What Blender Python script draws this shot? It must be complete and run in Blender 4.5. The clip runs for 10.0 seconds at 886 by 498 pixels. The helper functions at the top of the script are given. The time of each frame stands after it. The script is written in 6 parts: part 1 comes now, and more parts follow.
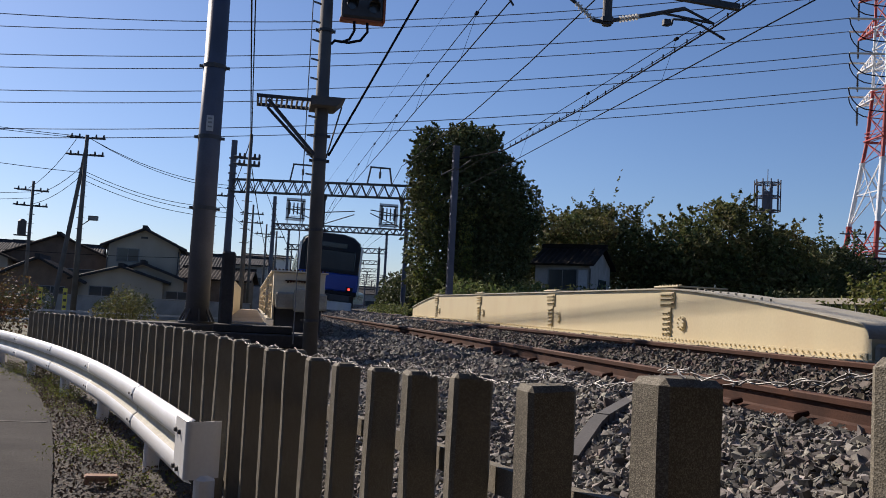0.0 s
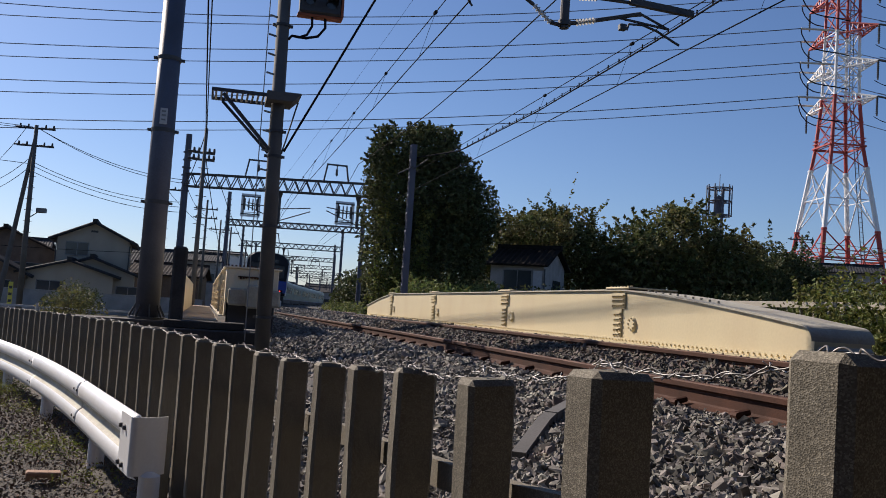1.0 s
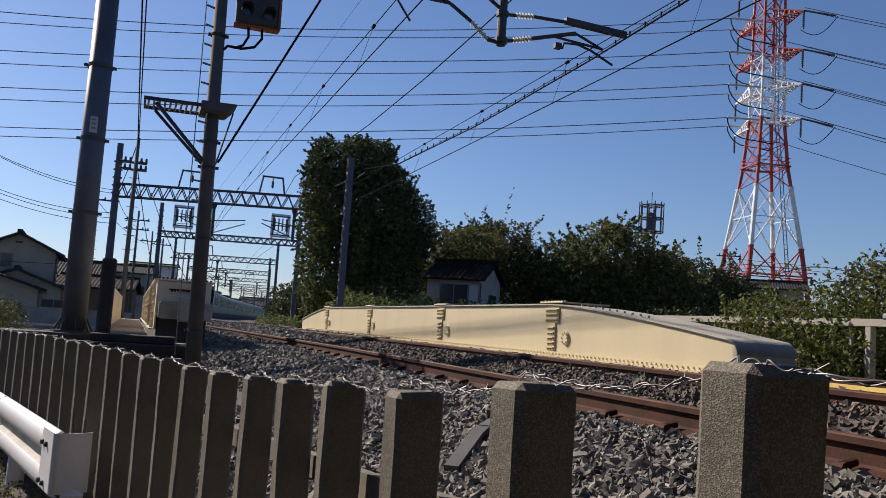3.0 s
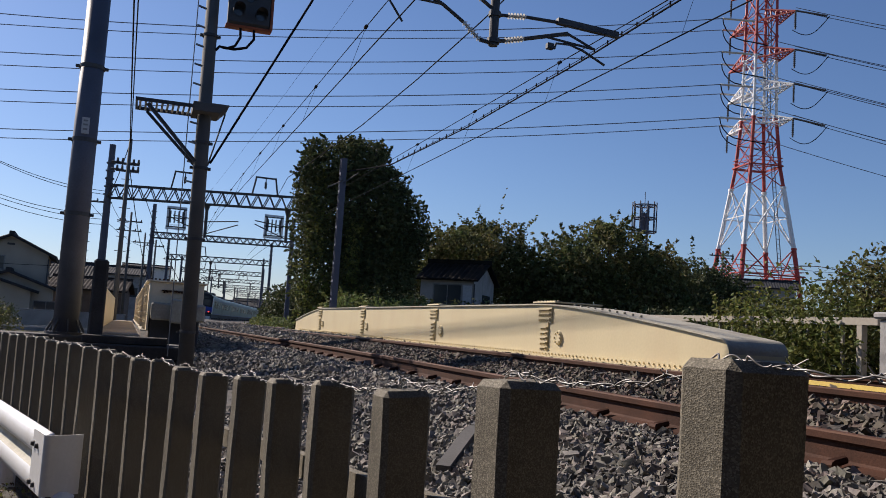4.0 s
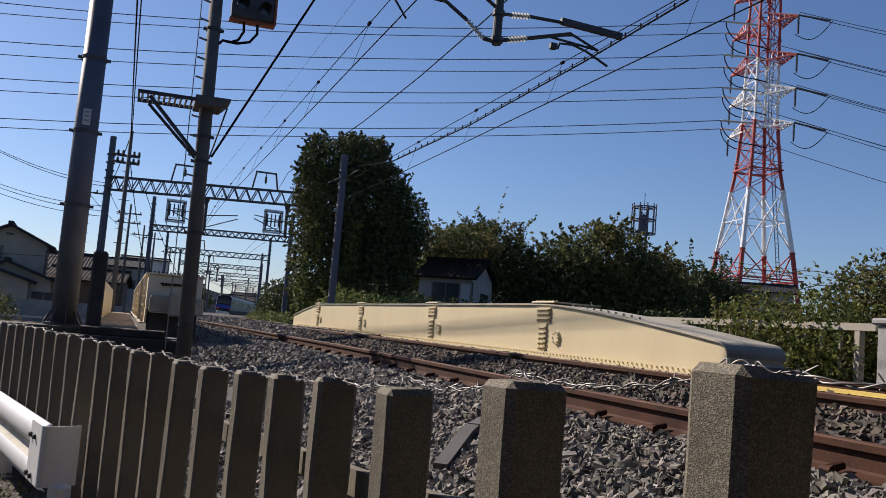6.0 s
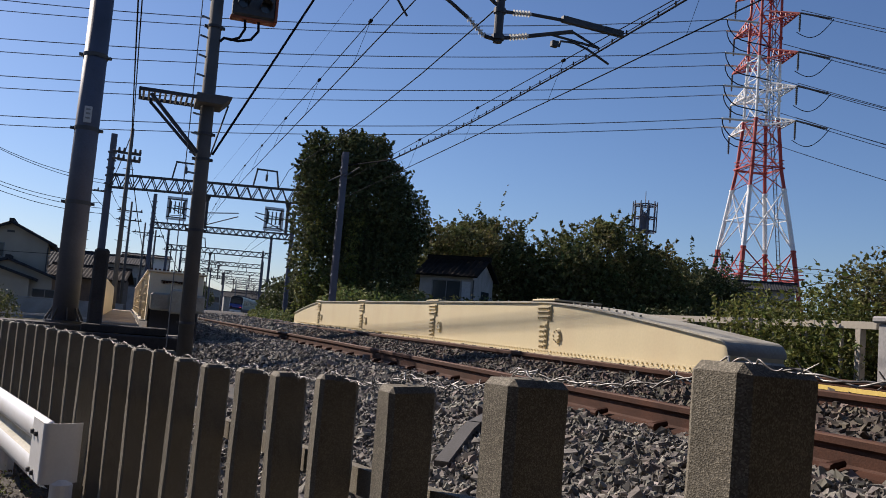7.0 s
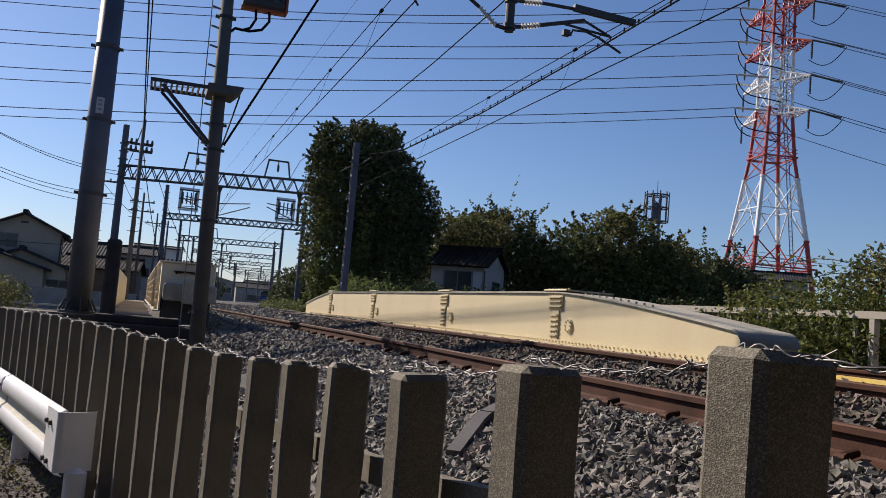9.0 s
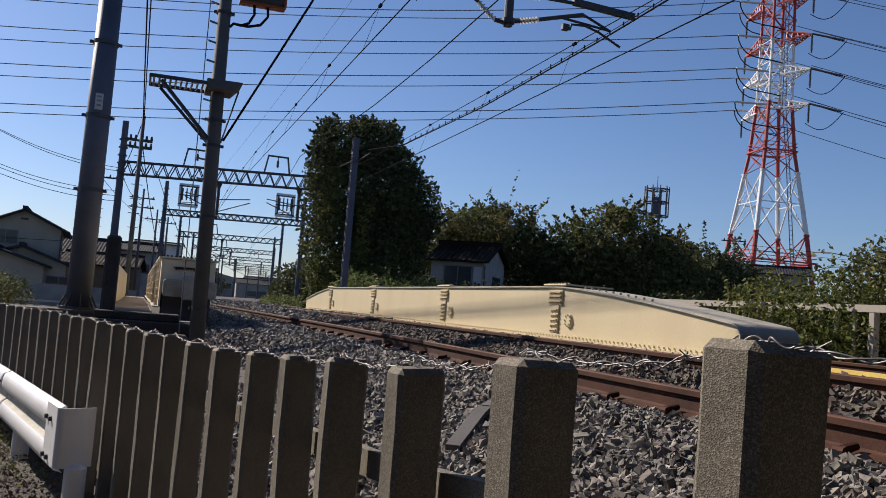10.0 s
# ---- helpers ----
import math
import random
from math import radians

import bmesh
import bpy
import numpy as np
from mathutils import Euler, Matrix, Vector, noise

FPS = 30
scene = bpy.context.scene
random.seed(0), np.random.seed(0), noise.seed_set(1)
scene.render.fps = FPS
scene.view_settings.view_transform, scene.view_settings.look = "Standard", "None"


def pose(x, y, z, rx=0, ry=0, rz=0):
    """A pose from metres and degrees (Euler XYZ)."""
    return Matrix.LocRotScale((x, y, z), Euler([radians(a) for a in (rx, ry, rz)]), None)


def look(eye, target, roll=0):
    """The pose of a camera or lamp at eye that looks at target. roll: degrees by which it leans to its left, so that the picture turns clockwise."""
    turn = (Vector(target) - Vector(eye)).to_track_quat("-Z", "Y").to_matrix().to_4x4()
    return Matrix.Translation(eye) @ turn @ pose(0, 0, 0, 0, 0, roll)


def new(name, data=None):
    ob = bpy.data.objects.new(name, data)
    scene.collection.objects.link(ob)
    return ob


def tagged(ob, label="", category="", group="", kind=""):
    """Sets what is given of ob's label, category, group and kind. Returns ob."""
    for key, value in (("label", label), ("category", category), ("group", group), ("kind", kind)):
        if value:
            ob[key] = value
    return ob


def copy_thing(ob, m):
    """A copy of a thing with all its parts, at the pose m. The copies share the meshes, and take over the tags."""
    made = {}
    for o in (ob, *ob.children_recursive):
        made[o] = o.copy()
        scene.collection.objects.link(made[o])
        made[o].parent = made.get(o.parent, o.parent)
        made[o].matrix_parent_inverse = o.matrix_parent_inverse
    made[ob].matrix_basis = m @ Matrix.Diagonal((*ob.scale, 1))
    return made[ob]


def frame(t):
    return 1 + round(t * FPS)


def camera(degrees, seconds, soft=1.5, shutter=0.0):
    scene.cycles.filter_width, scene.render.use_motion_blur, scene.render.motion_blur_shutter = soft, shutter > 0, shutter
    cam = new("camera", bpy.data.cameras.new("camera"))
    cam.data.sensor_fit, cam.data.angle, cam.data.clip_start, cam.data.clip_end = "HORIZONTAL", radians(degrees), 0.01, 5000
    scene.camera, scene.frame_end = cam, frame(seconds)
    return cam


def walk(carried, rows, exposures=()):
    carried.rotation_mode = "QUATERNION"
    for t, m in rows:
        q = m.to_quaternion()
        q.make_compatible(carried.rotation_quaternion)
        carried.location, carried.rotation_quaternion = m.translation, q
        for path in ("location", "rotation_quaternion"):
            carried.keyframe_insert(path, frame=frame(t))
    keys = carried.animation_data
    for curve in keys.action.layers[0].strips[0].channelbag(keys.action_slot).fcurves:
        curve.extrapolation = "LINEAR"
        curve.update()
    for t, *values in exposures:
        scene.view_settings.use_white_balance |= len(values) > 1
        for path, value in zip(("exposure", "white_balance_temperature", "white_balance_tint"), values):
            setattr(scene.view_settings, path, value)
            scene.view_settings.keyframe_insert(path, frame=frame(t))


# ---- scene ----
cam = camera(54.4, 10.0, soft=0.9)
PATH = [
    (0, (-0.006, 0.008, 1.495), (0.419, 1.957, 1.638), 3.0),
    (0.5, (0.001, 0.0, 1.493), (0.467, 1.939, 1.644), 3.1),
    (1, (0.014, -0.01, 1.487), (0.537, 1.914, 1.634), 3.7),
    (1.5, (0.013, -0.019, 1.486), (0.563, 1.898, 1.644), 3.9),
    (2, (0.018, -0.022, 1.486), (0.615, 1.879, 1.653), 4.1),
    (2.5, (0.02, -0.02, 1.486), (0.66, 1.867, 1.669), 4.1),
    (4, (0.037, -0.029, 1.483), (0.71, 1.845, 1.674), 3.6),
    (4.5, (0.035, -0.029, 1.483), (0.714, 1.842, 1.672), 3.8),
    (5, (0.026, -0.028, 1.483), (0.708, 1.843, 1.669), 4.2),
    (5.5, (0.024, -0.025, 1.484), (0.701, 1.847, 1.671), 4.6),
    (7, (0.02, -0.029, 1.484), (0.695, 1.845, 1.665), 4.7),
    (7.5, (0.017, -0.022, 1.483), (0.685, 1.855, 1.66), 4.9),
    (8, (0.013, -0.024, 1.481), (0.684, 1.853, 1.654), 5.1),
    (8.5, (0.013, -0.022, 1.481), (0.675, 1.858, 1.648), 5.0),
    (9, (0.022, -0.02, 1.479), (0.675, 1.864, 1.636), 4.7),
    (9.5, (0.028, -0.02, 1.477), (0.679, 1.865, 1.627), 4.5),
    (10, (0.029, -0.02, 1.477), (0.683, 1.865, 1.623), 4.5),
]
walk(cam, [(t, look(e, g, r)) for t, e, g, r in PATH], ((0, 0.485, 5960, 19), (10, 0.485, 5960, 19)))

# ---- light ----
SUN_AZ, SUN_EL = -33.0, 34.0          # azimuth from +y towards +x, degrees
w = bpy.data.worlds.new("sky_world")
scene.world = w
w.use_nodes = True
wt = w.node_tree
sky = wt.nodes.new("ShaderNodeTexSky")
sky.sky_type = "NISHITA"
sky.sun_disc = False
sky.sun_elevation, sky.sun_rotation = radians(SUN_EL), radians(SUN_AZ)
sky.altitude, sky.air_density, sky.dust_density, sky.ozone_density = 0, 1.0, 0.4, 5.0
bg = wt.nodes["Background"]
bg.inputs["Strength"].default_value = 0.064
wt.links.new(sky.outputs[0], bg.inputs[0])
sun = new("sun", bpy.data.lights.new("sun", "SUN"))
sun.data.energy, sun.data.angle, sun.data.color = 5.0, radians(0.55), (1.0, 0.87, 0.66)
sd = Vector((math.sin(radians(SUN_AZ)) * math.cos(radians(SUN_EL)), math.cos(radians(SUN_AZ)) * math.cos(radians(SUN_EL)), math.sin(radians(SUN_EL))))
sun.matrix_world = look(sd * 60, (0, 0, 0))

# ---- materials ----
def mat(name, c1, c2, scale=4.0, rough=0.7, metal=0.0, bump=0.15, bscale=40.0, fine=0.25, vary=0.0, stain=None, stain_scale=1.2, stain_amount=0.5, streak=1.0, transl=0.0, spec=0.5):
    """A worn surface: two colours mixed by broad noise, fine grain, stains, relief. vary: random change from piece to piece."""
    m = bpy.data.materials.new(name)
    m.use_nodes = True
    n, l = m.node_tree.nodes, m.node_tree.links
    b = n["Principled BSDF"]
    tc = n.new("ShaderNodeTexCoord")
    def noise_tex(s, det=5.0, stretch=1.0):
        t = n.new("ShaderNodeTexNoise")
        t.inputs["Scale"].default_value, t.inputs["Detail"].default_value = s, det
        if stretch != 1.0:
            mp = n.new("ShaderNodeMapping")
            mp.inputs["Scale"].default_value = (1, 1, stretch)
            l.new(tc.outputs["Object"], mp.inputs[0]); l.new(mp.outputs[0], t.inputs["Vector"])
        else:
            l.new(tc.outputs["Object"], t.inputs["Vector"])
        return t
    def ramp(src, lo, hi):
        r = n.new("ShaderNodeMapRange")
        r.inputs[1].default_value, r.inputs[2].default_value = lo, hi
        l.new(src, r.inputs[0])
        return r.outputs[0]
    def mix(f, a, bb, mode="MIX"):
        x = n.new("ShaderNodeMix")
        x.data_type, x.blend_type = "RGBA", mode
        for sock, v in ((x.inputs[0], f), (x.inputs[6], a), (x.inputs[7], bb)):
            if hasattr(v, "is_output"):
                l.new(v, sock)
            else:
                sock.default_value = v if not isinstance(v, tuple) else (*v, 1)
        return x.outputs[2]
    t1 = noise_tex(scale)
    col = mix(ramp(t1.outputs["Fac"], 0.35, 0.65), c1, c2)
    t2 = noise_tex(bscale, 3.0)
    col = mix(fine, col, mix(ramp(t2.outputs["Fac"], 0.3, 0.7), (0.25, 0.25, 0.25), (1.0, 1.0, 1.0)), "MULTIPLY")
    if stain:
        t3 = noise_tex(stain_scale, 6.0, streak)
        fac = n.new("ShaderNodeMath"); fac.operation = "MULTIPLY"; fac.inputs[1].default_value = stain_amount
        l.new(ramp(t3.outputs["Fac"], 0.48, 0.68), fac.inputs[0])
        col = mix(fac.outputs[0], col, stain)
    if vary:
        g = n.new("ShaderNodeNewGeometry"); oi = n.new("ShaderNodeObjectInfo")
        add = n.new("ShaderNodeMath"); add.operation = "ADD"
        l.new(g.outputs["Random Per Island"], add.inputs[0]); l.new(oi.outputs["Random"], add.inputs[1])
        fr = n.new("ShaderNodeMath"); fr.operation = "FRACT"; l.new(add.outputs[0], fr.inputs[0])
        hs = n.new("ShaderNodeHueSaturation")
        mr = n.new("ShaderNodeMapRange"); mr.inputs[3].default_value, mr.inputs[4].default_value = 1 - vary, 1 + vary
        l.new(fr.outputs[0], mr.inputs[0]); l.new(mr.outputs[0], hs.inputs["Value"])
        mh = n.new("ShaderNodeMath"); mh.operation = "MULTIPLY"; mh.inputs[1].default_value = 7.31
        l.new(fr.outputs[0], mh.inputs[0])
        mf = n.new("ShaderNodeMath"); mf.operation = "FRACT"; l.new(mh.outputs[0], mf.inputs[0])
        mr2 = n.new("ShaderNodeMapRange"); mr2.inputs[3].default_value, mr2.inputs[4].default_value = 0.5 - vary * 0.07, 0.5 + vary * 0.07
        l.new(mf.outputs[0], mr2.inputs[0]); l.new(mr2.outputs[0], hs.inputs["Hue"])
        l.new(col, hs.inputs["Color"]); col = hs.outputs[0]
    l.new(col, b.inputs["Base Color"])
    rr = n.new("ShaderNodeMapRange"); rr.inputs[3].default_value, rr.inputs[4].default_value = max(rough - 0.12, 0.03), min(rough + 0.12, 1)
    l.new(t1.outputs["Fac"], rr.inputs[0]); l.new(rr.outputs[0], b.inputs["Roughness"])
    b.inputs["Metallic"].default_value = metal
    b.inputs["Specular IOR Level"].default_value = spec
    if bump:
        bp = n.new("ShaderNodeBump")
        bp.inputs["Strength"].default_value, bp.inputs["Distance"].default_value = bump, 0.6 / bscale
        l.new(t2.outputs["Fac"], bp.inputs["Height"]); l.new(bp.outputs[0], b.inputs["Normal"])
    if transl:
        tr = n.new("ShaderNodeBsdfTranslucent"); l.new(col, tr.inputs[0])
        ms = n.new("ShaderNodeMixShader"); ms.inputs[0].default_value = transl
        l.new(b.outputs[0], ms.inputs[1]); l.new(tr.outputs[0], ms.inputs[2])
        l.new(ms.outputs[0], n["Material Output"].inputs[0])
    return m


def speckled(name, base, light, dark, cell=330.0):
    """Old exposed-aggregate concrete."""
    m = mat(name, base, tuple(c * 0.8 for c in base), 5.0, 0.7, 0, 0.3, 300.0, 0.3, stain=tuple(c * 0.3 for c in base), stain_scale=7.0, stain_amount=0.4, spec=0.1)
    n, l = m.node_tree.nodes, m.node_tree.links
    b = n["Principled BSDF"]
    src = b.inputs["Base Color"].links[0].from_socket
    tc = n.new("ShaderNodeTexCoord")
    v = n.new("ShaderNodeTexVoronoi"); v.inputs["Scale"].default_value = cell
    l.new(tc.outputs["Object"], v.inputs["Vector"])
    cr = n.new("ShaderNodeValToRGB")
    e = cr.color_ramp.elements
    e[0].position, e[0].color, e[1].position, e[1].color = 0.0, (*dark, 1), 1.0, (*light, 1)
    mid = e.new(0.55); mid.color = (*base, 1)
    sp = n.new("ShaderNodeSeparateColor"); l.new(v.outputs["Color"], sp.inputs[0]); l.new(sp.outputs[0], cr.inputs[0])
    x = n.new("ShaderNodeMix"); x.data_type = "RGBA"; x.inputs[0].default_value = 0.26
    l.new(src, x.inputs[6]); l.new(cr.outputs[0], x.inputs[7]); l.new(x.outputs[2], b.inputs["Base Color"])
    bp = n.new("ShaderNodeBump"); bp.inputs["Strength"].default_value, bp.inputs["Distance"].default_value = 0.35, 0.0015
    l.new(v.outputs["Distance"], bp.inputs["Height"]); l.new(bp.outputs[0], b.inputs["Normal"])
    return m


def glow(name, c, s):
    m = bpy.data.materials.new(name); m.use_nodes = True
    b = m.node_tree.nodes["Principled BSDF"]
    b.inputs["Base Color"].default_value = (*c, 1); b.inputs["Emission Color"].default_value = (*c, 1); b.inputs["Emission Strength"].default_value = s
    return m


M = {}
M["post"] = speckled("aged_concrete", (0.195, 0.176, 0.138), (0.62, 0.56, 0.44), (0.04, 0.038, 0.032), 560.0)
M["ballast"] = mat("ballast_stone", (0.115, 0.106, 0.092), (0.265, 0.247, 0.215), 9.0, 0.9, 0, 0.1, 160.0, 0.3, vary=0.65, stain=(0.14, 0.095, 0.06), stain_scale=4.0, stain_amount=0.3)
M["ballast_rusty"] = mat("rusty_ballast_stone", (0.085, 0.074, 0.06), (0.185, 0.155, 0.12), 9.0, 0.9, 0, 0.1, 160.0, 0.3, vary=0.6, stain=(0.10, 0.06, 0.035), stain_scale=4.0, stain_amount=0.6)
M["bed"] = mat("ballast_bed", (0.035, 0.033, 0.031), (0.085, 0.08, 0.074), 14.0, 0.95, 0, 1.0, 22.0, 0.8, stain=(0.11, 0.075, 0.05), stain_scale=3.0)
M["rust"] = mat("rusty_steel", (0.085, 0.038, 0.024), (0.055, 0.028, 0.02), 5.0, 0.75, 0.2, 0.25, 120.0, 0.4, stain=(0.05, 0.027, 0.018), stain_scale=2.0, spec=0.15)
M["railhead"] = mat("worn_rail_head", (0.115, 0.052, 0.028), (0.075, 0.036, 0.022), 3.0, 0.7, 0.0, 0.05, 60.0, 0.3, spec=0.15)
M["cream"] = mat("cream_paint", (0.575, 0.49, 0.30), (0.535, 0.455, 0.275), 0.7, 0.55, 0, 0.05, 30.0, 0.1, stain=(0.45, 0.34, 0.20), stain_scale=1.6, stain_amount=0.3, streak=0.25)
M["cream_pale"] = mat("faded_cream_paint", (0.78, 0.68, 0.49), (0.72, 0.625, 0.45), 0.7, 0.6, 0, 0.05, 30.0, 0.12, stain=(0.40, 0.34, 0.25), stain_scale=1.6, stain_amount=0.4, streak=0.25)
M["cream_top"] = mat("dusty_grey_paint", (0.46, 0.43, 0.34), (0.38, 0.36, 0.285), 1.2, 0.7, 0, 0.1, 40.0, 0.3, stain=(0.16, 0.13, 0.11), stain_scale=3.0)
M["yellow"] = mat("yellow_paint", (0.75, 0.55, 0.12), (0.66, 0.46, 0.10), 3.0, 0.6, 0, 0.05, 40.0, 0.2)
M["pole"] = mat("grey_pole_paint", (0.080, 0.090, 0.132), (0.062, 0.070, 0.104), 1.5, 0.6, 0.1, 0.1, 30.0, 0.25, stain=(0.085, 0.08, 0.08), stain_scale=1.4, streak=0.2)
M["conc_pole"] = mat("weathered_concrete_pole", (0.125, 0.12, 0.115), (0.092, 0.09, 0.088), 2.0, 0.9, 0, 0.25, 80.0, 0.35, stain=(0.08, 0.072, 0.065), stain_scale=1.5, streak=0.15)
M["steel"] = mat("galvanised_steel", (0.22, 0.23, 0.24), (0.15, 0.155, 0.165), 3.0, 0.55, 0.4, 0.08, 60.0, 0.2)
M["dark_steel"] = mat("dark_steel", (0.045, 0.047, 0.052), (0.07, 0.07, 0.075), 3.0, 0.6, 0.3, 0.08, 60.0, 0.25)
M["wire"] = mat("cable_black", (0.012, 0.012, 0.015), (0.02, 0.02, 0.024), 5.0, 0.9, 0.0, 0.0, 50.0, 0.1, spec=0.03)
M["hv_wire"] = mat("aluminium_cable", (0.10, 0.12, 0.17), (0.13, 0.15, 0.20), 1.0, 0.6, 0.2, 0.0, 50.0, 0.1)
M["barb"] = mat("zinc_wire", (0.27, 0.26, 0.25), (0.15, 0.14, 0.13), 30.0, 0.5, 0.6, 0.1, 200.0, 0.3)
M["porcelain"] = mat("porcelain", (0.62, 0.60, 0.55), (0.52, 0.50, 0.46), 6.0, 0.3, 0, 0.0, 50.0, 0.1)
M["white"] = mat("white_enamel", (0.80, 0.80, 0.79), (0.74, 0.745, 0.745), 1.5, 0.38, 0, 0.03, 50.0, 0.08, stain=(0.55, 0.53, 0.48), stain_scale=2.5, stain_amount=0.3, streak=0.4)
M["reflect"] = mat("rail_groove_dirt", (0.55, 0.52, 0.42), (0.45, 0.42, 0.33), 4.0, 0.7, 0, 0.1, 40.0, 0.3)
M["asphalt"] = mat("asphalt", (0.034, 0.031, 0.029), (0.066, 0.061, 0.057), 0.8, 0.95, 0, 0.8, 70.0, 0.6, stain=(0.022, 0.021, 0.02), stain_scale=1.7, stain_amount=0.7, spec=0.12)
M["dirt"] = mat("dirt_leaf_litter", (0.042, 0.034, 0.027), (0.075, 0.06, 0.045), 6.0, 0.97, 0, 0.9, 35.0, 0.6, stain=(0.03, 0.026, 0.02), stain_scale=1.6)
M["ground"] = mat("rough_grass_ground", (0.075, 0.085, 0.04), (0.12, 0.10, 0.06), 0.4, 0.97, 0, 0.6, 6.0, 0.5, stain=(0.13, 0.12, 0.10), stain_scale=0.15)
M["litter"] = mat("dry_leaves", (0.075, 0.05, 0.032), (0.14, 0.10, 0.065), 5.0, 0.8, 0, 0.0, 40.0, 0.2, vary=0.5)
M["weed"] = mat("weeds", (0.11, 0.135, 0.025), (0.18, 0.19, 0.04), 4.0, 0.7, 0, 0.0, 40.0, 0.2, vary=0.4, transl=0.3)
M["leaf_dark"] = mat("dark_evergreen_leaves", (0.058, 0.074, 0.030), (0.085, 0.095, 0.038), 0.6, 0.7, 0, 0.0, 20.0, 0.15, vary=0.5, transl=0.2, spec=0.25)
M["leaf_mid"] = mat("mid_green_leaves", (0.10, 0.125, 0.03), (0.16, 0.165, 0.045), 0.5, 0.7, 0, 0.0, 20.0, 0.15, vary=0.5, transl=0.3, spec=0.25)
M["leaf_autumn"] = mat("olive_autumn_leaves", (0.15, 0.135, 0.048), (0.085, 0.105, 0.036), 0.4, 0.7, 0, 0.0, 20.0, 0.15, vary=0.5, transl=0.3, spec=0.25)
M["leaf_light"] = mat("light_ivy_leaves", (0.125, 0.16, 0.045), (0.185, 0.20, 0.065), 0.8, 0.7, 0, 0.0, 20.0, 0.15, vary=0.45, transl=0.25, spec=0.25)
M["leaf_red"] = mat("reddish_leaves", (0.13, 0.06, 0.03), (0.09, 0.08, 0.03), 2.0, 0.6, 0, 0.0, 20.0, 0.15, vary=0.5, transl=0.3)
M["bark"] = mat("bark", (0.07, 0.055, 0.042), (0.045, 0.037, 0.03), 3.0, 0.95, 0, 0.6, 20.0, 0.5)
M["roof"] = mat("grey_roof_tiles", (0.04, 0.042, 0.048), (0.028, 0.03, 0.034), 2.0, 0.85, 0, 0.2, 12.0, 0.35, spec=0.15)
M["shed_roof"] = mat("black_shed_roofing", (0.016, 0.015, 0.015), (0.024, 0.022, 0.02), 2.0, 0.95, 0, 0.2, 12.0, 0.35, spec=0.05)
M["roof_brown"] = mat("brown_roof_tiles", (0.05, 0.04, 0.035), (0.035, 0.029, 0.026), 2.0, 0.92, 0, 0.2, 12.0, 0.35, spec=0.1)
M["wall_cream"] = mat("cream_render", (0.37, 0.335, 0.275), (0.32, 0.29, 0.24), 0.8, 0.9, 0, 0.1, 30.0, 0.15, stain=(0.33, 0.30, 0.25), stain_scale=0.8, streak=0.3)
M["wall_white"] = mat("white_siding", (0.62, 0.62, 0.61), (0.55, 0.55, 0.55), 0.8, 0.85, 0, 0.1, 30.0, 0.12, stain=(0.42, 0.41, 0.39), stain_scale=0.9, streak=0.3)
M["wall_brown"] = mat("brown_timber_wall", (0.16, 0.12, 0.09), (0.12, 0.09, 0.07), 1.5, 0.9, 0, 0.2, 20.0, 0.3)
M["wall_grey"] = mat("grey_block_wall", (0.34, 0.33, 0.32), (0.27, 0.265, 0.26), 1.2, 0.9, 0, 0.2, 25.0, 0.25, stain=(0.17, 0.165, 0.15), stain_scale=1.4)
M["glass"] = mat("dark_window_glass", (0.03, 0.04, 0.05), (0.04, 0.05, 0.06), 1.0, 0.08, 0, 0.0, 20.0, 0.05)
M["red"] = mat("red_tower_paint", (0.42, 0.05, 0.035), (0.35, 0.04, 0.03), 0.5, 0.5, 0, 0.0, 20.0, 0.1)
M["towerwhite"] = mat("white_tower_paint", (0.80, 0.80, 0.80), (0.70, 0.71, 0.72), 0.5, 0.5, 0, 0.0, 20.0, 0.1)
M["timber"] = mat("dark_sleeper_timber", (0.06, 0.052, 0.046), (0.04, 0.036, 0.033), 3.0, 0.9, 0, 0.4, 40.0, 0.4)
M["deck"] = mat("tan_walkway_deck", (0.36, 0.29, 0.21), (0.29, 0.235, 0.17), 1.5, 0.85, 0, 0.15, 40.0, 0.25)
M["train_silver"] = mat("brushed_steel_body", (0.25, 0.31, 0.265), (0.21, 0.27, 0.23), 0.3, 0.5, 0.0, 0.02, 30.0, 0.05)
M["train_blue"] = mat("blue_body_panel", (0.012, 0.055, 0.34), (0.010, 0.045, 0.29), 0.5, 0.35, 0, 0.0, 30.0, 0.05)
M["train_glass"] = mat("tinted_side_glass", (0.11, 0.15, 0.125), (0.14, 0.18, 0.155), 0.6, 0.25, 0, 0.0, 20.0, 0.05)
M["train_dark"] = mat("black_cab_front", (0.012, 0.014, 0.022), (0.010, 0.012, 0.018), 0.5, 0.45, 0, 0.0, 30.0, 0.05, spec=0.2)
M["train_grey"] = mat("grey_underframe", (0.10, 0.10, 0.105), (0.07, 0.07, 0.075), 1.0, 0.75, 0, 0.1, 30.0, 0.3)
M["tail"] = glow("red_tail_lamp", (1.0, 0.05, 0.03), 3.0)
M["orange"] = mat("orange_signal_edge", (0.36, 0.09, 0.03), (0.26, 0.07, 0.03), 3.0, 0.6, 0, 0.0, 30.0, 0.2)
M["paper"] = mat("pale_plate", (0.42, 0.43, 0.45), (0.36, 0.37, 0.39), 9.0, 0.6, 0, 0.0, 30.0, 0.15)
M["brick"] = mat("tan_brick", (0.34, 0.20, 0.125), (0.28, 0.165, 0.105), 10.0, 0.9, 0, 0.3, 90.0, 0.3)
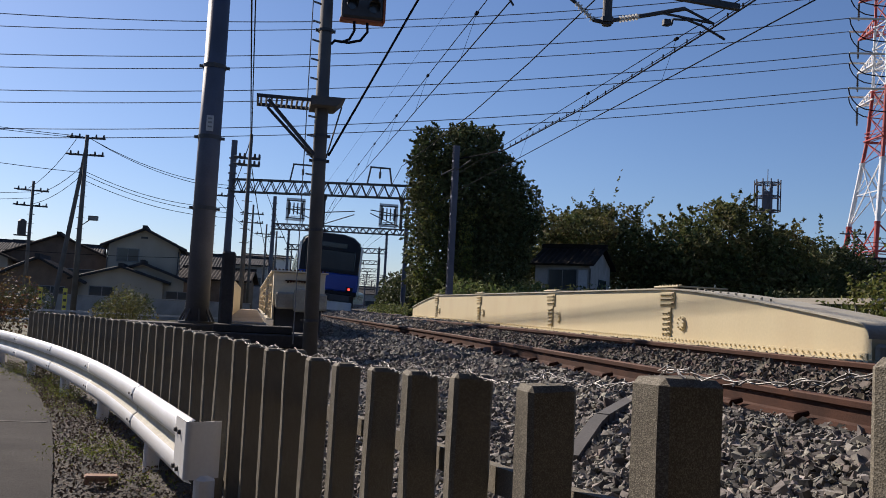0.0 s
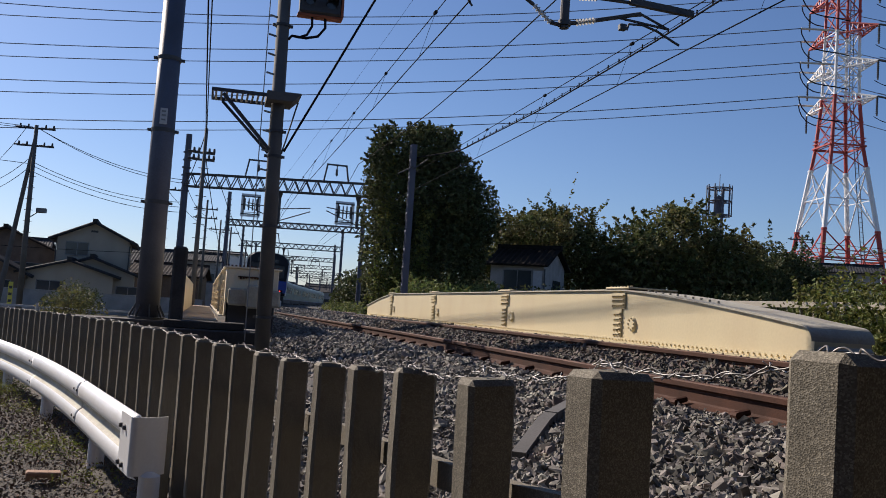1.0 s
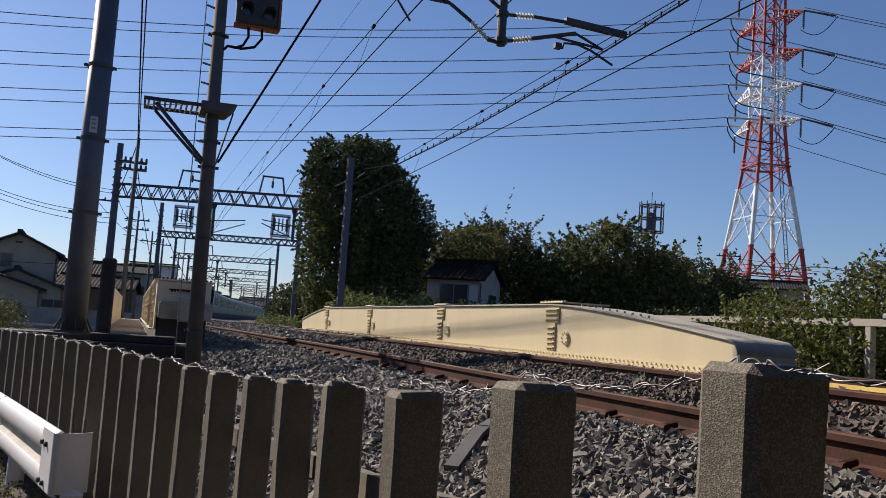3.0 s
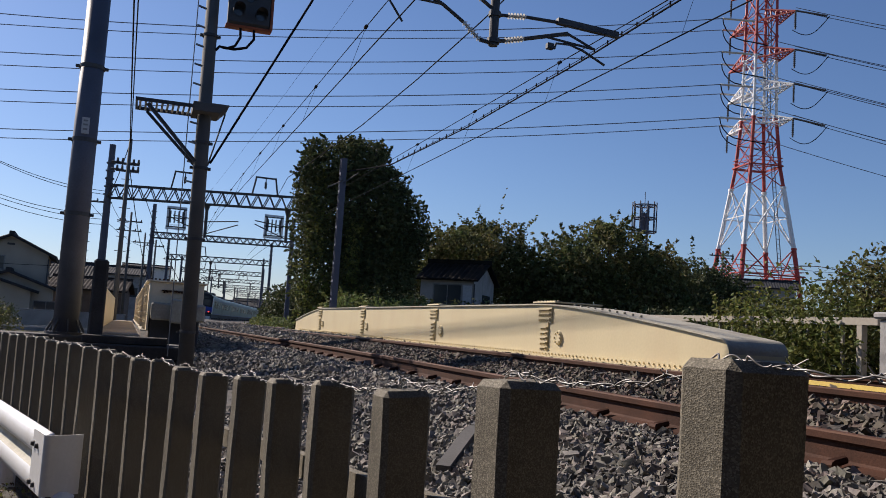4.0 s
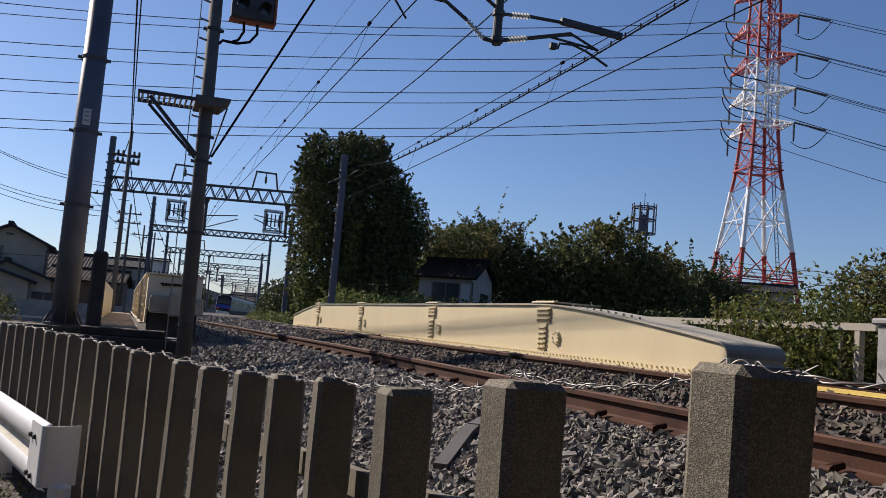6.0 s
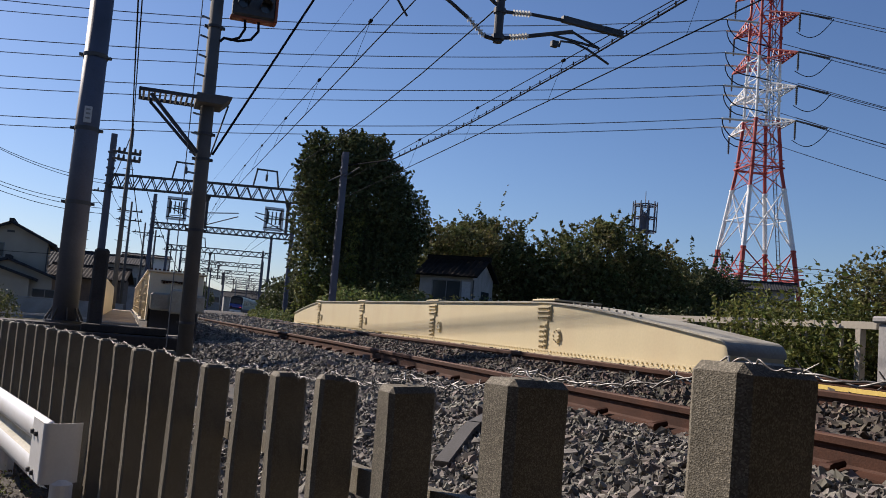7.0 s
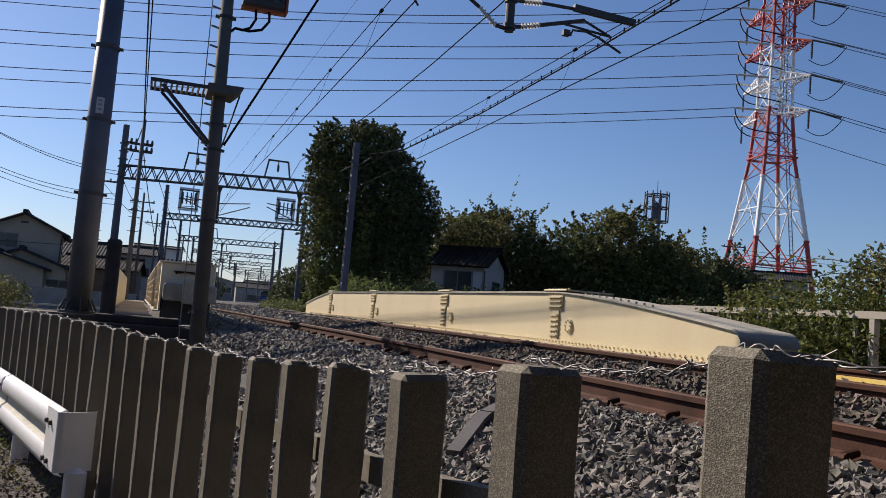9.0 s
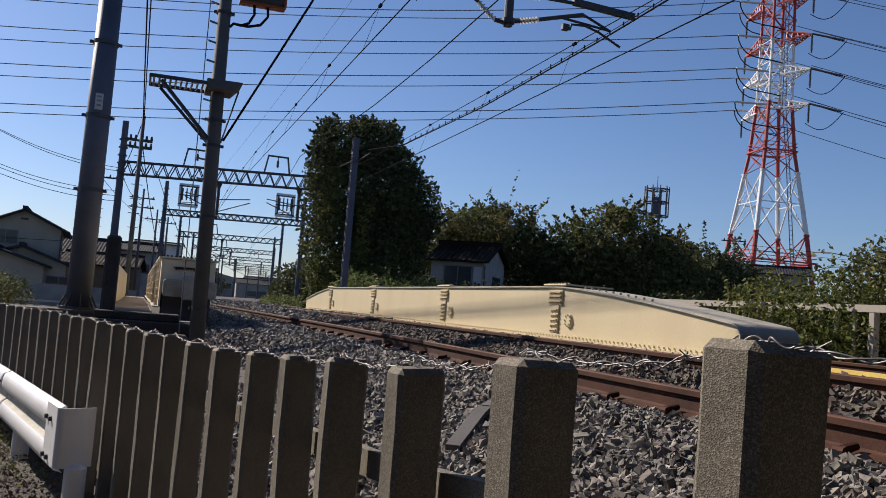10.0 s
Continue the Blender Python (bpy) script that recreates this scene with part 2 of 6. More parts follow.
M["boardwhite"] = mat("sky_white_board", (0.66, 0.70, 0.74), (0.60, 0.64, 0.68), 1.0, 0.6, 0, 0.0, 30.0, 0.1)
M["sign_yellow"] = mat("yellow_sign", (0.60, 0.55, 0.08), (0.50, 0.46, 0.07), 3.0, 0.6, 0, 0.0, 30.0, 0.1)

# ---- mesh tools ----
def finish(name, bm, material, smooth=False):
    me = bpy.data.meshes.new(name)
    bmesh.ops.recalc_face_normals(bm, faces=bm.faces[:])
    bm.to_mesh(me)
    bm.free()
    mats = material if isinstance(material, (list, tuple)) else [material]
    for m in mats:
        me.materials.append(m)
    if smooth:
        me.polygons.foreach_set("use_smooth", [True] * len(me.polygons))
    return me


def part(name, bm, material, parent, label="", smooth=False):
    ob = new(name, finish(name, bm, material, smooth))
    ob.parent = parent
    if label:
        ob["label"] = label
    return ob


def lone(name, bm, material, label, category, group="", kind="", smooth=False):
    return tagged(new(name, finish(name, bm, material, smooth)), label, category, group, kind)


def thing(name, m, label, category, group="", kind=""):
    ob = new(name)
    ob.empty_display_size = 0.1
    ob.matrix_basis = m
    return tagged(ob, label, category, group, kind)


def box(bm, x0, x1, y0, y1, z0, z1, bevel=0.0, m=None, mi=0):
    r = bmesh.ops.create_cube(bm, size=1)
    vs = r["verts"]
    for v in vs:
        v.co = Vector((x0 + (v.co.x + 0.5) * (x1 - x0), y0 + (v.co.y + 0.5) * (y1 - y0), z0 + (v.co.z + 0.5) * (z1 - z0)))
    fs = list({f for v in vs for f in v.link_faces})
    for f in fs:
        f.material_index = mi
    if bevel:
        es = list({e for v in vs for e in v.link_edges})
        r = bmesh.ops.bevel(bm, geom=es, offset=bevel, segments=1, affect="EDGES")
        vs = list({v for f in r["faces"] for v in f.verts} | {v for v in vs if v.is_valid})
        for f in {f for v in vs for f in v.link_faces}:
            f.material_index = mi
    if m is not None:
        bmesh.ops.transform(bm, matrix=m, verts=vs)
    return bm


def rod(bm, a, b, r0, r1=None, n=8, cap=True, mi=0):
    a, b = Vector(a), Vector(b)
    r1 = r0 if r1 is None else r1
    d = b - a
    q = d.to_track_quat("Z", "Y").to_matrix().to_4x4()
    m = Matrix.Translation((a + b) / 2) @ q
    r = bmesh.ops.create_cone(bm, cap_ends=cap, segments=n, radius1=r0, radius2=r1, depth=d.length, matrix=m)
    if mi:
        for f in {f for v in r["verts"] for f in v.link_faces}:
            f.material_index = mi
    return bm


def bar(bm, a, b, w, h, mi=0):
    """A square bar from a to b, w across and h high."""
    a, b = Vector(a), Vector(b)
    d = b - a
    m = Matrix.Translation((a + b) / 2) @ d.to_track_quat("Y", "Z").to_matrix().to_4x4()
    return box(bm, -w / 2, w / 2, -d.length / 2, d.length / 2, -h / 2, h / 2, 0, m, mi)


def B():
    return bmesh.new()


def tube(name, pts, r, material, parent=None, smooth_ends=False):
    """A round cable through pts."""
    cu = bpy.data.curves.new(name, "CURVE")
    cu.dimensions, cu.bevel_depth, cu.bevel_resolution, cu.use_fill_caps = "3D", r, 1, True
    sp = cu.splines.new("POLY")
    sp.points.add(len(pts) - 1)
    for p, c in zip(sp.points, pts):
        p.co = (*c, 1)
    cu.materials.append(material)
    ob = new(name, cu)
    ob.parent = parent
    return ob


def sag(a, b, drop, n=16):
    a, b = Vector(a), Vector(b)
    return [a.lerp(b, i / n) - Vector((0, 0, drop * 4 * (i / n) * (1 - i / n))) for i in range(n + 1)]


def np_mesh(name, verts, faces, material):
    """A mesh out of arrays: faces is n x k."""
    me = bpy.data.meshes.new(name)
    k = faces.shape[1]
    me.vertices.add(len(verts)); me.vertices.foreach_set("co", np.ascontiguousarray(verts, dtype=np.float32).ravel())
    me.loops.add(faces.size); me.loops.foreach_set("vertex_index", np.ascontiguousarray(faces, dtype=np.int32).ravel())
    me.polygons.add(len(faces)); me.polygons.foreach_set("loop_start", np.arange(0, faces.size, k, dtype=np.int32))
    me.update(calc_edges=True)
    me.shade_flat()
    me.materials.append(material)
    return me


def leaf_cloud(rng, pos, size, up=0.3, slim=0.55):
    """Folded leaves (two triangles each) at pos, turned at random."""
    n = len(pos)
    a = rng.normal(size=(n, 3)); a[:, 2] *= 0.8; a /= np.linalg.norm(a, axis=1)[:, None]
    b = rng.normal(size=(n, 3)); b[:, 2] += up; b -= (b * a).sum(1)[:, None] * a; b /= np.linalg.norm(b, axis=1)[:, None] + 1e-9
    c = np.cross(a, b)
    s = (size * (0.6 + 0.8 * rng.random(n)))[:, None]
    v = np.stack([pos - a * s, pos + c * s * slim + b * s * 0.18, pos + a * s, pos - c * s * slim + b * s * 0.18], 1).reshape(-1, 3)
    i = np.arange(n)[:, None] * 4
    f = np.concatenate([i + np.array([[0, 1, 2]]), i + np.array([[0, 2, 3]])], 0)
    return v, f


def lumps_points(rng, lumps, n, shell=0.35):
    """Points in the outer shell of ellipsoids (x, y, z, rx, ry, rz), with ragged clumps."""
    vol = np.array([l[3] * l[4] + l[4] * l[5] + l[3] * l[5] for l in lumps]); vol = vol / vol.sum()
    out = []
    for l, f in zip(lumps, vol):
        k = int(n * f)
        d = rng.normal(size=(k, 3)); d /= np.linalg.norm(d, axis=1)[:, None]
        clump = rng.normal(size=(80, 3)); clump /= np.linalg.norm(clump, axis=1)[:, None]
        near = (d @ clump.T)
        bulge = 0.30 * np.clip((near.max(1) - 0.90) / 0.10, 0, 1) - 0.16 + np.where(rng.random(k) < 0.05, 0.16 * rng.random(k), 0)
        r = 1 - shell * rng.random(k) ** 1.6 + bulge
        out.append(np.array(l[:3]) + d * r[:, None] * np.array(l[3:6]))
    return np.concatenate(out)


def tree(name, m, label, category, lumps, leaves, size, leaf, trunk_h, trunk_r, group="", limbs=7, seed=1, bush=False, shell=0.35, sprigs=0, sprig=0.8):
    rng = np.random.default_rng(seed)
    ob = thing(name, m, label, category, group)
    bm = B()
    if not bush:
        rod(bm, (0, 0, 0), (0.1, 0.05, trunk_h), trunk_r, trunk_r * 0.55, 10)
    for i in range(limbs):
        l = lumps[i % len(lumps)]
        z0 = trunk_h * (0.35 + 0.6 * rng.random()) if not bush else 0.0
        p = np.array(l[:3]) + rng.normal(size=3) * np.array(l[3:6]) * 0.35
        q = (np.array((0.05, 0.03, z0)) + p) / 2 + rng.normal(size=3) * 0.15
        rod(bm, (0.05, 0.03, z0), q, trunk_r * 0.4, trunk_r * 0.25, 6)
        rod(bm, q, p, trunk_r * 0.25, trunk_r * 0.08, 6)
    part("trunk" if not bush else "trunk", bm, M["bark"], ob)
    pos = lumps_points(rng, lumps, leaves, shell)
    if sprigs:
        # leafy twigs that stick out of the crown, mostly upwards
        tips = lumps_points(rng, lumps, sprigs, 0.12)
        cen = np.average(np.array([l[:3] for l in lumps]), axis=0)
        extra = []
        for p in tips:
            d = (p - cen) * np.array([1, 1, 0.6]); d = d / (np.linalg.norm(d) + 1e-6) + np.array([0, 0, 0.35]) + rng.normal(size=3) * 0.35
            L = sprig * (0.4 + 0.9 * rng.random())
            t = rng.random(26)[:, None]
            extra.append(p + d * t * L + rng.normal(size=(26, 3)) * 0.11 * sprig * (1.15 - t))
        pos = np.concatenate([pos] + extra)
    pos = pos[pos[:, 2] > 0.02]
    v, f = leaf_cloud(rng, pos, size)
    cr = new("crown" if not bush else "foliage", np_mesh("crown", v, f, M[leaf]))
    cr.parent = ob
    return ob

# unseen dark blocks added behind the camera to keep sky light off the posts
bm = B(); box(bm, -14, 24, -9.0, -1.6, 0, 7.0, 0.05); box(bm, -20, -9.5, -1.59, 4.5, 0, 6.0, 0.05)
lone("building_behind", bm, M["shed_roof"], "unseen black blocks added behind and left of the viewpoint to hold off sky light", "building", kind="structure")

# ---- the line of the track and the fence ----
def track_x(y):
    """Centre line of the near track: straight, then a wide curve to the right."""
    s = min(max(y - 30.0, 0.0), 135.0)
    return 3.43 - 0.33 * min(max(y, 0) / 40.0, 1.0) ** 2 + 0.000754 * s * s + 0.2036 * max(y - 165.0, 0.0)


RAIL_Z, CANT = 1.17, 0.13


def fence_x(y):
    """The fence: nearly along the track beside the camera, bending away to the left."""
    return float(np.interp(y, (-1.0, 0.0, 0.72, 1.12, 1.51, 2.71, 3.9, 5.07, 7.0, 8.6, 11.6, 13.8, 16.2),
                           (1.02, 0.81, 0.65, 0.577, 0.527, 0.413, 0.195, -0.045, -0.53, -0.96, -1.93, -2.70, -3.73)))


def bed_z(x, y):
    """Height of the ballast."""
    c = track_x(y) - 3.43
    fx = fence_x(min(y, 13.5)) + 0.1
    if y > 15:
        fx = 0.2 + c
    u = x - c
    if u < 2.55:
        t = max(0.0, min(1.0, (x - fx) / max(2.55 + c - fx, 0.3)))
        lo = 0.30 if y < 6 else 0.30 + 0.35 * min((y - 6) / 6, 1)
        z = lo + (0.995 - lo) * (t ** 0.75)
        far = max(0.0, min(1.0, (y - 6) / 4))
        steep = 0.40 - 0.30 * max(0.0, min(1.0, (y - 11.5) / 2.5))
        z += far * (max(0.45, 0.995 - steep * max(2.45 - u, 0.0)) - z)
    elif u < 4.4:
        z = 0.995 + max(0.0, u - 2.95) / 0.9 * 0.22 if u < 3.85 else 1.215
    elif u < 9.6:
        z = 1.2 if u < 5.5 else 1.12
    else:
        z = max(0.05, 1.12 - (u - 9.6) * 0.6)
    return z


# ground: one sheet to the horizon
bm = B()
bmesh.ops.create_grid(bm, x_segments=40, y_segments=40, size=1500)
for v in bm.verts:
    v.co.z = -0.02
lone("ground", bm, M["ground"], "rough grassy ground with bare earth patches", "ground", kind="structure")

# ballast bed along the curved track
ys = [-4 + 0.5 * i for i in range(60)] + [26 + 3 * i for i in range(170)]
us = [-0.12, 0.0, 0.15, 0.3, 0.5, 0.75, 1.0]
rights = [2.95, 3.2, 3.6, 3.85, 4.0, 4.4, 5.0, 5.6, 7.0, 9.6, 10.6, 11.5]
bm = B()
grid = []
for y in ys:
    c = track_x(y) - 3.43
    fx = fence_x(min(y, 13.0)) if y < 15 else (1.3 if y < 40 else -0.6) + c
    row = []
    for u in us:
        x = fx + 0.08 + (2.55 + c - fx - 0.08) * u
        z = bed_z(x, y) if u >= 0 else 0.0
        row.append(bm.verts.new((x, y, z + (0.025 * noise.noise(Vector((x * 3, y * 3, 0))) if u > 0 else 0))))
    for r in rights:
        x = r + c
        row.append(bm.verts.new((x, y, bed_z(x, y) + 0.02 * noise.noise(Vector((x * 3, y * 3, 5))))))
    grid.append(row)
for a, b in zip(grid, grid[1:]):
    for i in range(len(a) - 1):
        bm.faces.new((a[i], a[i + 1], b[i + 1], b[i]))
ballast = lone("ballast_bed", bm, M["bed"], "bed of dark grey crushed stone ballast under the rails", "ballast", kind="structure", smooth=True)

# loose stones, crushed and angular, thickest beside the fence
def stone_field(name, n, region, size, seed, lift=0.0, mt="ballast", fine=False):
    rng = np.random.default_rng(seed)
    corner = np.array([(-1, -1, -1), (1, -1, -1), (1, 1, -1), (-1, 1, -1), (-1, -1, 1), (1, -1, 1), (1, 1, 1), (-1, 1, 1)]) * 0.72
    quads = np.array([(0, 3, 2, 1), (4, 5, 6, 7), (0, 1, 5, 4), (1, 2, 6, 5), (2, 3, 7, 6), (3, 0, 4, 7)])
    if fine:
        hull = np.concatenate([corner, corner[quads].mean(1) * 1.08])
        tri = np.array([(q[i], q[(i + 1) % 4], 8 + k) for k, q in enumerate(quads) for i in range(4)])
    else:
        hull = corner
        tri = np.array([t for q in quads for t in ((q[0], q[1], q[2]), (q[0], q[2], q[3]))])
    pts = region(rng, n)
    n, m = len(pts), len(hull)
    jit = 0.2 * rng.normal(size=(n, m, 3)).clip(-1.5, 1.5)
    jit[:, 8:] *= 0.45
    v = (hull[None] + jit) * (np.array([1.2, 0.9, 0.52])[None, None] * (0.7 + 0.6 * rng.random((n, 1, 3))))
    q = rng.normal(size=(n, 4)); q[:, 1:3] *= 0.6; q /= np.linalg.norm(q, axis=1)[:, None]
    w_, x_, y_, z_ = q.T
    R = np.stack([1 - 2 * (y_ * y_ + z_ * z_), 2 * (x_ * y_ - z_ * w_), 2 * (x_ * z_ + y_ * w_), 2 * (x_ * y_ + z_ * w_), 1 - 2 * (x_ * x_ + z_ * z_), 2 * (y_ * z_ - x_ * w_), 2 * (x_ * z_ - y_ * w_), 2 * (y_ * z_ + x_ * w_), 1 - 2 * (x_ * x_ + y_ * y_)], 1).reshape(n, 3, 3)
    s = size * np.exp(rng.normal(size=n) * 0.3)
    v = np.einsum("nij,nkj->nki", R, v) * s[:, None, None] + pts[:, None, :] + np.array([0, 0, lift])
    f = (tri[None] + m * np.arange(n)[:, None, None]).reshape(-1, 3)
    ob = new(name, np_mesh(name, v.reshape(-1, 3), f, M[mt]))
    return tagged(ob, "loose angular grey and brownish crushed ballast stones", "ballast stones", kind="stuff")


def region_near(rng, n):
    y = 0.6 + 8.0 * rng.random(n) ** 1.15
    x0 = np.array([fence_x(a) + 0.1 for a in y]); x = x0 + (2.86 - x0) * rng.random(n) ** 0.8
    return np.stack([x, y, [bed_z(a, b) + 0.02 * rng.random() for a, b in zip(x, y)]], 1)


def region_mid(rng, n):
    y = 8.0 + 10.0 * rng.random(n)
    x0 = np.array([max(fence_x(min(a, 13)) + 0.1, 0.4) if a < 15.5 else 1.35 for a in y]); x = x0 + (2.86 - x0) * rng.random(n)
    return np.stack([x, y, [bed_z(a, b) + 0.02 * rng.random() for a, b in zip(x, y)]], 1)


def region_between(rng, n):
    y = 1.5 + 18.0 * rng.random(n) ** 1.2
    x = 3.0 + 2.58 * rng.random(n)
    x = np.where(np.abs(x - 3.97) < 0.09, x + 0.2, x)
    return np.stack([x, y, [bed_z(a, b) + 0.015 * rng.random() for a, b in zip(x, y)]], 1)


def region_far(rng, n):
    y = 18.0 + 26.0 * rng.random(n)
    x = 1.4 + 4.15 * rng.random(n)
    return np.stack([x, y, [bed_z(a, b) + 0.02 * rng.random() for a, b in zip(x, y)]], 1)


stone_field("ballast_stones", 38000, region_near, 0.0178, 3, fine=True)
stone_field("ballast_stones", 20000, region_mid, 0.0225, 4)
stone_field("ballast_stones", 32000, region_between, 0.0185, 5, mt="ballast_rusty")
stone_field("ballast_stones", 14000, region_far, 0.031, 6)

# left side: road, shoulder
def road_edge(y):
    return float(np.interp(y, (0, 5.65, 7.25, 9.1, 11.5, 13.7, 15.6, 26), (-0.2, -1.1, -1.42, -1.82, -2.5, -3.2, -4.05, -10.0)))

bm = B()
prev = None
for i in range(60):
    y = -8 + 0.6 * i
    e = road_edge(max(y, 0.0))
    cur = [bm.verts.new((e - 7, y, 0.22)), bm.verts.new((e, y, 0.22)), bm.verts.new((e, y, -0.02))]
    if prev:
        bm.faces.new((prev[0], prev[1], cur[1], cur[0])); bm.faces.new((prev[1], prev[2], cur[2], cur[1]))
    prev = cur
lone("road", bm, M["asphalt"], "worn grey asphalt lane with patched seams", "road", kind="structure")
bm = B()
prev = None
for i in range(90):
    y = -4 + 0.25 * i
    e, fx = road_edge(max(y, 0.0)), fence_x(min(y, 14.0)) + 0.3
    cur = [bm.verts.new((e - 0.02 + (fx - e) * k / 10, y, 0.20 + (0.05 * noise.noise(Vector((k * 0.9, y * 1.7, 2))) + 0.06 * k / 10 if 0 < k else 0.0))) for k in range(11)]
    if prev:
        for k in range(10):
            bm.faces.new((prev[k], prev[k + 1], cur[k + 1], cur[k]))
    prev = cur
lone("verge", bm, M["dirt"], "bare brown earth verge with dry leaf litter", "verge", kind="structure", smooth=True)
# tar seam across the lane
bm = B()
box(bm, -8.5, -1.86, 9.05, 9.10, 0.2, 0.224)
lone("road_seam", bm, M["bed"], "dark tar seam across the asphalt lane", "road seam", kind="structure")

# ---- rails ----
def rail_profile():
    pts = [(-0.064, 0), (-0.064, 0.012), (-0.012, 0.028), (-0.0075, 0.04), (-0.0075, 0.105), (-0.032, 0.118), (-0.0325, 0.146), (-0.026, 0.153)]
    return pts + [(-x, z) for x, z in reversed(pts)]


def rail(name, off, z_top, y0, y1, label, base=0.0):
    bm = B()
    prof = rail_profile()
    prev = None
    n = 90
    for i in range(n + 1):
        y = y0 + (y1 - y0) * (i / n) ** 1.7
        c = track_x(y) + off
        z = z_top - 0.153 - 0.003 * max(y - 12, 0) * (1 if y < 50 else 50 / max(y, 1))
        cur = [bm.verts.new((c + px, y, z + pz)) for px, pz in prof]
        if prev:
            for k in range(len(prof) - 1):
                f = bm.faces.new((prev[k], prev[k + 1], cur[k + 1], cur[k]))
                f.material_index = 1 if k in (6, 7, 8) else 0
        prev = cur
    return lone(name, bm, [M["rust"], M["railhead"]], label, "rail", "rails", "structure")


near_rail = rail("rail", -0.533, RAIL_Z, -4, 420, "rusty brown steel rail with a worn shiny head")
far_rail = rail("rail", 0.533, RAIL_Z + CANT, -4, 420, "rusty brown steel rail with a worn shiny head")
rail("rail", 3.3, RAIL_Z + 0.05, -4, 300, "rusty brown steel rail of the second track")
rail("rail", 4.37, RAIL_Z + 0.1, -4, 300, "rusty brown steel rail of the second track")

# sleepers under the rails, their ends just showing in the stone
bm = B(); box(bm, -1.0, 1.0, -0.12, 0.12, -0.15, 0.0, 0.012)
slp = lone("sleeper", bm, M["timber"], "dark weathered railway sleeper bedded in ballast", "sleeper", "sleepers under the track")
slp.matrix_basis = pose(track_x(0.3), 0.3, 1.015, 0, -6.9, 0)
for i in range(1, 70):
    y = 0.3 + 0.62 * i
    copy_thing(slp, pose(track_x(y), y, 1.015 - 0.003 * max(y - 12, 0), 0, -6.9, 0))
# spring clips on the near rail
bm = B()
rod(bm, (-0.05, 0, 0.0), (0.03, 0, 0.02), 0.022, 0.018, 8); rod(bm, (-0.05, -0.03, 0.0), (-0.05, 0.03, 0.0), 0.02, n=8); box(bm, -0.055, 0.0, -0.035, 0.035, -0.035, -0.015, 0.004)
clip = lone("rail_clip", bm, M["rust"], "rusted spring clip holding the rail foot", "rail clip", "rail clips")
clip.matrix_basis = pose(track_x(0.3) - 0.533 - 0.07, 0.3, RAIL_Z - 0.125)
for i in range(1, 46):
    y = 0.3 + 0.62 * i
    copy_thing(clip, pose(track_x(y) - 0.533 - 0.07, y, RAIL_Z - 0.125 - 0.003 * max(y - 12, 0), 0, 0, 7 * math.sin(i * 3.1)))

# ---- bridge girders ----
def girder_top(y, y0, y1, ramp0, ramp1, z_end, z_top):
    if y < y0 + ramp0:
        t = (y - y0) / ramp0
        return z_end + (z_top - z_end) * (1 - (1 - t) ** 1.35)
    if y > y1 - ramp1:
        t = (y1 - y) / ramp1
        return z_end + (z_top - z_end) * (1 - (1 - t) ** 1.35)
    return z_top


def bolts_row(bm, x, y0, y1, n, z, r=0.014, side=-1):
    for i in range(n):
        y = y0 + (y1 - y0) * i / max(n - 1, 1)
        rod(bm, (x, y, z), (x + side * 0.02, y, z), r, r * 0.8, 6)


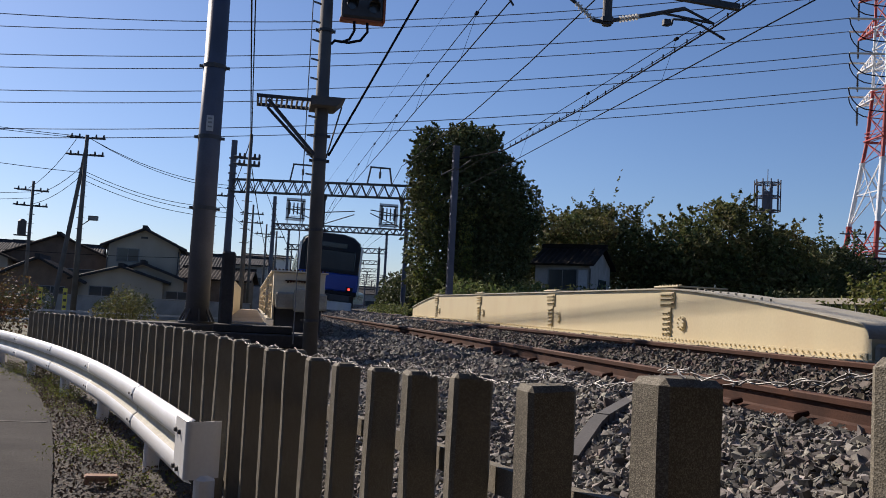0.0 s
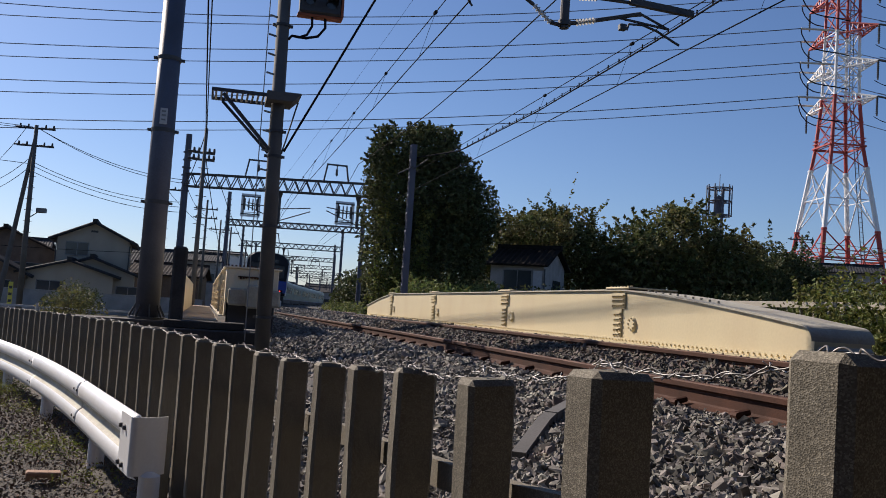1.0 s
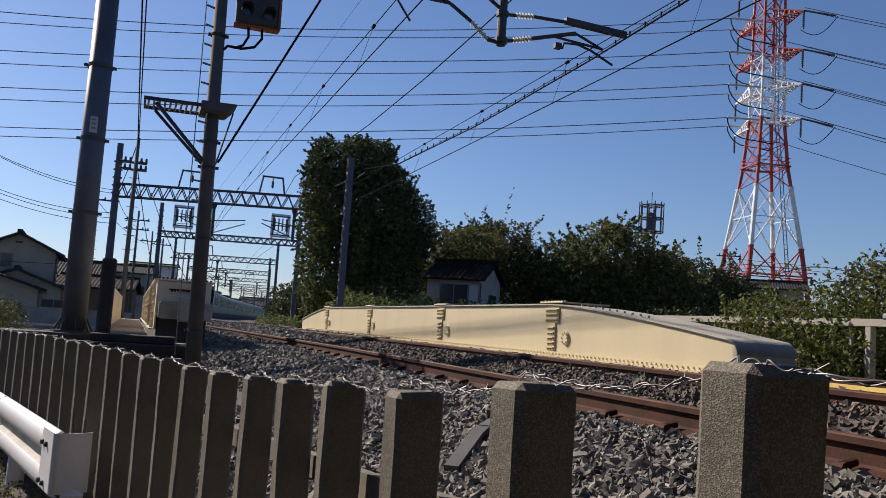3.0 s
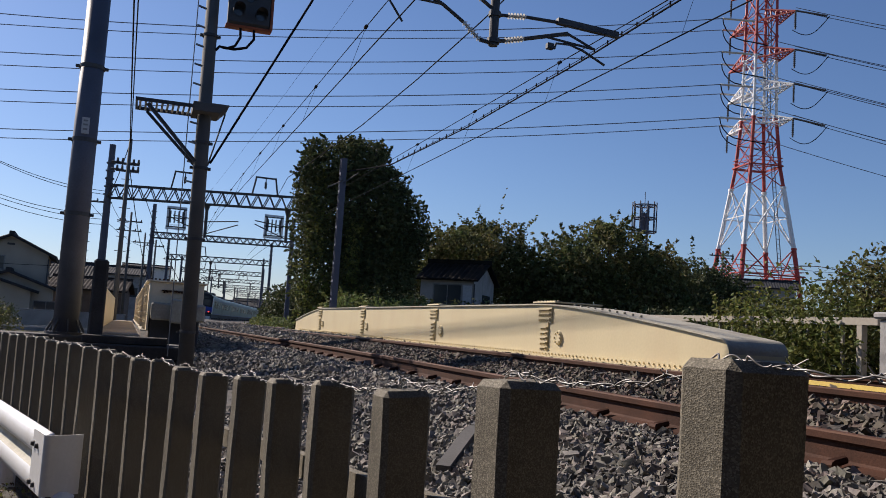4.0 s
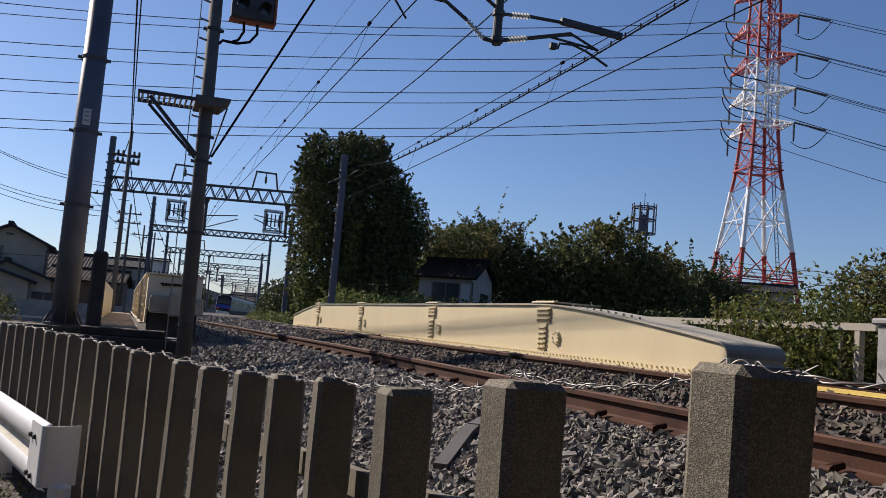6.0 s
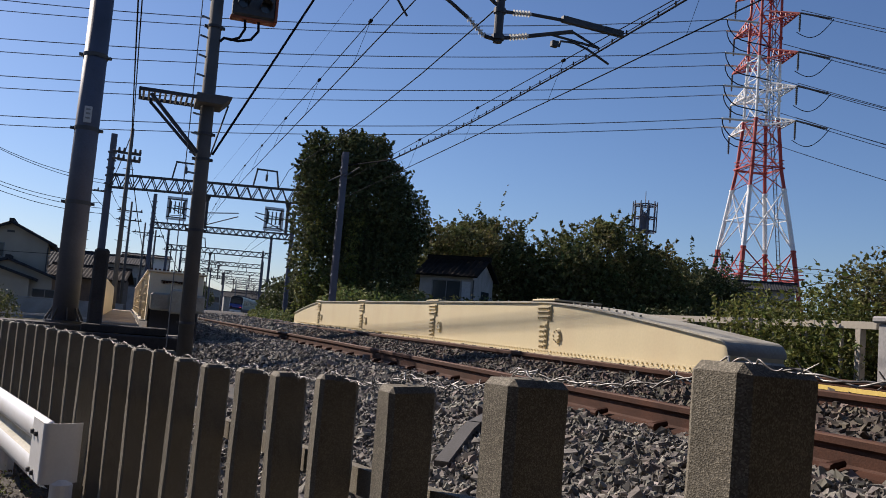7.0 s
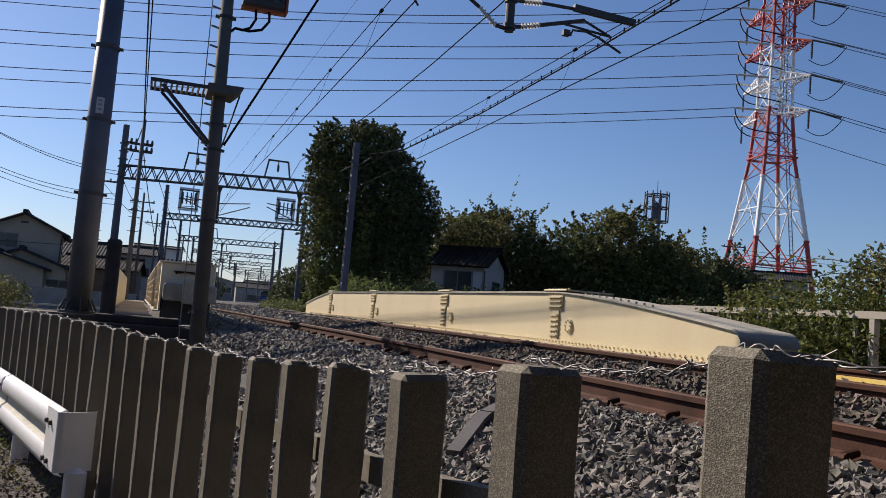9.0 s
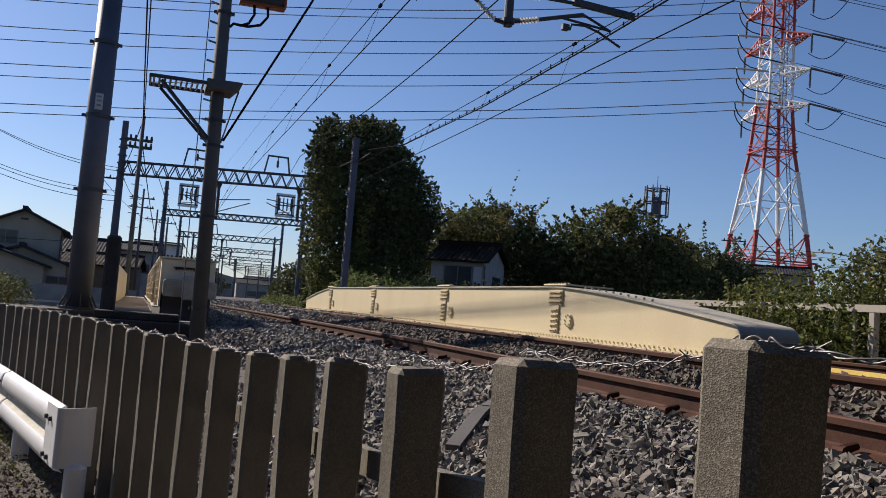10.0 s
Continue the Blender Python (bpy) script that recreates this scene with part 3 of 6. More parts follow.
def right_girder():
    X0, X1, Y0, Y1, ZB = 5.6, 6.25, 6.95, 30.2, 1.22
    g = thing("bridge_girder", pose(0, 0, 0), "long cream painted steel box girder with tapered ends", "bridge girder", "girders of the railway bridge")
    RC = 0.14
    stations = [Y0 + RC * (1 - math.cos(k * math.pi / 16)) for k in range(8)] + [Y0 + RC + (Y1 - Y0 - RC) * i / 70 for i in range(71)]
    def corner(y):
        return 0.12 * (1 - math.sqrt(max(0, 1 - max(0, 1 - (y - Y0) / RC) ** 2)))
    bm = B(); prev = None
    for y in stations:
        zt = girder_top(y, Y0, Y1, 4.05, 4.3, 1.56, 1.95)
        r = corner(y)
        cur = [bm.verts.new(p) for p in ((X0, y, ZB), (X0, y, zt - r), (X1, y, zt - r), (X1, y, ZB))]
        if prev:
            for k in range(3):
                bm.faces.new((prev[k], prev[k + 1], cur[k + 1], cur[k]))
        else:
            bm.faces.new(cur)
        prev = cur
    bm.faces.new(prev[::-1])
    part("web_box", bm, M["cream"], g)
    # top flange, a plate with a lip, dusty grey on top
    bm = B(); prev = None
    for y in stations:
        zt = girder_top(y, Y0, Y1, 4.05, 4.3, 1.56, 1.95) - corner(y)
        cur = [bm.verts.new(p) for p in ((X0 - 0.035, y, zt + 0.002), (X0 - 0.035, y, zt + 0.022), (X1 + 0.035, y, zt + 0.022), (X1 + 0.035, y, zt + 0.002))]
        if prev:
            for k in range(4):
                f = bm.faces.new((prev[k], prev[(k + 1) % 4], cur[(k + 1) % 4], cur[k]))
                f.material_index = 0
        else:
            bm.faces.new(cur)
        prev = cur
    bm.faces.new(prev[::-1])
    part("top_flange", bm, M["cream_top"], g, "dusty grey top flange plate")
    bm = B(); box(bm, X0 + 0.01, X1, Y0 - 0.06, Y0 - 0.002, ZB, 1.40, 0.03)
    part("end_plate", bm, M["cream_top"], g, "grey rounded end plate")
    # bottom flange and its bolt row
    bm = B(); box(bm, X0 - 0.12, X0 - 0.002, Y0 - 0.1, Y1, ZB - 0.002, ZB + 0.022)
    part("bottom_flange", bm, M["cream"], g)
    bm = B(); box(bm, X0 - 0.016, X0 - 0.002, Y0 + 0.05, Y1 - 0.4, ZB + 0.024, ZB + 0.085)
    part("flange_angle", bm, M["cream"], g)
    bolt_me = finish("bolt", rod(B(), (0, 0, 0), (-0.018, 0, 0), 0.0135, 0.011, 6), M["cream"])
    for i in range(230):
        y = Y0 + 0.12 + 0.098 * i
        if y < Y1 - 0.6:
            bo = new("bolt", bolt_me); bo.parent = g
            bo.location = (X0 - 0.016, y, ZB + 0.055)
    # splice stiffeners with bolt rows, inspection covers
    for ys_ in (10.97, 15.7, 21.05, 26.15):
        bm = B()
        box(bm, X0 - 0.02, X0 - 0.002, ys_ - 0.11, ys_ + 0.11, 1.26, 1.70)
        box(bm, X0 - 0.02, X0 - 0.002, ys_ - 0.20, ys_ + 0.20, 1.704, 1.915)
        st = part("splice_stiffener", bm, M["cream"], g)
        for z, hw, nb in ((1.76, 0.19, 6), (1.83, 0.19, 6), (1.89, 0.19, 6), (1.36, 0.1, 3), (1.43, 0.1, 3), (1.50, 0.1, 3), (1.57, 0.1, 3), (1.64, 0.1, 3)):
            bm = B(); box(bm, X0 - 0.05, X0 - 0.021, ys_ - hw, ys_ + hw, z - 0.012, z + 0.006)
            part("rib", bm, M["cream"], st)
            for i in range(nb):
                bo = new("bolt", bolt_me); bo.parent = st
                bo.location = (X0 - 0.02, ys_ - hw * 0.85 + 1.7 * hw * i / (nb - 1), z - 0.03)
        bm = B(); yc = ys_ - 0.42
        bmesh.ops.create_cone(bm, cap_ends=True, segments=20, radius1=0.105, radius2=0.09, depth=0.03, matrix=Matrix.Translation((X0 - 0.016, yc, 1.50)) @ pose(0, 0, 0, 0, -90, 0))
        cv = part("inspection_cover", bm, M["cream"], g)
        for k in range(8):
            a = k * math.pi / 4
            bo = new("bolt", bolt_me); bo.parent = cv
            bo.location = (X0 - 0.029, yc + 0.075 * math.cos(a), 1.50 + 0.075 * math.sin(a))
        bm = B(); box(bm, X0 - 0.05, X1 + 0.05, ys_ - 0.35, ys_ + 0.35, 1.976, 2.0, 0.006)
        for k in range(7):
            rod(bm, (X0 + 0.02, ys_ - 0.3 + 0.1 * k, 2.0), (X0 + 0.02, ys_ - 0.3 + 0.1 * k, 2.02), 0.016, n=6)
        part("cover_plate", bm, M["cream"], g)
    # steps of small bolted plates on the ramp
    stud = finish("stud", rod(B(), (0, 0, 0), (0, 0, 0.025), 0.018, n=6), M["cream_top"])
    for k in range(10):
        y = 10.4 - 0.18 * k
        o = new("stud", stud); o.parent = g
        o.location = (X0 + 0.14, y, girder_top(y, Y0, Y1, 4.05, 4.3, 1.56, 1.95) + 0.022)
    return g


right_girder()
# rusty ballast stop along the foot of the girder
bm = B()
bar(bm, (5.42, 6.8, 1.20), (5.42, 30.0, 1.20), 0.03, 0.05)
lone("ballast_stop", bm, M["rust"], "rusty steel angle holding the ballast beside the girder", "steel angle", kind="structure")
bm = B(); bar(bm, (5.6, -2.0, 1.24), (5.6, 6.7, 1.25), 0.07, 0.035)
lone("edge_strip", bm, M["yellow"], "yellow painted steel edge strip beyond the track", "edge strip", kind="structure")
bm = B(); bar(bm, (5.62, -2.0, 1.10), (5.62, 6.7, 1.11), 0.06, 0.18)
lone("edge_beam", bm, M["rust"], "rusty brown steel edge beam", "edge beam", kind="structure")


def left_girder():
    X0, X1, Y0, Y1, ZB, ZT = 0.36, 1.28, 15.8, 38.0, 1.18, 2.04
    g = thing("bridge_girder", pose(0, 0, 0), "cream painted box girder with a bolted end and side stiffeners", "bridge girder", "girders of the railway bridge")
    bm = B(); box(bm, X0, X1, Y0 + 0.5, Y1, ZB, ZT, 0.012); box(bm, X0, X1, Y0, Y0 + 0.497, ZB + 0.27, ZT, 0.012); box(bm, X0, X0 + 0.03, Y0, Y0 + 0.497, ZB, ZB + 0.267)
    part("web_box", bm, M["cream_pale"], g)
    bm = B(); box(bm, X0 - 0.05, X1 + 0.05, Y0 - 0.05, Y1 + 0.05, ZT + 0.002, ZT + 0.03, 0.004)
    fl = part("top_flange", bm, M["cream_pale"], g)
    rv = finish("rivet", rod(B(), (0, 0, 0), (0, 0, 0.028), 0.02, n=6), M["rust"])
    for i in range(14):
        o = new("rivet", rv); o.parent = fl
        o.location = (X0 + 0.02 + (X1 - X0 - 0.04) * i / 13, Y0 - 0.02, ZT + 0.03)
    bm = B(); box(bm, X0 + 0.05, X1 + 0.03, Y0 - 0.28, Y0 - 0.002, ZB + 0.20, ZT - 0.36, 0.03)
    part("end_cover", bm, M["cream_top"], g, "dusty grey-beige end cover")
    bm = B(); box(bm, X0 + 0.36, X0 + 0.62, Y0 - 0.36, Y0 - 0.282, ZB + 0.16, ZT - 0.28, 0.03)
    part("end_bracket", bm, M["cream_top"], g, "dusty grey-beige bracket")
    bm = B()
    for i in range(8):
        rod(bm, (X0 + 0.25 + 0.05 * i, Y0, ZT - 0.17 + 0.02 * math.sin(i * 0.45)), (X0 + 0.25 + 0.05 * i, Y0 - 0.04, ZT - 0.17 + 0.02 * math.sin(i * 0.45)), 0.022, n=8)
    box(bm, X0 + 0.2, X0 + 0.66, Y0 - 0.06, Y0 - 0.002, ZT - 0.155, ZT - 0.135, 0.003)
    part("bolted_seam", bm, M["rust"], g)
    for i in range(7):
        y = 16.5 + 3.3 * i
        bm = B(); box(bm, X0 - 0.06, X0 - 0.002, y - 0.02, y + 0.02, ZB, ZT - 0.05); box(bm, X0 - 0.022, X0 - 0.002, y - 0.1, y + 0.1, ZB + 0.05, ZT - 0.1)
        for z in (1.35, 1.5, 1.65, 1.8):
            bolts_row(bm, X0 - 0.022, y - 0.1, y + 0.1, 3, z, 0.025)
        part("stiffener", bm, M["cream_pale"], g)
    bm = B(); box(bm, X0 - 0.09, X0 - 0.002, Y0, Y1, ZB - 0.002, ZB + 0.02)
    part("bottom_flange", bm, M["cream_top"], g)
    # bearing shoe under the end
    bm = B(); box(bm, X0 + 0.05, X1 - 0.04, Y0 + 0.05, Y0 + 0.49, 0.90, ZB + 0.265, 0.02)
    part("bearing_shoe", bm, M["dark_steel"], g, "dark steel bearing shoe")
    return g


left_girder()
bm = B(); box(bm, -0.45, 0.26, 14.9, 38, 1.05, 1.13, 0.01)
lone("walkway_deck", bm, M["deck"], "tan weathered walkway deck beside the girder", "walkway")
bm = B(); box(bm, -0.51, -0.455, 14.9, 36, 1.0, 2.0, 0.01)
lone("parapet_girder", bm, M["cream"], "cream painted side girder beyond the walkway", "bridge girder", "girders of the railway bridge")
bm = B(); box(bm, -0.50, -0.29, 13.9, 14.15, 0.3, 2.25, 0.03)
dk = lone("girder_end_post", bm, M["timber"], "dark weathered timber end post of the side girder", "post")
# sleepers stacked before the abutment
bm = B(); box(bm, -1.2, 0.52, -0.14, 0.14, 0, 0.2, 0.02)
st = lone("sleeper_beam", bm, M["timber"], "dark timber beam lying before the abutment", "timber beam", "abutment beams")
st.matrix_basis = pose(0.3, 13.6, 0.80, 0, 0, 2)
copy_thing(st, pose(0.28, 13.75, 1.003, 0, 0, 0)).scale = (0.7, 1, 0.6)
bm = B(); box(bm, -2.6, 1.15, 14.3, 15.7, 0, 0.9, 0.03)
lone("abutment", bm, M["wall_grey"], "grey concrete bridge abutment", "abutment", kind="structure")
bm = B(); box(bm, 0.55, 1.12, 14.32, 14.9, 0.902, 1.0, 0.02)
lone("bearing_block", bm, M["conc_pole"], "pale concrete bearing block under the girder end", "concrete block")

# ---- concrete post fence ----
def fence_points(n, spacing=0.4, start=-0.061):
    pts, y = [], start
    for i in range(n):
        pts.append((fence_x(y), y))
        d = (fence_x(y + 0.05) - fence_x(y)) / 0.05
        y += spacing / math.hypot(1, d)
    return pts


def fence_top(y):
    return float(np.interp(y, (0, 0.72, 1.12, 1.51, 1.91, 2.31, 2.71, 3.1, 5.0, 7.2, 11.6, 16.2), (1.51, 1.465, 1.42, 1.38, 1.352, 1.33, 1.312, 1.295, 1.268, 1.254, 1.188, 1.112)))


FP = fence_points(45)
fence = thing("concrete_fence", pose(0, 0, 0), "old concrete post fence with barbed wire along its tops", "fence")
random.seed(5)
rngp = np.random.default_rng(8)
post_meshes = []
for k in range(5):
    bm = B()
    W, L = 0.062, 0.034
    box(bm, -W, W, -L, L, -1.5, 0.0, 0.011)
    bmesh.ops.subdivide_edges(bm, edges=[e for e in bm.edges if e.calc_length() > 0.5], cuts=14)
    for v in bm.verts:
        nz = noise.noise_vector(Vector((v.co.x * 25 + k * 7, v.co.y * 25, v.co.z * 9)))
        v.co += nz * 0.0042
    post_meshes.append(finish("post", bm, M["post"]))
for i, (x, y) in enumerate(FP):
    a, b = FP[max(i - 1, 0)], FP[min(i + 1, len(FP) - 1)]
    yaw = -math.degrees(math.atan2(b[0] - a[0], b[1] - a[1]))
    p = new("post", post_meshes[i % 5])
    p.parent = fence
    p.scale.x = (0.92, 0.92, 0.9, 0.84, 0.78, 0.72)[min(i, 5)] if i < 7 else 0.74
    thin = Matrix.Diagonal((p.scale.x, 1.25 if i < 4 else 1.0, 1, 1))
    p.matrix_basis = pose(x, y, fence_top(y) + random.uniform(-0.008, 0.008), random.uniform(-0.8, 0.8), random.uniform(-0.8, 0.8), yaw + random.uniform(-3, 3)) @ thin
# low connecting rails behind the posts
for h in (0.13, 0.75):
    for (ax, ay), (bx, by) in zip(FP, FP[1:]):
        bm = B()
        bar(bm, (ax + 0.078, ay, fence_top(ay) - h - 0.10), (bx + 0.078, by, fence_top(by) - h - 0.10), 0.03, 0.06)
        part("cross_rail", bm, M["post"], fence)
# barbed wire
bwx = []
for i, (x, y) in enumerate(FP[:40]):
    bwx.append(Vector((x, y, fence_top(y) + 0.010)))
dense = []
for a, b in zip(bwx, bwx[1:]):
    n = 14
    for j in range(n):
        t = j / n
        p = a.lerp(b, t) - Vector((0, 0, 0.022 * 4 * t * (1 - t)))
        dense.append(p + Vector((0.004 * math.sin(j * 1.9 + a.y * 9), 0, 0.004 * math.sin(j * 2.7 + a.y * 5))))
barb = thing("barbed_wire", pose(0, 0, 0), "tangled silvery barbed wire strung along the post tops", "barbed wire")
for ph in (0, math.pi):
    tw = []
    for j, p in enumerate(dense):
        for s in range(3):
            q = p.lerp(dense[min(j + 1, len(dense) - 1)], s / 3)
            a = (j * 3 + s) * 0.9 + ph
            tw.append(q + Vector((0.0024 * math.cos(a), 0, 0.0024 * math.sin(a))))
    tube("strand", tw, 0.0012, M["barb"], barb)
for j in range(2, len(dense) - 1, 3 if dense[0].y < 20 else 4):
    p = dense[j]
    bm = B()
    for k in range(2 if p.y > 4 else 4):
        d = Vector(rngp.normal(size=3)); d.normalize()
        rod(bm, p - d * 0.006, p + d * (0.010 + 0.010 * rngp.random()), 0.0013, 0.0006, 4)
    part("barb", bm, M["barb"], barb)
# loose wrapped ends hanging at the near posts
for i in range(2, 9):
    x, y = FP[i]
    z = fence_top(y) + 0.006
    pts = []
    for s in range(26):
        a = s * 0.75
        pts.append((x - 0.02 + 0.004 * s * 0.25 + 0.006 * math.sin(a * 0.7 + i), y - 0.06 + 0.005 * s, z + 0.005 * math.cos(a + i) + 0.002))
    tube("loose_end", pts, 0.0012, M["barb"], barb)

# ---- guard rail ----
def rail_line(s):
    """Plan of the guard rail, s metres from its near end."""
    y = 4.98 + 0.955 * s - 0.0095 * s * s
    return float(-0.245 - 0.272 * (y - 5.0) - 0.0125 * max(y - 7.0, 0) ** 2), y


gr = thing("guard_rail", pose(0, 0, 0), "white painted steel W-beam guard rail with a rounded end", "guard rail")
prof = [(-0.005, 0.175), (-0.045, 0.160), (-0.06, 0.125), (-0.06, 0.075), (-0.045, 0.045), (-0.012, 0.022), (-0.012, -0.022), (-0.045, -0.045), (-0.06, -0.075), (-0.06, -0.125), (-0.045, -0.160), (-0.005, -0.175)]
def beam(s0, s1, name, lift=0.0):
    bm = B(); prev = None
    n = int((s1 - s0) / 0.1) + 1
    for i in range(n + 1):
        s = s0 + (s1 - s0) * i / n
        x, y = rail_line(s); x2, y2 = rail_line(s + 0.01)
        t = Vector((x2 - x, y2 - y, 0)).normalized(); nn = Vector((t.y, -t.x, 0))
        zc = 0.635 - 0.0005 * s
        cur = [bm.verts.new(Vector((x, y, zc + pz)) + nn * (px - lift)) for px, pz in prof]
        cur += [bm.verts.new(Vector((x, y, zc + pz)) + nn * (px - lift + 0.006)) for px, pz in reversed(prof)]
        m_ = len(cur)
        if prev:
            for k in range(m_):
                f = bm.faces.new((prev[k], prev[(k + 1) % m_], cur[(k + 1) % m_], cur[k]))
                f.material_index = 1 if k in (4, 5, 6) else 0
        else:
            bm.faces.new(cur)
        prev = cur
    bm.faces.new(prev[::-1])
    return part(name, bm, [M["white"], M["reflect"]], gr, smooth=True)
for k, (a, b) in enumerate(((0.1, 2.15), (2.1, 4.95), (4.9, 7.8), (7.75, 10.7), (10.65, 14.5))):
    pb = beam(a, b, "beam", 0.001 * (k % 2))
    for s in (a + 0.06, a + 0.2):
        x, y = rail_line(s); x2, y2 = rail_line(s + 0.01)
        t = Vector((x2 - x, y2 - y, 0)).normalized(); nn = Vector((t.y, -t.x, 0))
        for z in (0.735, 0.535):
            c = Vector((x, y, z)) - nn * 0.058
            part("bolt", rod(B(), c, c - nn * 0.010, 0.013, 0.009, 8), M["dark_steel"], pb)
# rounded terminal: a sleeve bent round the end
bm = B()
x, y = rail_line(0.0); x2, y2 = rail_line(0.05)
t = Vector((x2 - x, y2 - y, 0)).normalized(); nn = Vector((t.y, -t.x, 0))
base = Vector((x, y, 0))
outer = [base + t * d - nn * 0.068 for d in (0.30, 0.21, 0.12, 0.035)]
for k in range(1, 8):
    a = k / 7 * math.pi / 2
    outer.append(base + t * 0.035 - nn * 0.033 - (nn * math.cos(a) + t * math.sin(a)) * 0.035)
for k in range(1, 9):
    d = 0.165 * k / 8
    outer.append(base + nn * (d - 0.033) + t * 1.4 * d * d)
inner = []
for k, p in enumerate(outer):
    e = (outer[min(k + 1, len(outer) - 1)] - outer[max(k - 1, 0)]).normalized()
    inner.append(p + Vector((-e.y, e.x, 0)) * 0.006)
loop = outer + inner[::-1]
lo = [bm.verts.new((p.x, p.y, 0.50)) for p in loop]
hi = [bm.verts.new((p.x, p.y, 0.815)) for p in loop]
m_ = len(loop)
for k in range(m_):
    bm.faces.new((lo[k], lo[(k + 1) % m_], hi[(k + 1) % m_], hi[k]))
for ringv in (lo, hi):
    for k in range(m_ // 2 - 1):
        bm.faces.new((ringv[k], ringv[k + 1], ringv[m_ - 2 - k], ringv[m_ - 1 - k]))
bmesh.ops.recalc_face_normals(bm, faces=bm.faces[:])
part("terminal", bm, M["white"], gr, "curved white end terminal", smooth=False)
for s in (0.17, 0.27):
    for z in (0.74, 0.535):
        c = Vector((x, y, z)) + t * s - nn * 0.068
        part("terminal_bolt", rod(B(), c, c - nn * 0.016, 0.017, 0.012, 8), M["dark_steel"], gr)
for s in (0.02, 1.75, 4.5, 7.2, 9.9, 12.6):
    px, py = rail_line(s)
    bm = B(); rod(bm, (px + 0.05, py, -0.05), (px + 0.05, py, 0.62 if s > 0.1 else 0.5), 0.057, n=16); rod(bm, (px + 0.05, py, 0.62 if s > 0.1 else 0.5), (px + 0.05, py, 0.64 if s > 0.1 else 0.52), 0.057, 0.02, n=16)
    part("rail_post", bm, M["white"], gr, smooth=False)

# ---- small things on the verge ----
bm = B(); box(bm, -0.105, 0.105, -0.05, 0.05, 0, 0.06, 0.008)
br = lone("brick", bm, M["brick"], "single tan brick lying in the earth of the verge", "brick")
br.matrix_basis = pose(-0.90, 6.15, 0.235, 0, 2, 10)
rng = np.random.default_rng(21)
def verge_pts(n, y0, y1, lo=0.0, hi=1.0):
    y = y0 + (y1 - y0) * rng.random(n)
    e = np.array([road_edge(a) for a in y]); f = np.array([fence_x(min(a, 14)) for a in y])
    x = e + (f - e) * (lo + (hi - lo) * rng.random(n))
    return np.stack([x, y, 0.225 + 0.06 * rng.random(n)], 1)
v, f = leaf_cloud(rng, verge_pts(15000, 4.5, 16), 0.013, 1.5)
tagged(new("leaf_litter", np_mesh("leaf_litter", v, f, M["litter"])), "dry brown fallen leaves and twigs on the verge", "leaf litter", kind="stuff")
cl = verge_pts(17, 6, 17, 0.0, 0.75)
pos = np.concatenate([c + rng.normal(size=(260, 3)) * np.array([0.14, 0.16, 0.05]) + np.array([0, 0, 0.04]) for c in cl])
v, f = leaf_cloud(rng, pos, 0.014, 1.0, 0.4)
tagged(new("weeds", np_mesh("weeds", v, f, M["weed"])), "low yellow-green weeds growing along the verge", "weeds", kind="stuff")
# bent concrete bar lying on the stones
bm = B()
for a, b in (((1.60, 4.12, 0.785), (1.95, 4.64, 0.905)), ((1.94, 4.62, 0.90), (2.02, 4.72, 0.925)), ((2.01, 4.70, 0.925), (2.42, 5.21, 0.975))):
    bar(bm, a, b, 0.075, 0.06)
lone("concrete_bar", bm, M["conc_pole"], "broken bent concrete bar lying on the ballast", "concrete bar")

# ---- poles and line equipment beside the track ----
def big_pole():
    p = thing("catenary_pole", pose(-1.322, 22.5, 0.0), "tall dark grey steel pole with clamp bands", "pole")
    bm = B(); rod(bm, (0, 0, 0.9), (0, 0, 9.25), 0.286, 0.269, 28)
    part("shaft", bm, M["pole"], p, smooth=True)
    bm = B(); rod(bm, (0, 0, 0.86), (0, 0, 0.92), 0.45, n=24)
    part("base_flange", bm, M["dark_steel"], p, "bolted base flange")
    for k in range(8):
        bm = B()
        a = k * math.pi / 4 + 0.2
        bar(bm, (0.42 * math.cos(a), 0.42 * math.sin(a), 0.92), (0.27 * math.cos(a), 0.27 * math.sin(a), 1.22), 0.025, 0.05)
        part("gusset", bm, M["dark_steel"], p)
    bm = B(); box(bm, -1.9, 0.75, -0.7, 0.7, 0.0, 0.86, 0.04)
    part("footing", bm, M["timber"], p, "dark stained footing")
    for z in (3.76, 5.57, 7.40):
        bm = B(); rod(bm, (0, 0, z - 0.05), (0, 0, z + 0.05), 0.293, n=28)
        for s in (-1, 1):
            box(bm, s * 0.32 - 0.056, s * 0.32 + 0.056, -0.05, 0.05, z - 0.032, z + 0.032, 0.006)
        part("clamp_band", bm, M["dark_steel"], p)
    bm = B(); box(bm, -0.088, 0.088, -0.309, -0.286, 5.69, 6.09, 0.006)
    pl = part("number_plate", bm, M["paper"], p, "small pale plate")
    bm = B()
    for z in (5.80, 5.91, 6.01):
        box(bm, -0.05, 0.05, -0.316, -0.310, z - 0.021, z + 0.021)
    part("plate_bars", bm, M["steel"], pl)


big_pole()


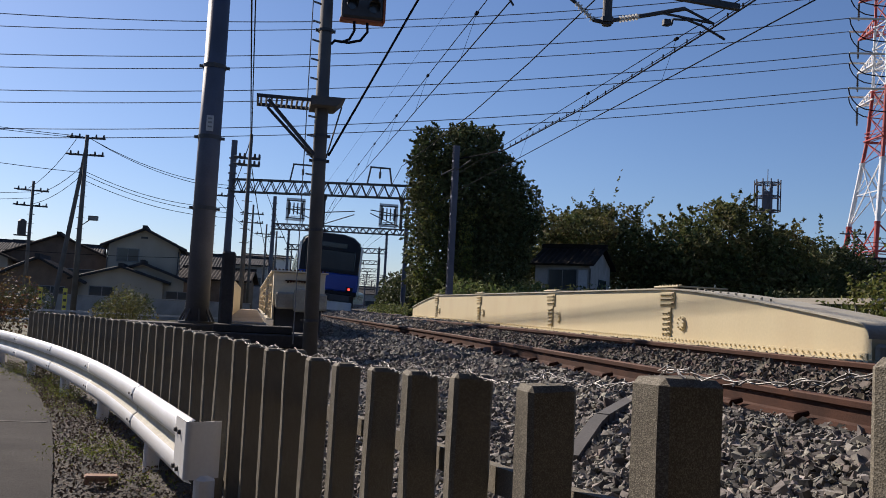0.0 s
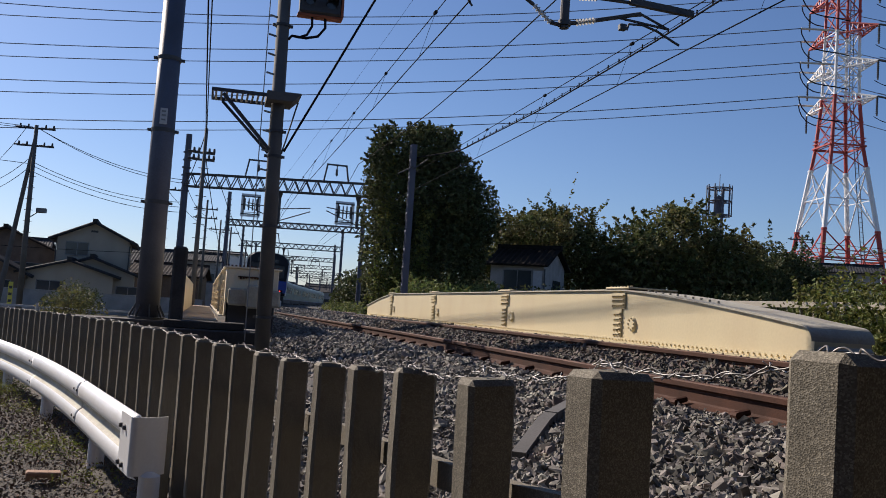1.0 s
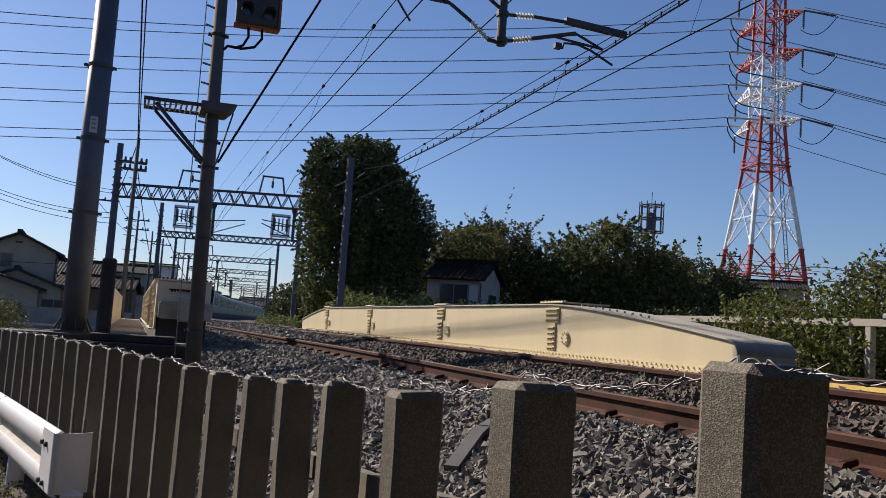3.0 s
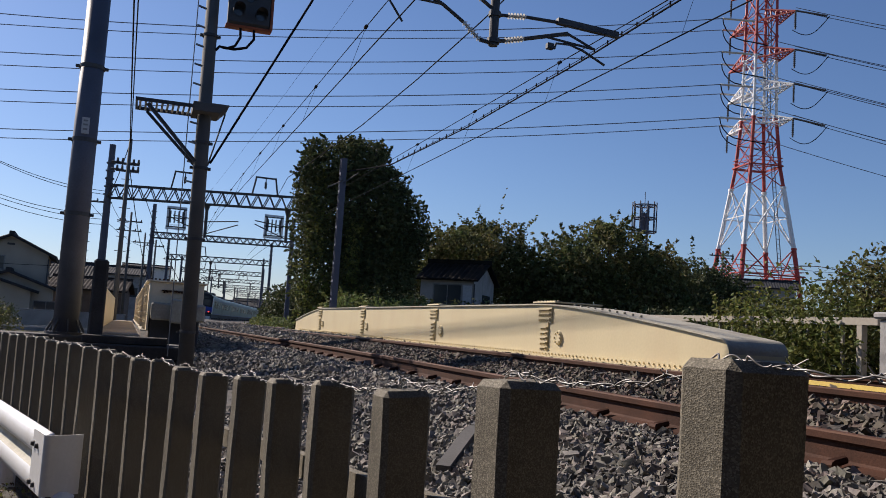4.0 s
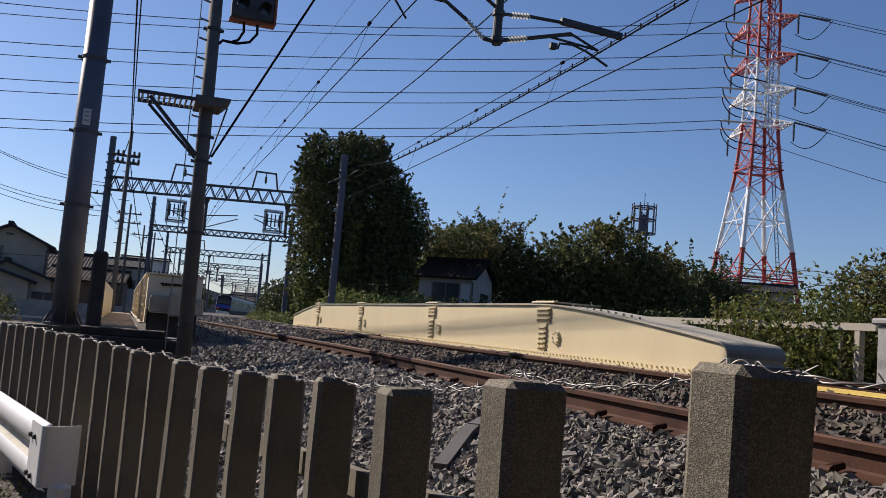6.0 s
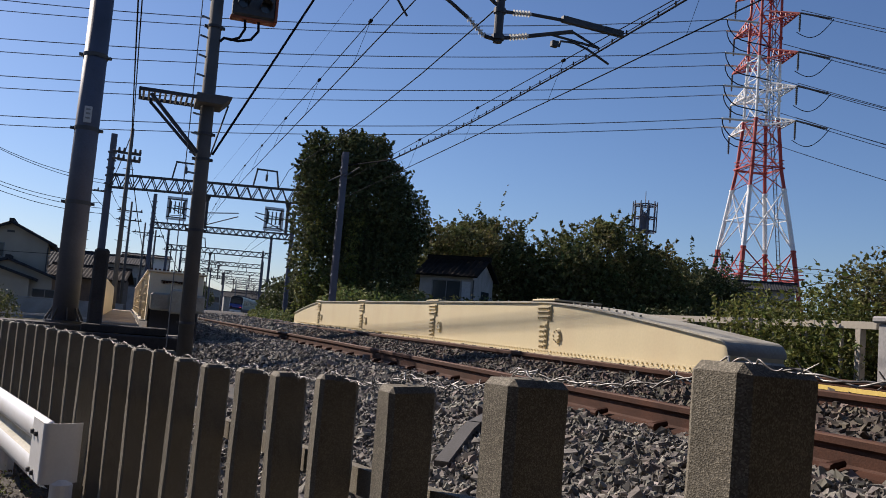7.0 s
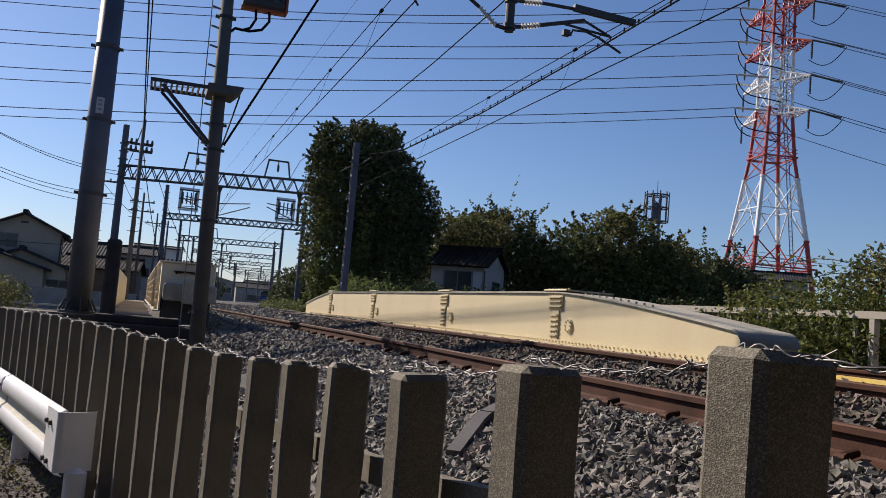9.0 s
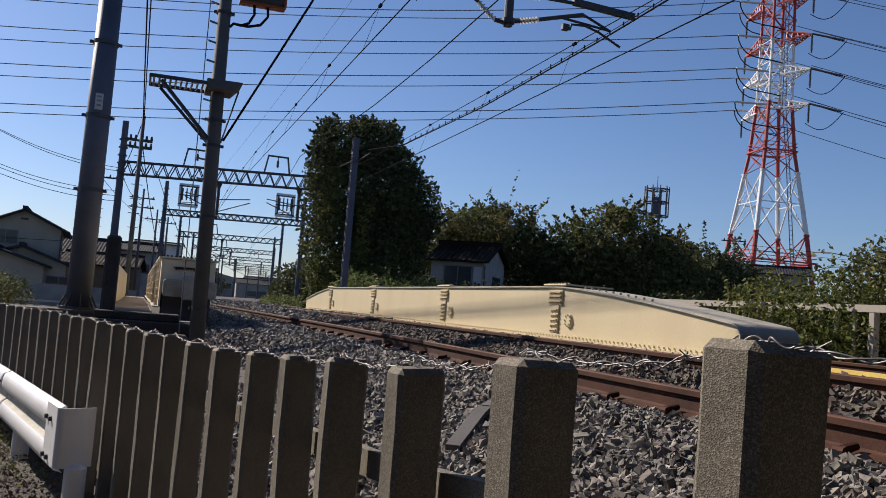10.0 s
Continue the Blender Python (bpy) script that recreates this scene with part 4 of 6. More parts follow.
def signal_pole():
    p = thing("signal_pole", pose(0.895, 13, 0.0, 0, -0.75, 0), "weathered concrete signal pole with ladder and service platform", "signal")
    bm = B(); rod(bm, (0, 0, 0.4), (0, 0, 6.7), 0.112, 0.092, 20)
    part("shaft", bm, M["conc_pole"], p, smooth=True)
    for z in (1.25, 2.6, 3.65, 4.03, 5.65):
        bm = B(); rod(bm, (0, 0, z - 0.02), (0, 0, z + 0.02), 0.118, n=20); box(bm, -0.15, 0.15, -0.02, 0.02, z - 0.02, z + 0.02)
        part("band", bm, M["dark_steel"], p)
    # platform with slats on the left, collar box on the pole
    bm = B()
    box(bm, -0.18, 0.33, -0.28, 0.28, 4.44, 4.58, 0.01)
    vs = [v for v in bm.verts if v.co.x > 0.25 and v.co.z < 4.5]
    for v in vs:
        v.co.x -= 0.12
    part("collar", bm, M["conc_pole"], p)
    bm = B()
    for yy in (-0.30, 0.30):
        bar(bm, (-0.95, yy, 4.50), (-0.18, yy, 4.50), 0.03, 0.05)
    bar(bm, (-0.95, -0.31, 4.50), (-0.95, 0.31, 4.50), 0.03, 0.05)
    fr = part("platform_frame", bm, M["dark_steel"], p)
    for i in range(10):
        bm = B(); bar(bm, (-0.90 + 0.075 * i, -0.29, 4.49), (-0.90 + 0.075 * i, 0.29, 4.49), 0.03, 0.02)
        part("slat", bm, M["steel"], fr)
    for yy in (-0.27, 0.27):
        bm = B(); bar(bm, (-0.80, yy, 4.46), (-0.09, yy * 0.5, 3.72), 0.045, 0.045)
        part("brace", bm, M["dark_steel"], p)
    bm = B(); rod(bm, (0.30, 0, 4.5), (0.1, 0, 3.70), 0.012, n=6)
    part("stay", bm, M["dark_steel"], p)
    # ladder: one rod with rungs
    bm = B(); rod(bm, (-0.26, -0.16, 0.9), (-0.21, -0.16, 6.7), 0.0075, n=6)
    lad = part("ladder_rail", bm, M["steel"], p)
    for i in range(20):
        z = 1.1 + 0.29 * i
        if z < 2.9 or 4.35 < z < 4.65 or z > 6.6:
            continue
        bm = B(); bar(bm, (-0.20, -0.16, z), (-0.09, -0.08, z), 0.02, 0.025)
        part("rung", bm, M["steel"], lad)
    # signal head
    hd = new("signal_head"); hd.parent = p
    bm = B(); box(bm, 0.22, 0.86, -0.16, 0.02, 5.86, 6.42, 0.03)
    part("head_case", bm, M["dark_steel"], hd)
    bm = B(); box(bm, 0.20, 0.88, -0.12, 0.04, 5.82, 5.865, 0.01); box(bm, 0.845, 0.885, -0.17, 0.04, 5.83, 6.42, 0.008)
    part("case_edge", bm, M["orange"], hd, "rust-orange case edge")
    for (lx, lz) in ((0.37, 6.05), (0.70, 6.02), (0.53, 6.28)):
        bm = B(); rod(bm, (lx, -0.17, lz), (lx, -0.165, lz), 0.075, n=16)
        part("lens", bm, M["glass"], hd)
        bm = B()
        bmesh.ops.create_cone(bm, cap_ends=False, segments=16, radius1=0.09, radius2=0.085, depth=0.2, matrix=Matrix.Translation((lx, -0.25, lz)) @ pose(0, 0, 0, 90, 0, 0))
        bmesh.ops.delete(bm, geom=[v for v in bm.verts if v.co.z < lz - 0.06], context="VERTS")
        part("hood", bm, M["dark_steel"], hd)
    bm = B(); bar(bm, (-0.3, 0, 6.35), (0.3, 0, 6.3), 0.08, 0.06)
    part("bracket_arm", bm, M["dark_steel"], p)
    for k in (0, 1):
        pts = [(0.42 + 0.2 * k, -0.07, 5.84), (0.43 + 0.2 * k, -0.07, 5.68), (0.36 + 0.17 * k, -0.06, 5.54), (0.25 + 0.1 * k, -0.05, 5.49), (0.14, -0.05, 5.50), (0.09, -0.04, 5.44)]
        tube("cable", pts, 0.022, M["wire"], p)


signal_pole()


def steel_pole(x, y, h, w, label, z0=0.0, group="", flange=True, m="steel"):
    p = thing("line_pole", pose(x, y, z0), label, "pole", group)
    bm = B()
    if flange:
        box(bm, -w, w, -w, -w * 0.82, 0, h, 0); box(bm, -w, w, w * 0.82, w, 0, h, 0); box(bm, -w * 0.1, w * 0.1, -w * 0.8, w * 0.8, 0, h, 0)
        for i in range(int(h / 0.6)):
            box(bm, w * 0.8, w * 1.0, -w * 0.8, w * 0.8, 0.3 + 0.6 * i, 0.36 + 0.6 * i)
            box(bm, -w * 1.0, -w * 0.8, -w * 0.8, w * 0.8, 0.3 + 0.6 * i, 0.36 + 0.6 * i)
    else:
        rod(bm, (0, 0, 0), (0, 0, h), w, w * 0.75, 12)
    part("shaft", bm, M[m], p)
    return p


p3 = steel_pole(6.38, 28, 6.25, 0.10, "slim grey steel pole behind the girder", 0.8, m="pole")
bm = B(); rod(bm, (0, -0.1, 5.4), (0.5, -0.1, 5.8), 0.02, n=6); rod(bm, (0, -0.1, 5.5), (-0.5, -0.1, 5.2), 0.02, n=6)
part("cross_arm", bm, M["dark_steel"], p3)


def truss(bm, a, b, h, d, n, r=0.05):
    """A lattice beam between a and b."""
    a, b = Vector(a), Vector(b)
    ax = (b - a).normalized(); side = Vector((-ax.y, ax.x, 0))
    for s in (-1, 1):
        for z in (0, h):
            bar(bm, a + side * d * s + Vector((0, 0, z)), b + side * d * s + Vector((0, 0, z)), r * 1.5, r * 1.5)
        for i in range(n):
            p = a.lerp(b, i / n) + side * d * s; q = a.lerp(b, (i + 0.5) / n) + side * d * s; e = a.lerp(b, (i + 1) / n) + side * d * s
            bar(bm, p, q + Vector((0, 0, h)), r, r); bar(bm, q + Vector((0, 0, h)), e, r, r)
    return bm


def gantry(a, b, z, h, tall_l, tall_r, label, boards=False, frames=(), n=13, colw=0.17):
    g = thing("catenary_gantry", pose(0, 0, 0), label, "gantry", "catenary gantries over the line")
    a, b = Vector((*a, z)), Vector((*b, z))
    bm = truss(B(), a, b, h, 0.22, n)
    part("lattice_beam", bm, M["dark_steel"], g)
    for p, t in ((a, tall_l), (b, tall_r)):
        bm = B(); rod(bm, (p.x, p.y, -0.02), (p.x, p.y, t), colw, colw * 0.7, 10)
        for k in range(6):
            zz = z - 0.3 + 0.45 * k
            if zz < t:
                rod(bm, (p.x, p.y, zz), (p.x, p.y, zz + 0.07), colw * 1.05, n=10)
        part("column", bm, M["pole"], g)
    for f in frames:
        c = a.lerp(b, f) + Vector((0, 0, h))
        bm = B()
        for s in (-1, 1):
            bar(bm, c + Vector((s * 0.72, 0, 0)), c + Vector((s * 0.55, 0, 1.0)), 0.09, 0.09)
        bar(bm, c + Vector((-0.6, 0, 1.0)), c + Vector((0.6, 0, 1.0)), 0.09, 0.09)
        rod(bm, c + Vector((0, 0, 1.0)), c + Vector((0, 0, 0.35)), 0.03, n=6); rod(bm, c + Vector((0, 0, 0.75)), c + Vector((0, 0, 0.4)), 0.07, n=8)
        part("top_frame", bm, M["dark_steel"], g)
        # hanger with registration arms below
        c = a.lerp(b, min(f + 0.12, 0.9)); bm = B()
        rod(bm, c, c - Vector((0, 0, 1.9)), 0.09, n=8); rod(bm, c, c - Vector((0, 0, 0.35)), 0.2, 0.09, n=8)
        rod(bm, c - Vector((0, 0, 1.0)), c + Vector((1.8, 0, -0.8)), 0.03, n=6); rod(bm, c - Vector((0, 0, 1.7)), c + Vector((1.8, 0, -1.0)), 0.03, n=6)
        rod(bm, c - Vector((0, 0, 1.0)), c + Vector((-1.8, 0, -0.8)), 0.03, n=6); rod(bm, c - Vector((0, 0, 1.7)), c + Vector((-1.8, 0, -1.0)), 0.03, n=6)
        part("hanger", bm, M["dark_steel"], g)
    return g


def back_board(c, wd, ht):
    b = thing("route_board", pose(*c), "square signal board seen from behind, pale with dark framing", "signal board", "signal boards on the gantry")
    bm = B(); 
    for z in (0.07, ht - 0.07):
        box(bm, -wd / 2, wd / 2, -0.02, 0.02, z - 0.07, z + 0.07)
    for x in (-wd / 2 + 0.07, wd / 2 - 0.07):
        box(bm, x - 0.07, x + 0.07, -0.02, 0.02, 0.141, ht - 0.141)
    part("board_rim", bm, M["boardwhite"], b)
    bm = B()
    for z in (0.2, ht - 0.2, ht * 0.5):
        bar(bm, (-wd / 2, -0.05, z), (wd / 2, -0.05, z), 0.06, 0.09)
    for x in (-wd / 2 + 0.2, wd / 2 - 0.2):
        bar(bm, (x, -0.05, 0.2), (x, -0.05, ht - 0.2), 0.09, 0.06)
    for k in range(4):
        x = -wd * 0.30 + wd * 0.2 * k
        bar(bm, (x, -0.06, ht * 0.28), (x, -0.06, ht * 0.80), 0.09, 0.07)
    part("back_frame", bm, M["dark_steel"], b)
    bm = B(); bar(bm, (-wd * 0.3, -0.05, ht * 0.18), (wd * 0.3, -0.05, ht * 0.22), 0.05, 0.05); bar(bm, (-wd * 0.4, 0.1, -0.5), (-wd * 0.4, 0.1, ht), 0.07, 0.07); bar(bm, (wd * 0.4, 0.1, -0.5), (wd * 0.4, 0.1, ht), 0.07, 0.07)
    part("mounting", bm, M["steel"], b)
    return b


gantry((-1.6, 52), (9.3, 48.6), 7.85, 0.74, 10.9, 9.0, "dark lattice gantry with overhead line hangers", frames=(0.37, 0.77), n=17, colw=0.25)
gantry((1.25, 68), (11.3, 65.4), 7.15, 0.42, 9.7, 9.4, "dark lattice gantry carrying two signal boards", n=20, colw=0.2)
back_board((2.85, 67.4, 7.85), 1.45, 1.75)
back_board((9.85, 65.6, 7.7), 1.45, 1.8)
for y, f in ((92, (0.3,)), (116, (0.35,)), (140, (0.3, 0.7)), (165, (0.3,)), (190, (0.5,)), (220, (0.3, 0.7)), (255, (0.5,)), (300, (0.4,)), (350, (0.3, 0.7))):
    c = track_x(y)
    gantry((c - 2.6, y + 1.2), (c + 7.6, y - 1.2), 7.2, 0.5, 9.2, 9.6, "distant lattice gantry over the curving line", frames=f, n=14)

# ---- beyond the girder: railing, bushes, trees, shed, masts ----
def railing():
    r = thing("white_railing", pose(0, 0, 0), "weathered off-white steel railing beyond the bridge", "railing")
    bm = B(); bar(bm, (8.5, 7.9, 1.93), (8.5, 24.0, 2.0), 0.10, 0.09)
    part("top_rail", bm, M["wall_cream"], r)
    bm = B(); bar(bm, (8.5, 7.9, 1.05), (8.5, 24.0, 1.05), 0.06, 0.06)
    part("bottom_rail", bm, M["wall_cream"], r)
    pm = B(); box(pm, -0.045, 0.045, -0.045, 0.045, 0, 0.9, 0.006)
    me = finish("post", pm, M["wall_cream"])
    tm = B(); box(tm, -0.02, 0.02, -0.02, 0.02, 0, 0.9, 0.003)
    mt = finish("baluster", tm, M["wall_cream"])
    for i in range(53):
        big = i % 6 == 0
        o = new("post" if big else "baluster", me if big else mt)
        o.parent = r
        o.matrix_basis = pose(8.5, 8.18 + 0.3 * i, 1.05)
    return r


railing()
bm = B(); box(bm, -0.22, 0.22, -0.30, 0.30, 0.0, 1.95, 0.02); box(bm, -0.27, 0.27, -0.35, 0.35, 1.952, 2.03, 0.02)
lone("concrete_pilaster", bm, M["wall_grey"], "pale weathered concrete pilaster ending the railing", "pilaster").matrix_basis = pose(8.5, 7.42, 0.0)
tree("roadside_bush", pose(8.55, 9.6, 0.7), "sprawling green shrub with yellowing leaves over the railing", "bush",
     [(-0.1, 0.4, 0.75, 0.55, 0.9, 0.75), (-0.2, -0.3, 0.6, 0.45, 0.8, 0.6), (0.2, 0.7, 1.25, 0.55, 0.8, 0.40), (0.3, -0.4, 1.3, 0.55, 0.7, 0.40), (0.2, 1.4, 0.8, 0.4, 0.7, 0.5), (-0.2, -1.0, 0.35, 0.4, 0.6, 0.45), (-0.15, 0.2, 0.3, 0.4, 1.2, 0.35), (0.5, -1.2, 0.9, 0.4, 0.8, 0.6), (-0.2, -0.9, 0.75, 0.3, 0.6, 0.6)],
     12500, 0.036, "leaf_mid", 0.0, 0.03, limbs=40, seed=4, bush=True, shell=0.85, sprigs=60, sprig=0.4)
tree("roadside_bush", pose(9.75, 9.45, 0.4), "tall leafy shrub with olive autumn foliage", "bush",
     [(0, -0.3, 1.5, 0.7, 0.9, 0.9), (0.1, -0.35, 2.15, 0.6, 0.7, 0.5), (0.6, 0.4, 1.6, 0.7, 0.8, 0.8), (-0.3, 0.9, 1.1, 0.6, 0.9, 0.7), (0.7, -0.7, 1.8, 0.7, 0.7, 0.8), (0.1, -0.6, 0.8, 0.6, 0.8, 0.7)],
     11500, 0.037, "leaf_autumn", 0.0, 0.035, limbs=30, seed=5, bush=True, shell=0.8, sprigs=60, sprig=0.4)
# long arching shoots above the bush
rng = np.random.default_rng(31)
sh = thing("arching_shoots", pose(9.0, 9.3, 1.9), "long arching leafy shoots above the shrub", "shoots")
pos = []
for a, b, lift in (((0.2, -0.9, 0.35), (-0.1, 1.0, 0.75), 0.25), ((0.3, -0.7, 0.3), (0.1, 0.7, 0.55), 0.2), ((0.3, -1.2, 0.5), (0.2, -0.1, 0.7), 0.2), ((0.1, 0.6, 0.2), (-0.1, 1.7, 0.35), 0.2), ((0.2, -0.3, 0.0), (0.0, 0.5, 0.5), 0.15)):
    a, b = Vector(a), Vector(b)
    pts = [a.lerp(b, t / 7) + Vector((0, 0, lift * math.sin(math.pi * t / 7))) for t in range(8)]
    tube("shoot", pts, 0.006, M["bark"], sh)
    for t in range(34):
        q = pts[int(t / 34 * 7)].lerp(pts[min(int(t / 34 * 7) + 1, 7)], rng.random())
        pos.append(np.array(q) + rng.normal(size=3) * 0.06)
v, f = leaf_cloud(rng, np.array(pos), 0.045)
o = new("leaves", np_mesh("leaves", v, f, M["leaf_mid"])); o.parent = sh

tree("tall_evergreen", pose(9.2, 38, 0.4), "tall dark ivy-covered evergreen tree with dense crown", "tree",
     [(-0.9, 0, 8.0, 1.55, 1.7, 1.35), (0.35, 0, 8.2, 1.25, 1.5, 1.3), (-1.0, 0, 6.0, 1.6, 1.9, 2.4), (0.6, 0, 5.8, 1.9, 2.1, 2.6), (-0.9, 0, 3.0, 1.75, 2.0, 2.7), (0.9, 0, 2.8, 2.1, 2.1, 2.7), (1.9, 0, 6.0, 1.15, 1.3, 1.5), (3.0, 0.2, 6.0, 0.7, 0.8, 1.1), (3.1, 0, 5.0, 0.6, 0.7, 0.7), (1.6, 0, 7.6, 0.8, 0.9, 0.9), (2.4, 0, 4.3, 0.9, 0.9, 1.3), (-2.1, 0, 7.0, 0.6, 0.8, 1.6), (-0.2, 0, 9.2, 0.6, 0.6, 0.5), (-1.8, 0, 8.9, 0.5, 0.6, 0.5), (1.0, 0, 9.1, 0.5, 0.6, 0.5)],
     52000, 0.085, "leaf_dark", 6.5, 0.35, limbs=22, seed=11, shell=0.5, sprigs=420, sprig=0.32)
tree("climbing_ivy", pose(7.35, 36.6, 0.4), "light green ivy strands climbing the flank of the tall tree", "ivy",
     [(0.0, 0, 2.2, 0.7, 0.6, 2.2), (0.2, 0.2, 4.6, 0.5, 0.5, 1.4), (1.5, -0.5, 3.6, 0.35, 0.4, 2.0), (0.1, 0.3, 6.4, 0.35, 0.4, 1.0), (0.9, -0.3, 1.6, 0.9, 0.6, 1.4)], 3200, 0.07, "leaf_mid", 0.0, 0.04, limbs=8, seed=23, bush=True, shell=0.7, sprigs=70, sprig=0.4)
# extra tree hidden behind the tall evergreen, added to cast shade towards the shed
tree("rear_tree", pose(14.2, 50.4, 0.3), "dark evergreen tree hidden behind the ivy-covered one, added to cast shade", "tree",
     [(0, 0, 6.6, 1.6, 1.7, 2.0), (0.3, 0, 4.0, 1.7, 1.7, 2.4), (0.9, -0.4, 6.2, 1.0, 1.2, 1.6)], 12000, 0.11, "leaf_dark", 5, 0.25, limbs=8, seed=19, shell=0.5)
tree("ivy_bank", pose(8.3, 33, 0.5), "bank of light green ivy and creepers spilling beside the girder", "ivy",
     [(-0.7, 1.5, 0.5, 0.7, 2.5, 0.7), (0.2, 0, 1.2, 1.5, 2.0, 1.0), (2.2, 0, 1.2, 1.7, 1.8, 0.95), (4.2, 0.5, 1.2, 1.6, 1.5, 0.8), (-0.3, 7, 0.45, 0.6, 5, 0.6), (-0.1, 4, 0.9, 0.7, 1.5, 0.9)], 17000, 0.07, "leaf_light", 0.0, 0.05, limbs=12, seed=12, bush=True, shell=0.6, sprigs=160, sprig=0.4)
tree("round_tree", pose(21.0, 51.5, 0.3), "broad dark green tree behind the shed with spiky top", "tree",
     [(0, 0, 5.8, 2.6, 2.4, 2.2), (-2.3, 0, 4.7, 2.0, 2.0, 2.0), (2.1, 0, 5.3, 2.1, 2.0, 2.0), (0, 0, 3.6, 3.6, 2.4, 2.8), (0.6, 0, 7.9, 0.8, 0.8, 0.7), (2.6, 0, 7.5, 0.6, 0.6, 1.1), (-3.3, -0.5, 3.4, 1.6, 1.6, 2.6), (-0.8, 0, 7.4, 0.9, 0.8, 0.7), (-2.9, -4.4, 6.3, 2.4, 1.7, 0.8)], 33000, 0.11, "leaf_autumn", 5, 0.3, limbs=26, seed=13, shell=0.5, sprigs=260, sprig=1.0)
tree("round_tree", pose(29.5, 50, 0.3), "large rounded dark tree with olive leaf tips", "tree",
     [(0, 0, 6.2, 3.3, 3.0, 2.7), (-2.9, 0, 4.9, 2.8, 2.8, 2.6), (3.2, 0, 5.0, 2.9, 2.8, 2.5), (-0.4, 0, 3.4, 5.4, 3.2, 3.0), (4.2, 0, 3.5, 2.4, 2.5, 2.6), (-4.4, 0, 3.4, 2.0, 2.2, 2.6), (0.2, 0, 8.2, 1.1, 1.1, 0.8)], 36000, 0.14, "leaf_autumn", 5, 0.3, limbs=18, seed=14, shell=0.5, sprigs=320, sprig=0.9)
tree("thicket", pose(39.5, 52, 0.2), "dense dark thicket of bamboo and shrubs", "thicket",
     [(0, 2, 4.2, 2.4, 2.5, 3.4), (-2.6, 0, 3.6, 2.2, 2.3, 2.9), (2.4, 2, 4.0, 2.0, 2.3, 2.9)], 16000, 0.14, "leaf_dark", 3, 0.2, limbs=10, seed=15, shell=0.5, sprigs=160, sprig=1.1)
tree("low_scrub", pose(30, 40, 0.2), "low dark scrub along the foot of the trees", "scrub",
     [(-12, 3, 1.4, 3.5, 1.5, 1.6), (-6, 2, 1.3, 3.5, 1.4, 1.5), (0, 2, 1.5, 4, 1.4, 1.9), (6, 1, 1.6, 4, 1.4, 1.9), (11, 0, 1.6, 3.5, 1.4, 1.9), (-16, 4, 1.6, 2, 1.5, 1.6)], 16000, 0.11, "leaf_dark", 0, 0.06, limbs=10, seed=16, bush=True, shell=0.6)


def window(parent, x0, x1, z0, z1, y, wall_side=-1, mullions=1):
    """A window on a wall that faces -y: frame, panes."""
    wn = new("window"); wn.parent = parent
    bm = B(); t = 0.06; d = wall_side * 0.05
    ya, yb = sorted((y, y + d))
    box(bm, x0, x1, ya, yb, z0, z0 + t); box(bm, x0, x1, ya, yb, z1 - t, z1); box(bm, x0, x0 + t, ya, yb, z0 + t, z1 - t); box(bm, x1 - t, x1, ya, yb, z0 + t, z1 - t)
    for k in range(mullions):
        xm = x0 + (x1 - x0) * (k + 1) / (mullions + 1)
        box(bm, xm - 0.025, xm + 0.025, ya, yb, z0 + t, z1 - t)
    part("window_frame", bm, M["steel"], wn)
    bm = B(); ya, yb = sorted((y + d * 0.1, y + d * 0.5)); box(bm, x0 + t, x1 - t, ya, yb, z0 + t, z1 - t)
    part("pane", bm, M["glass"], wn)
    return wn


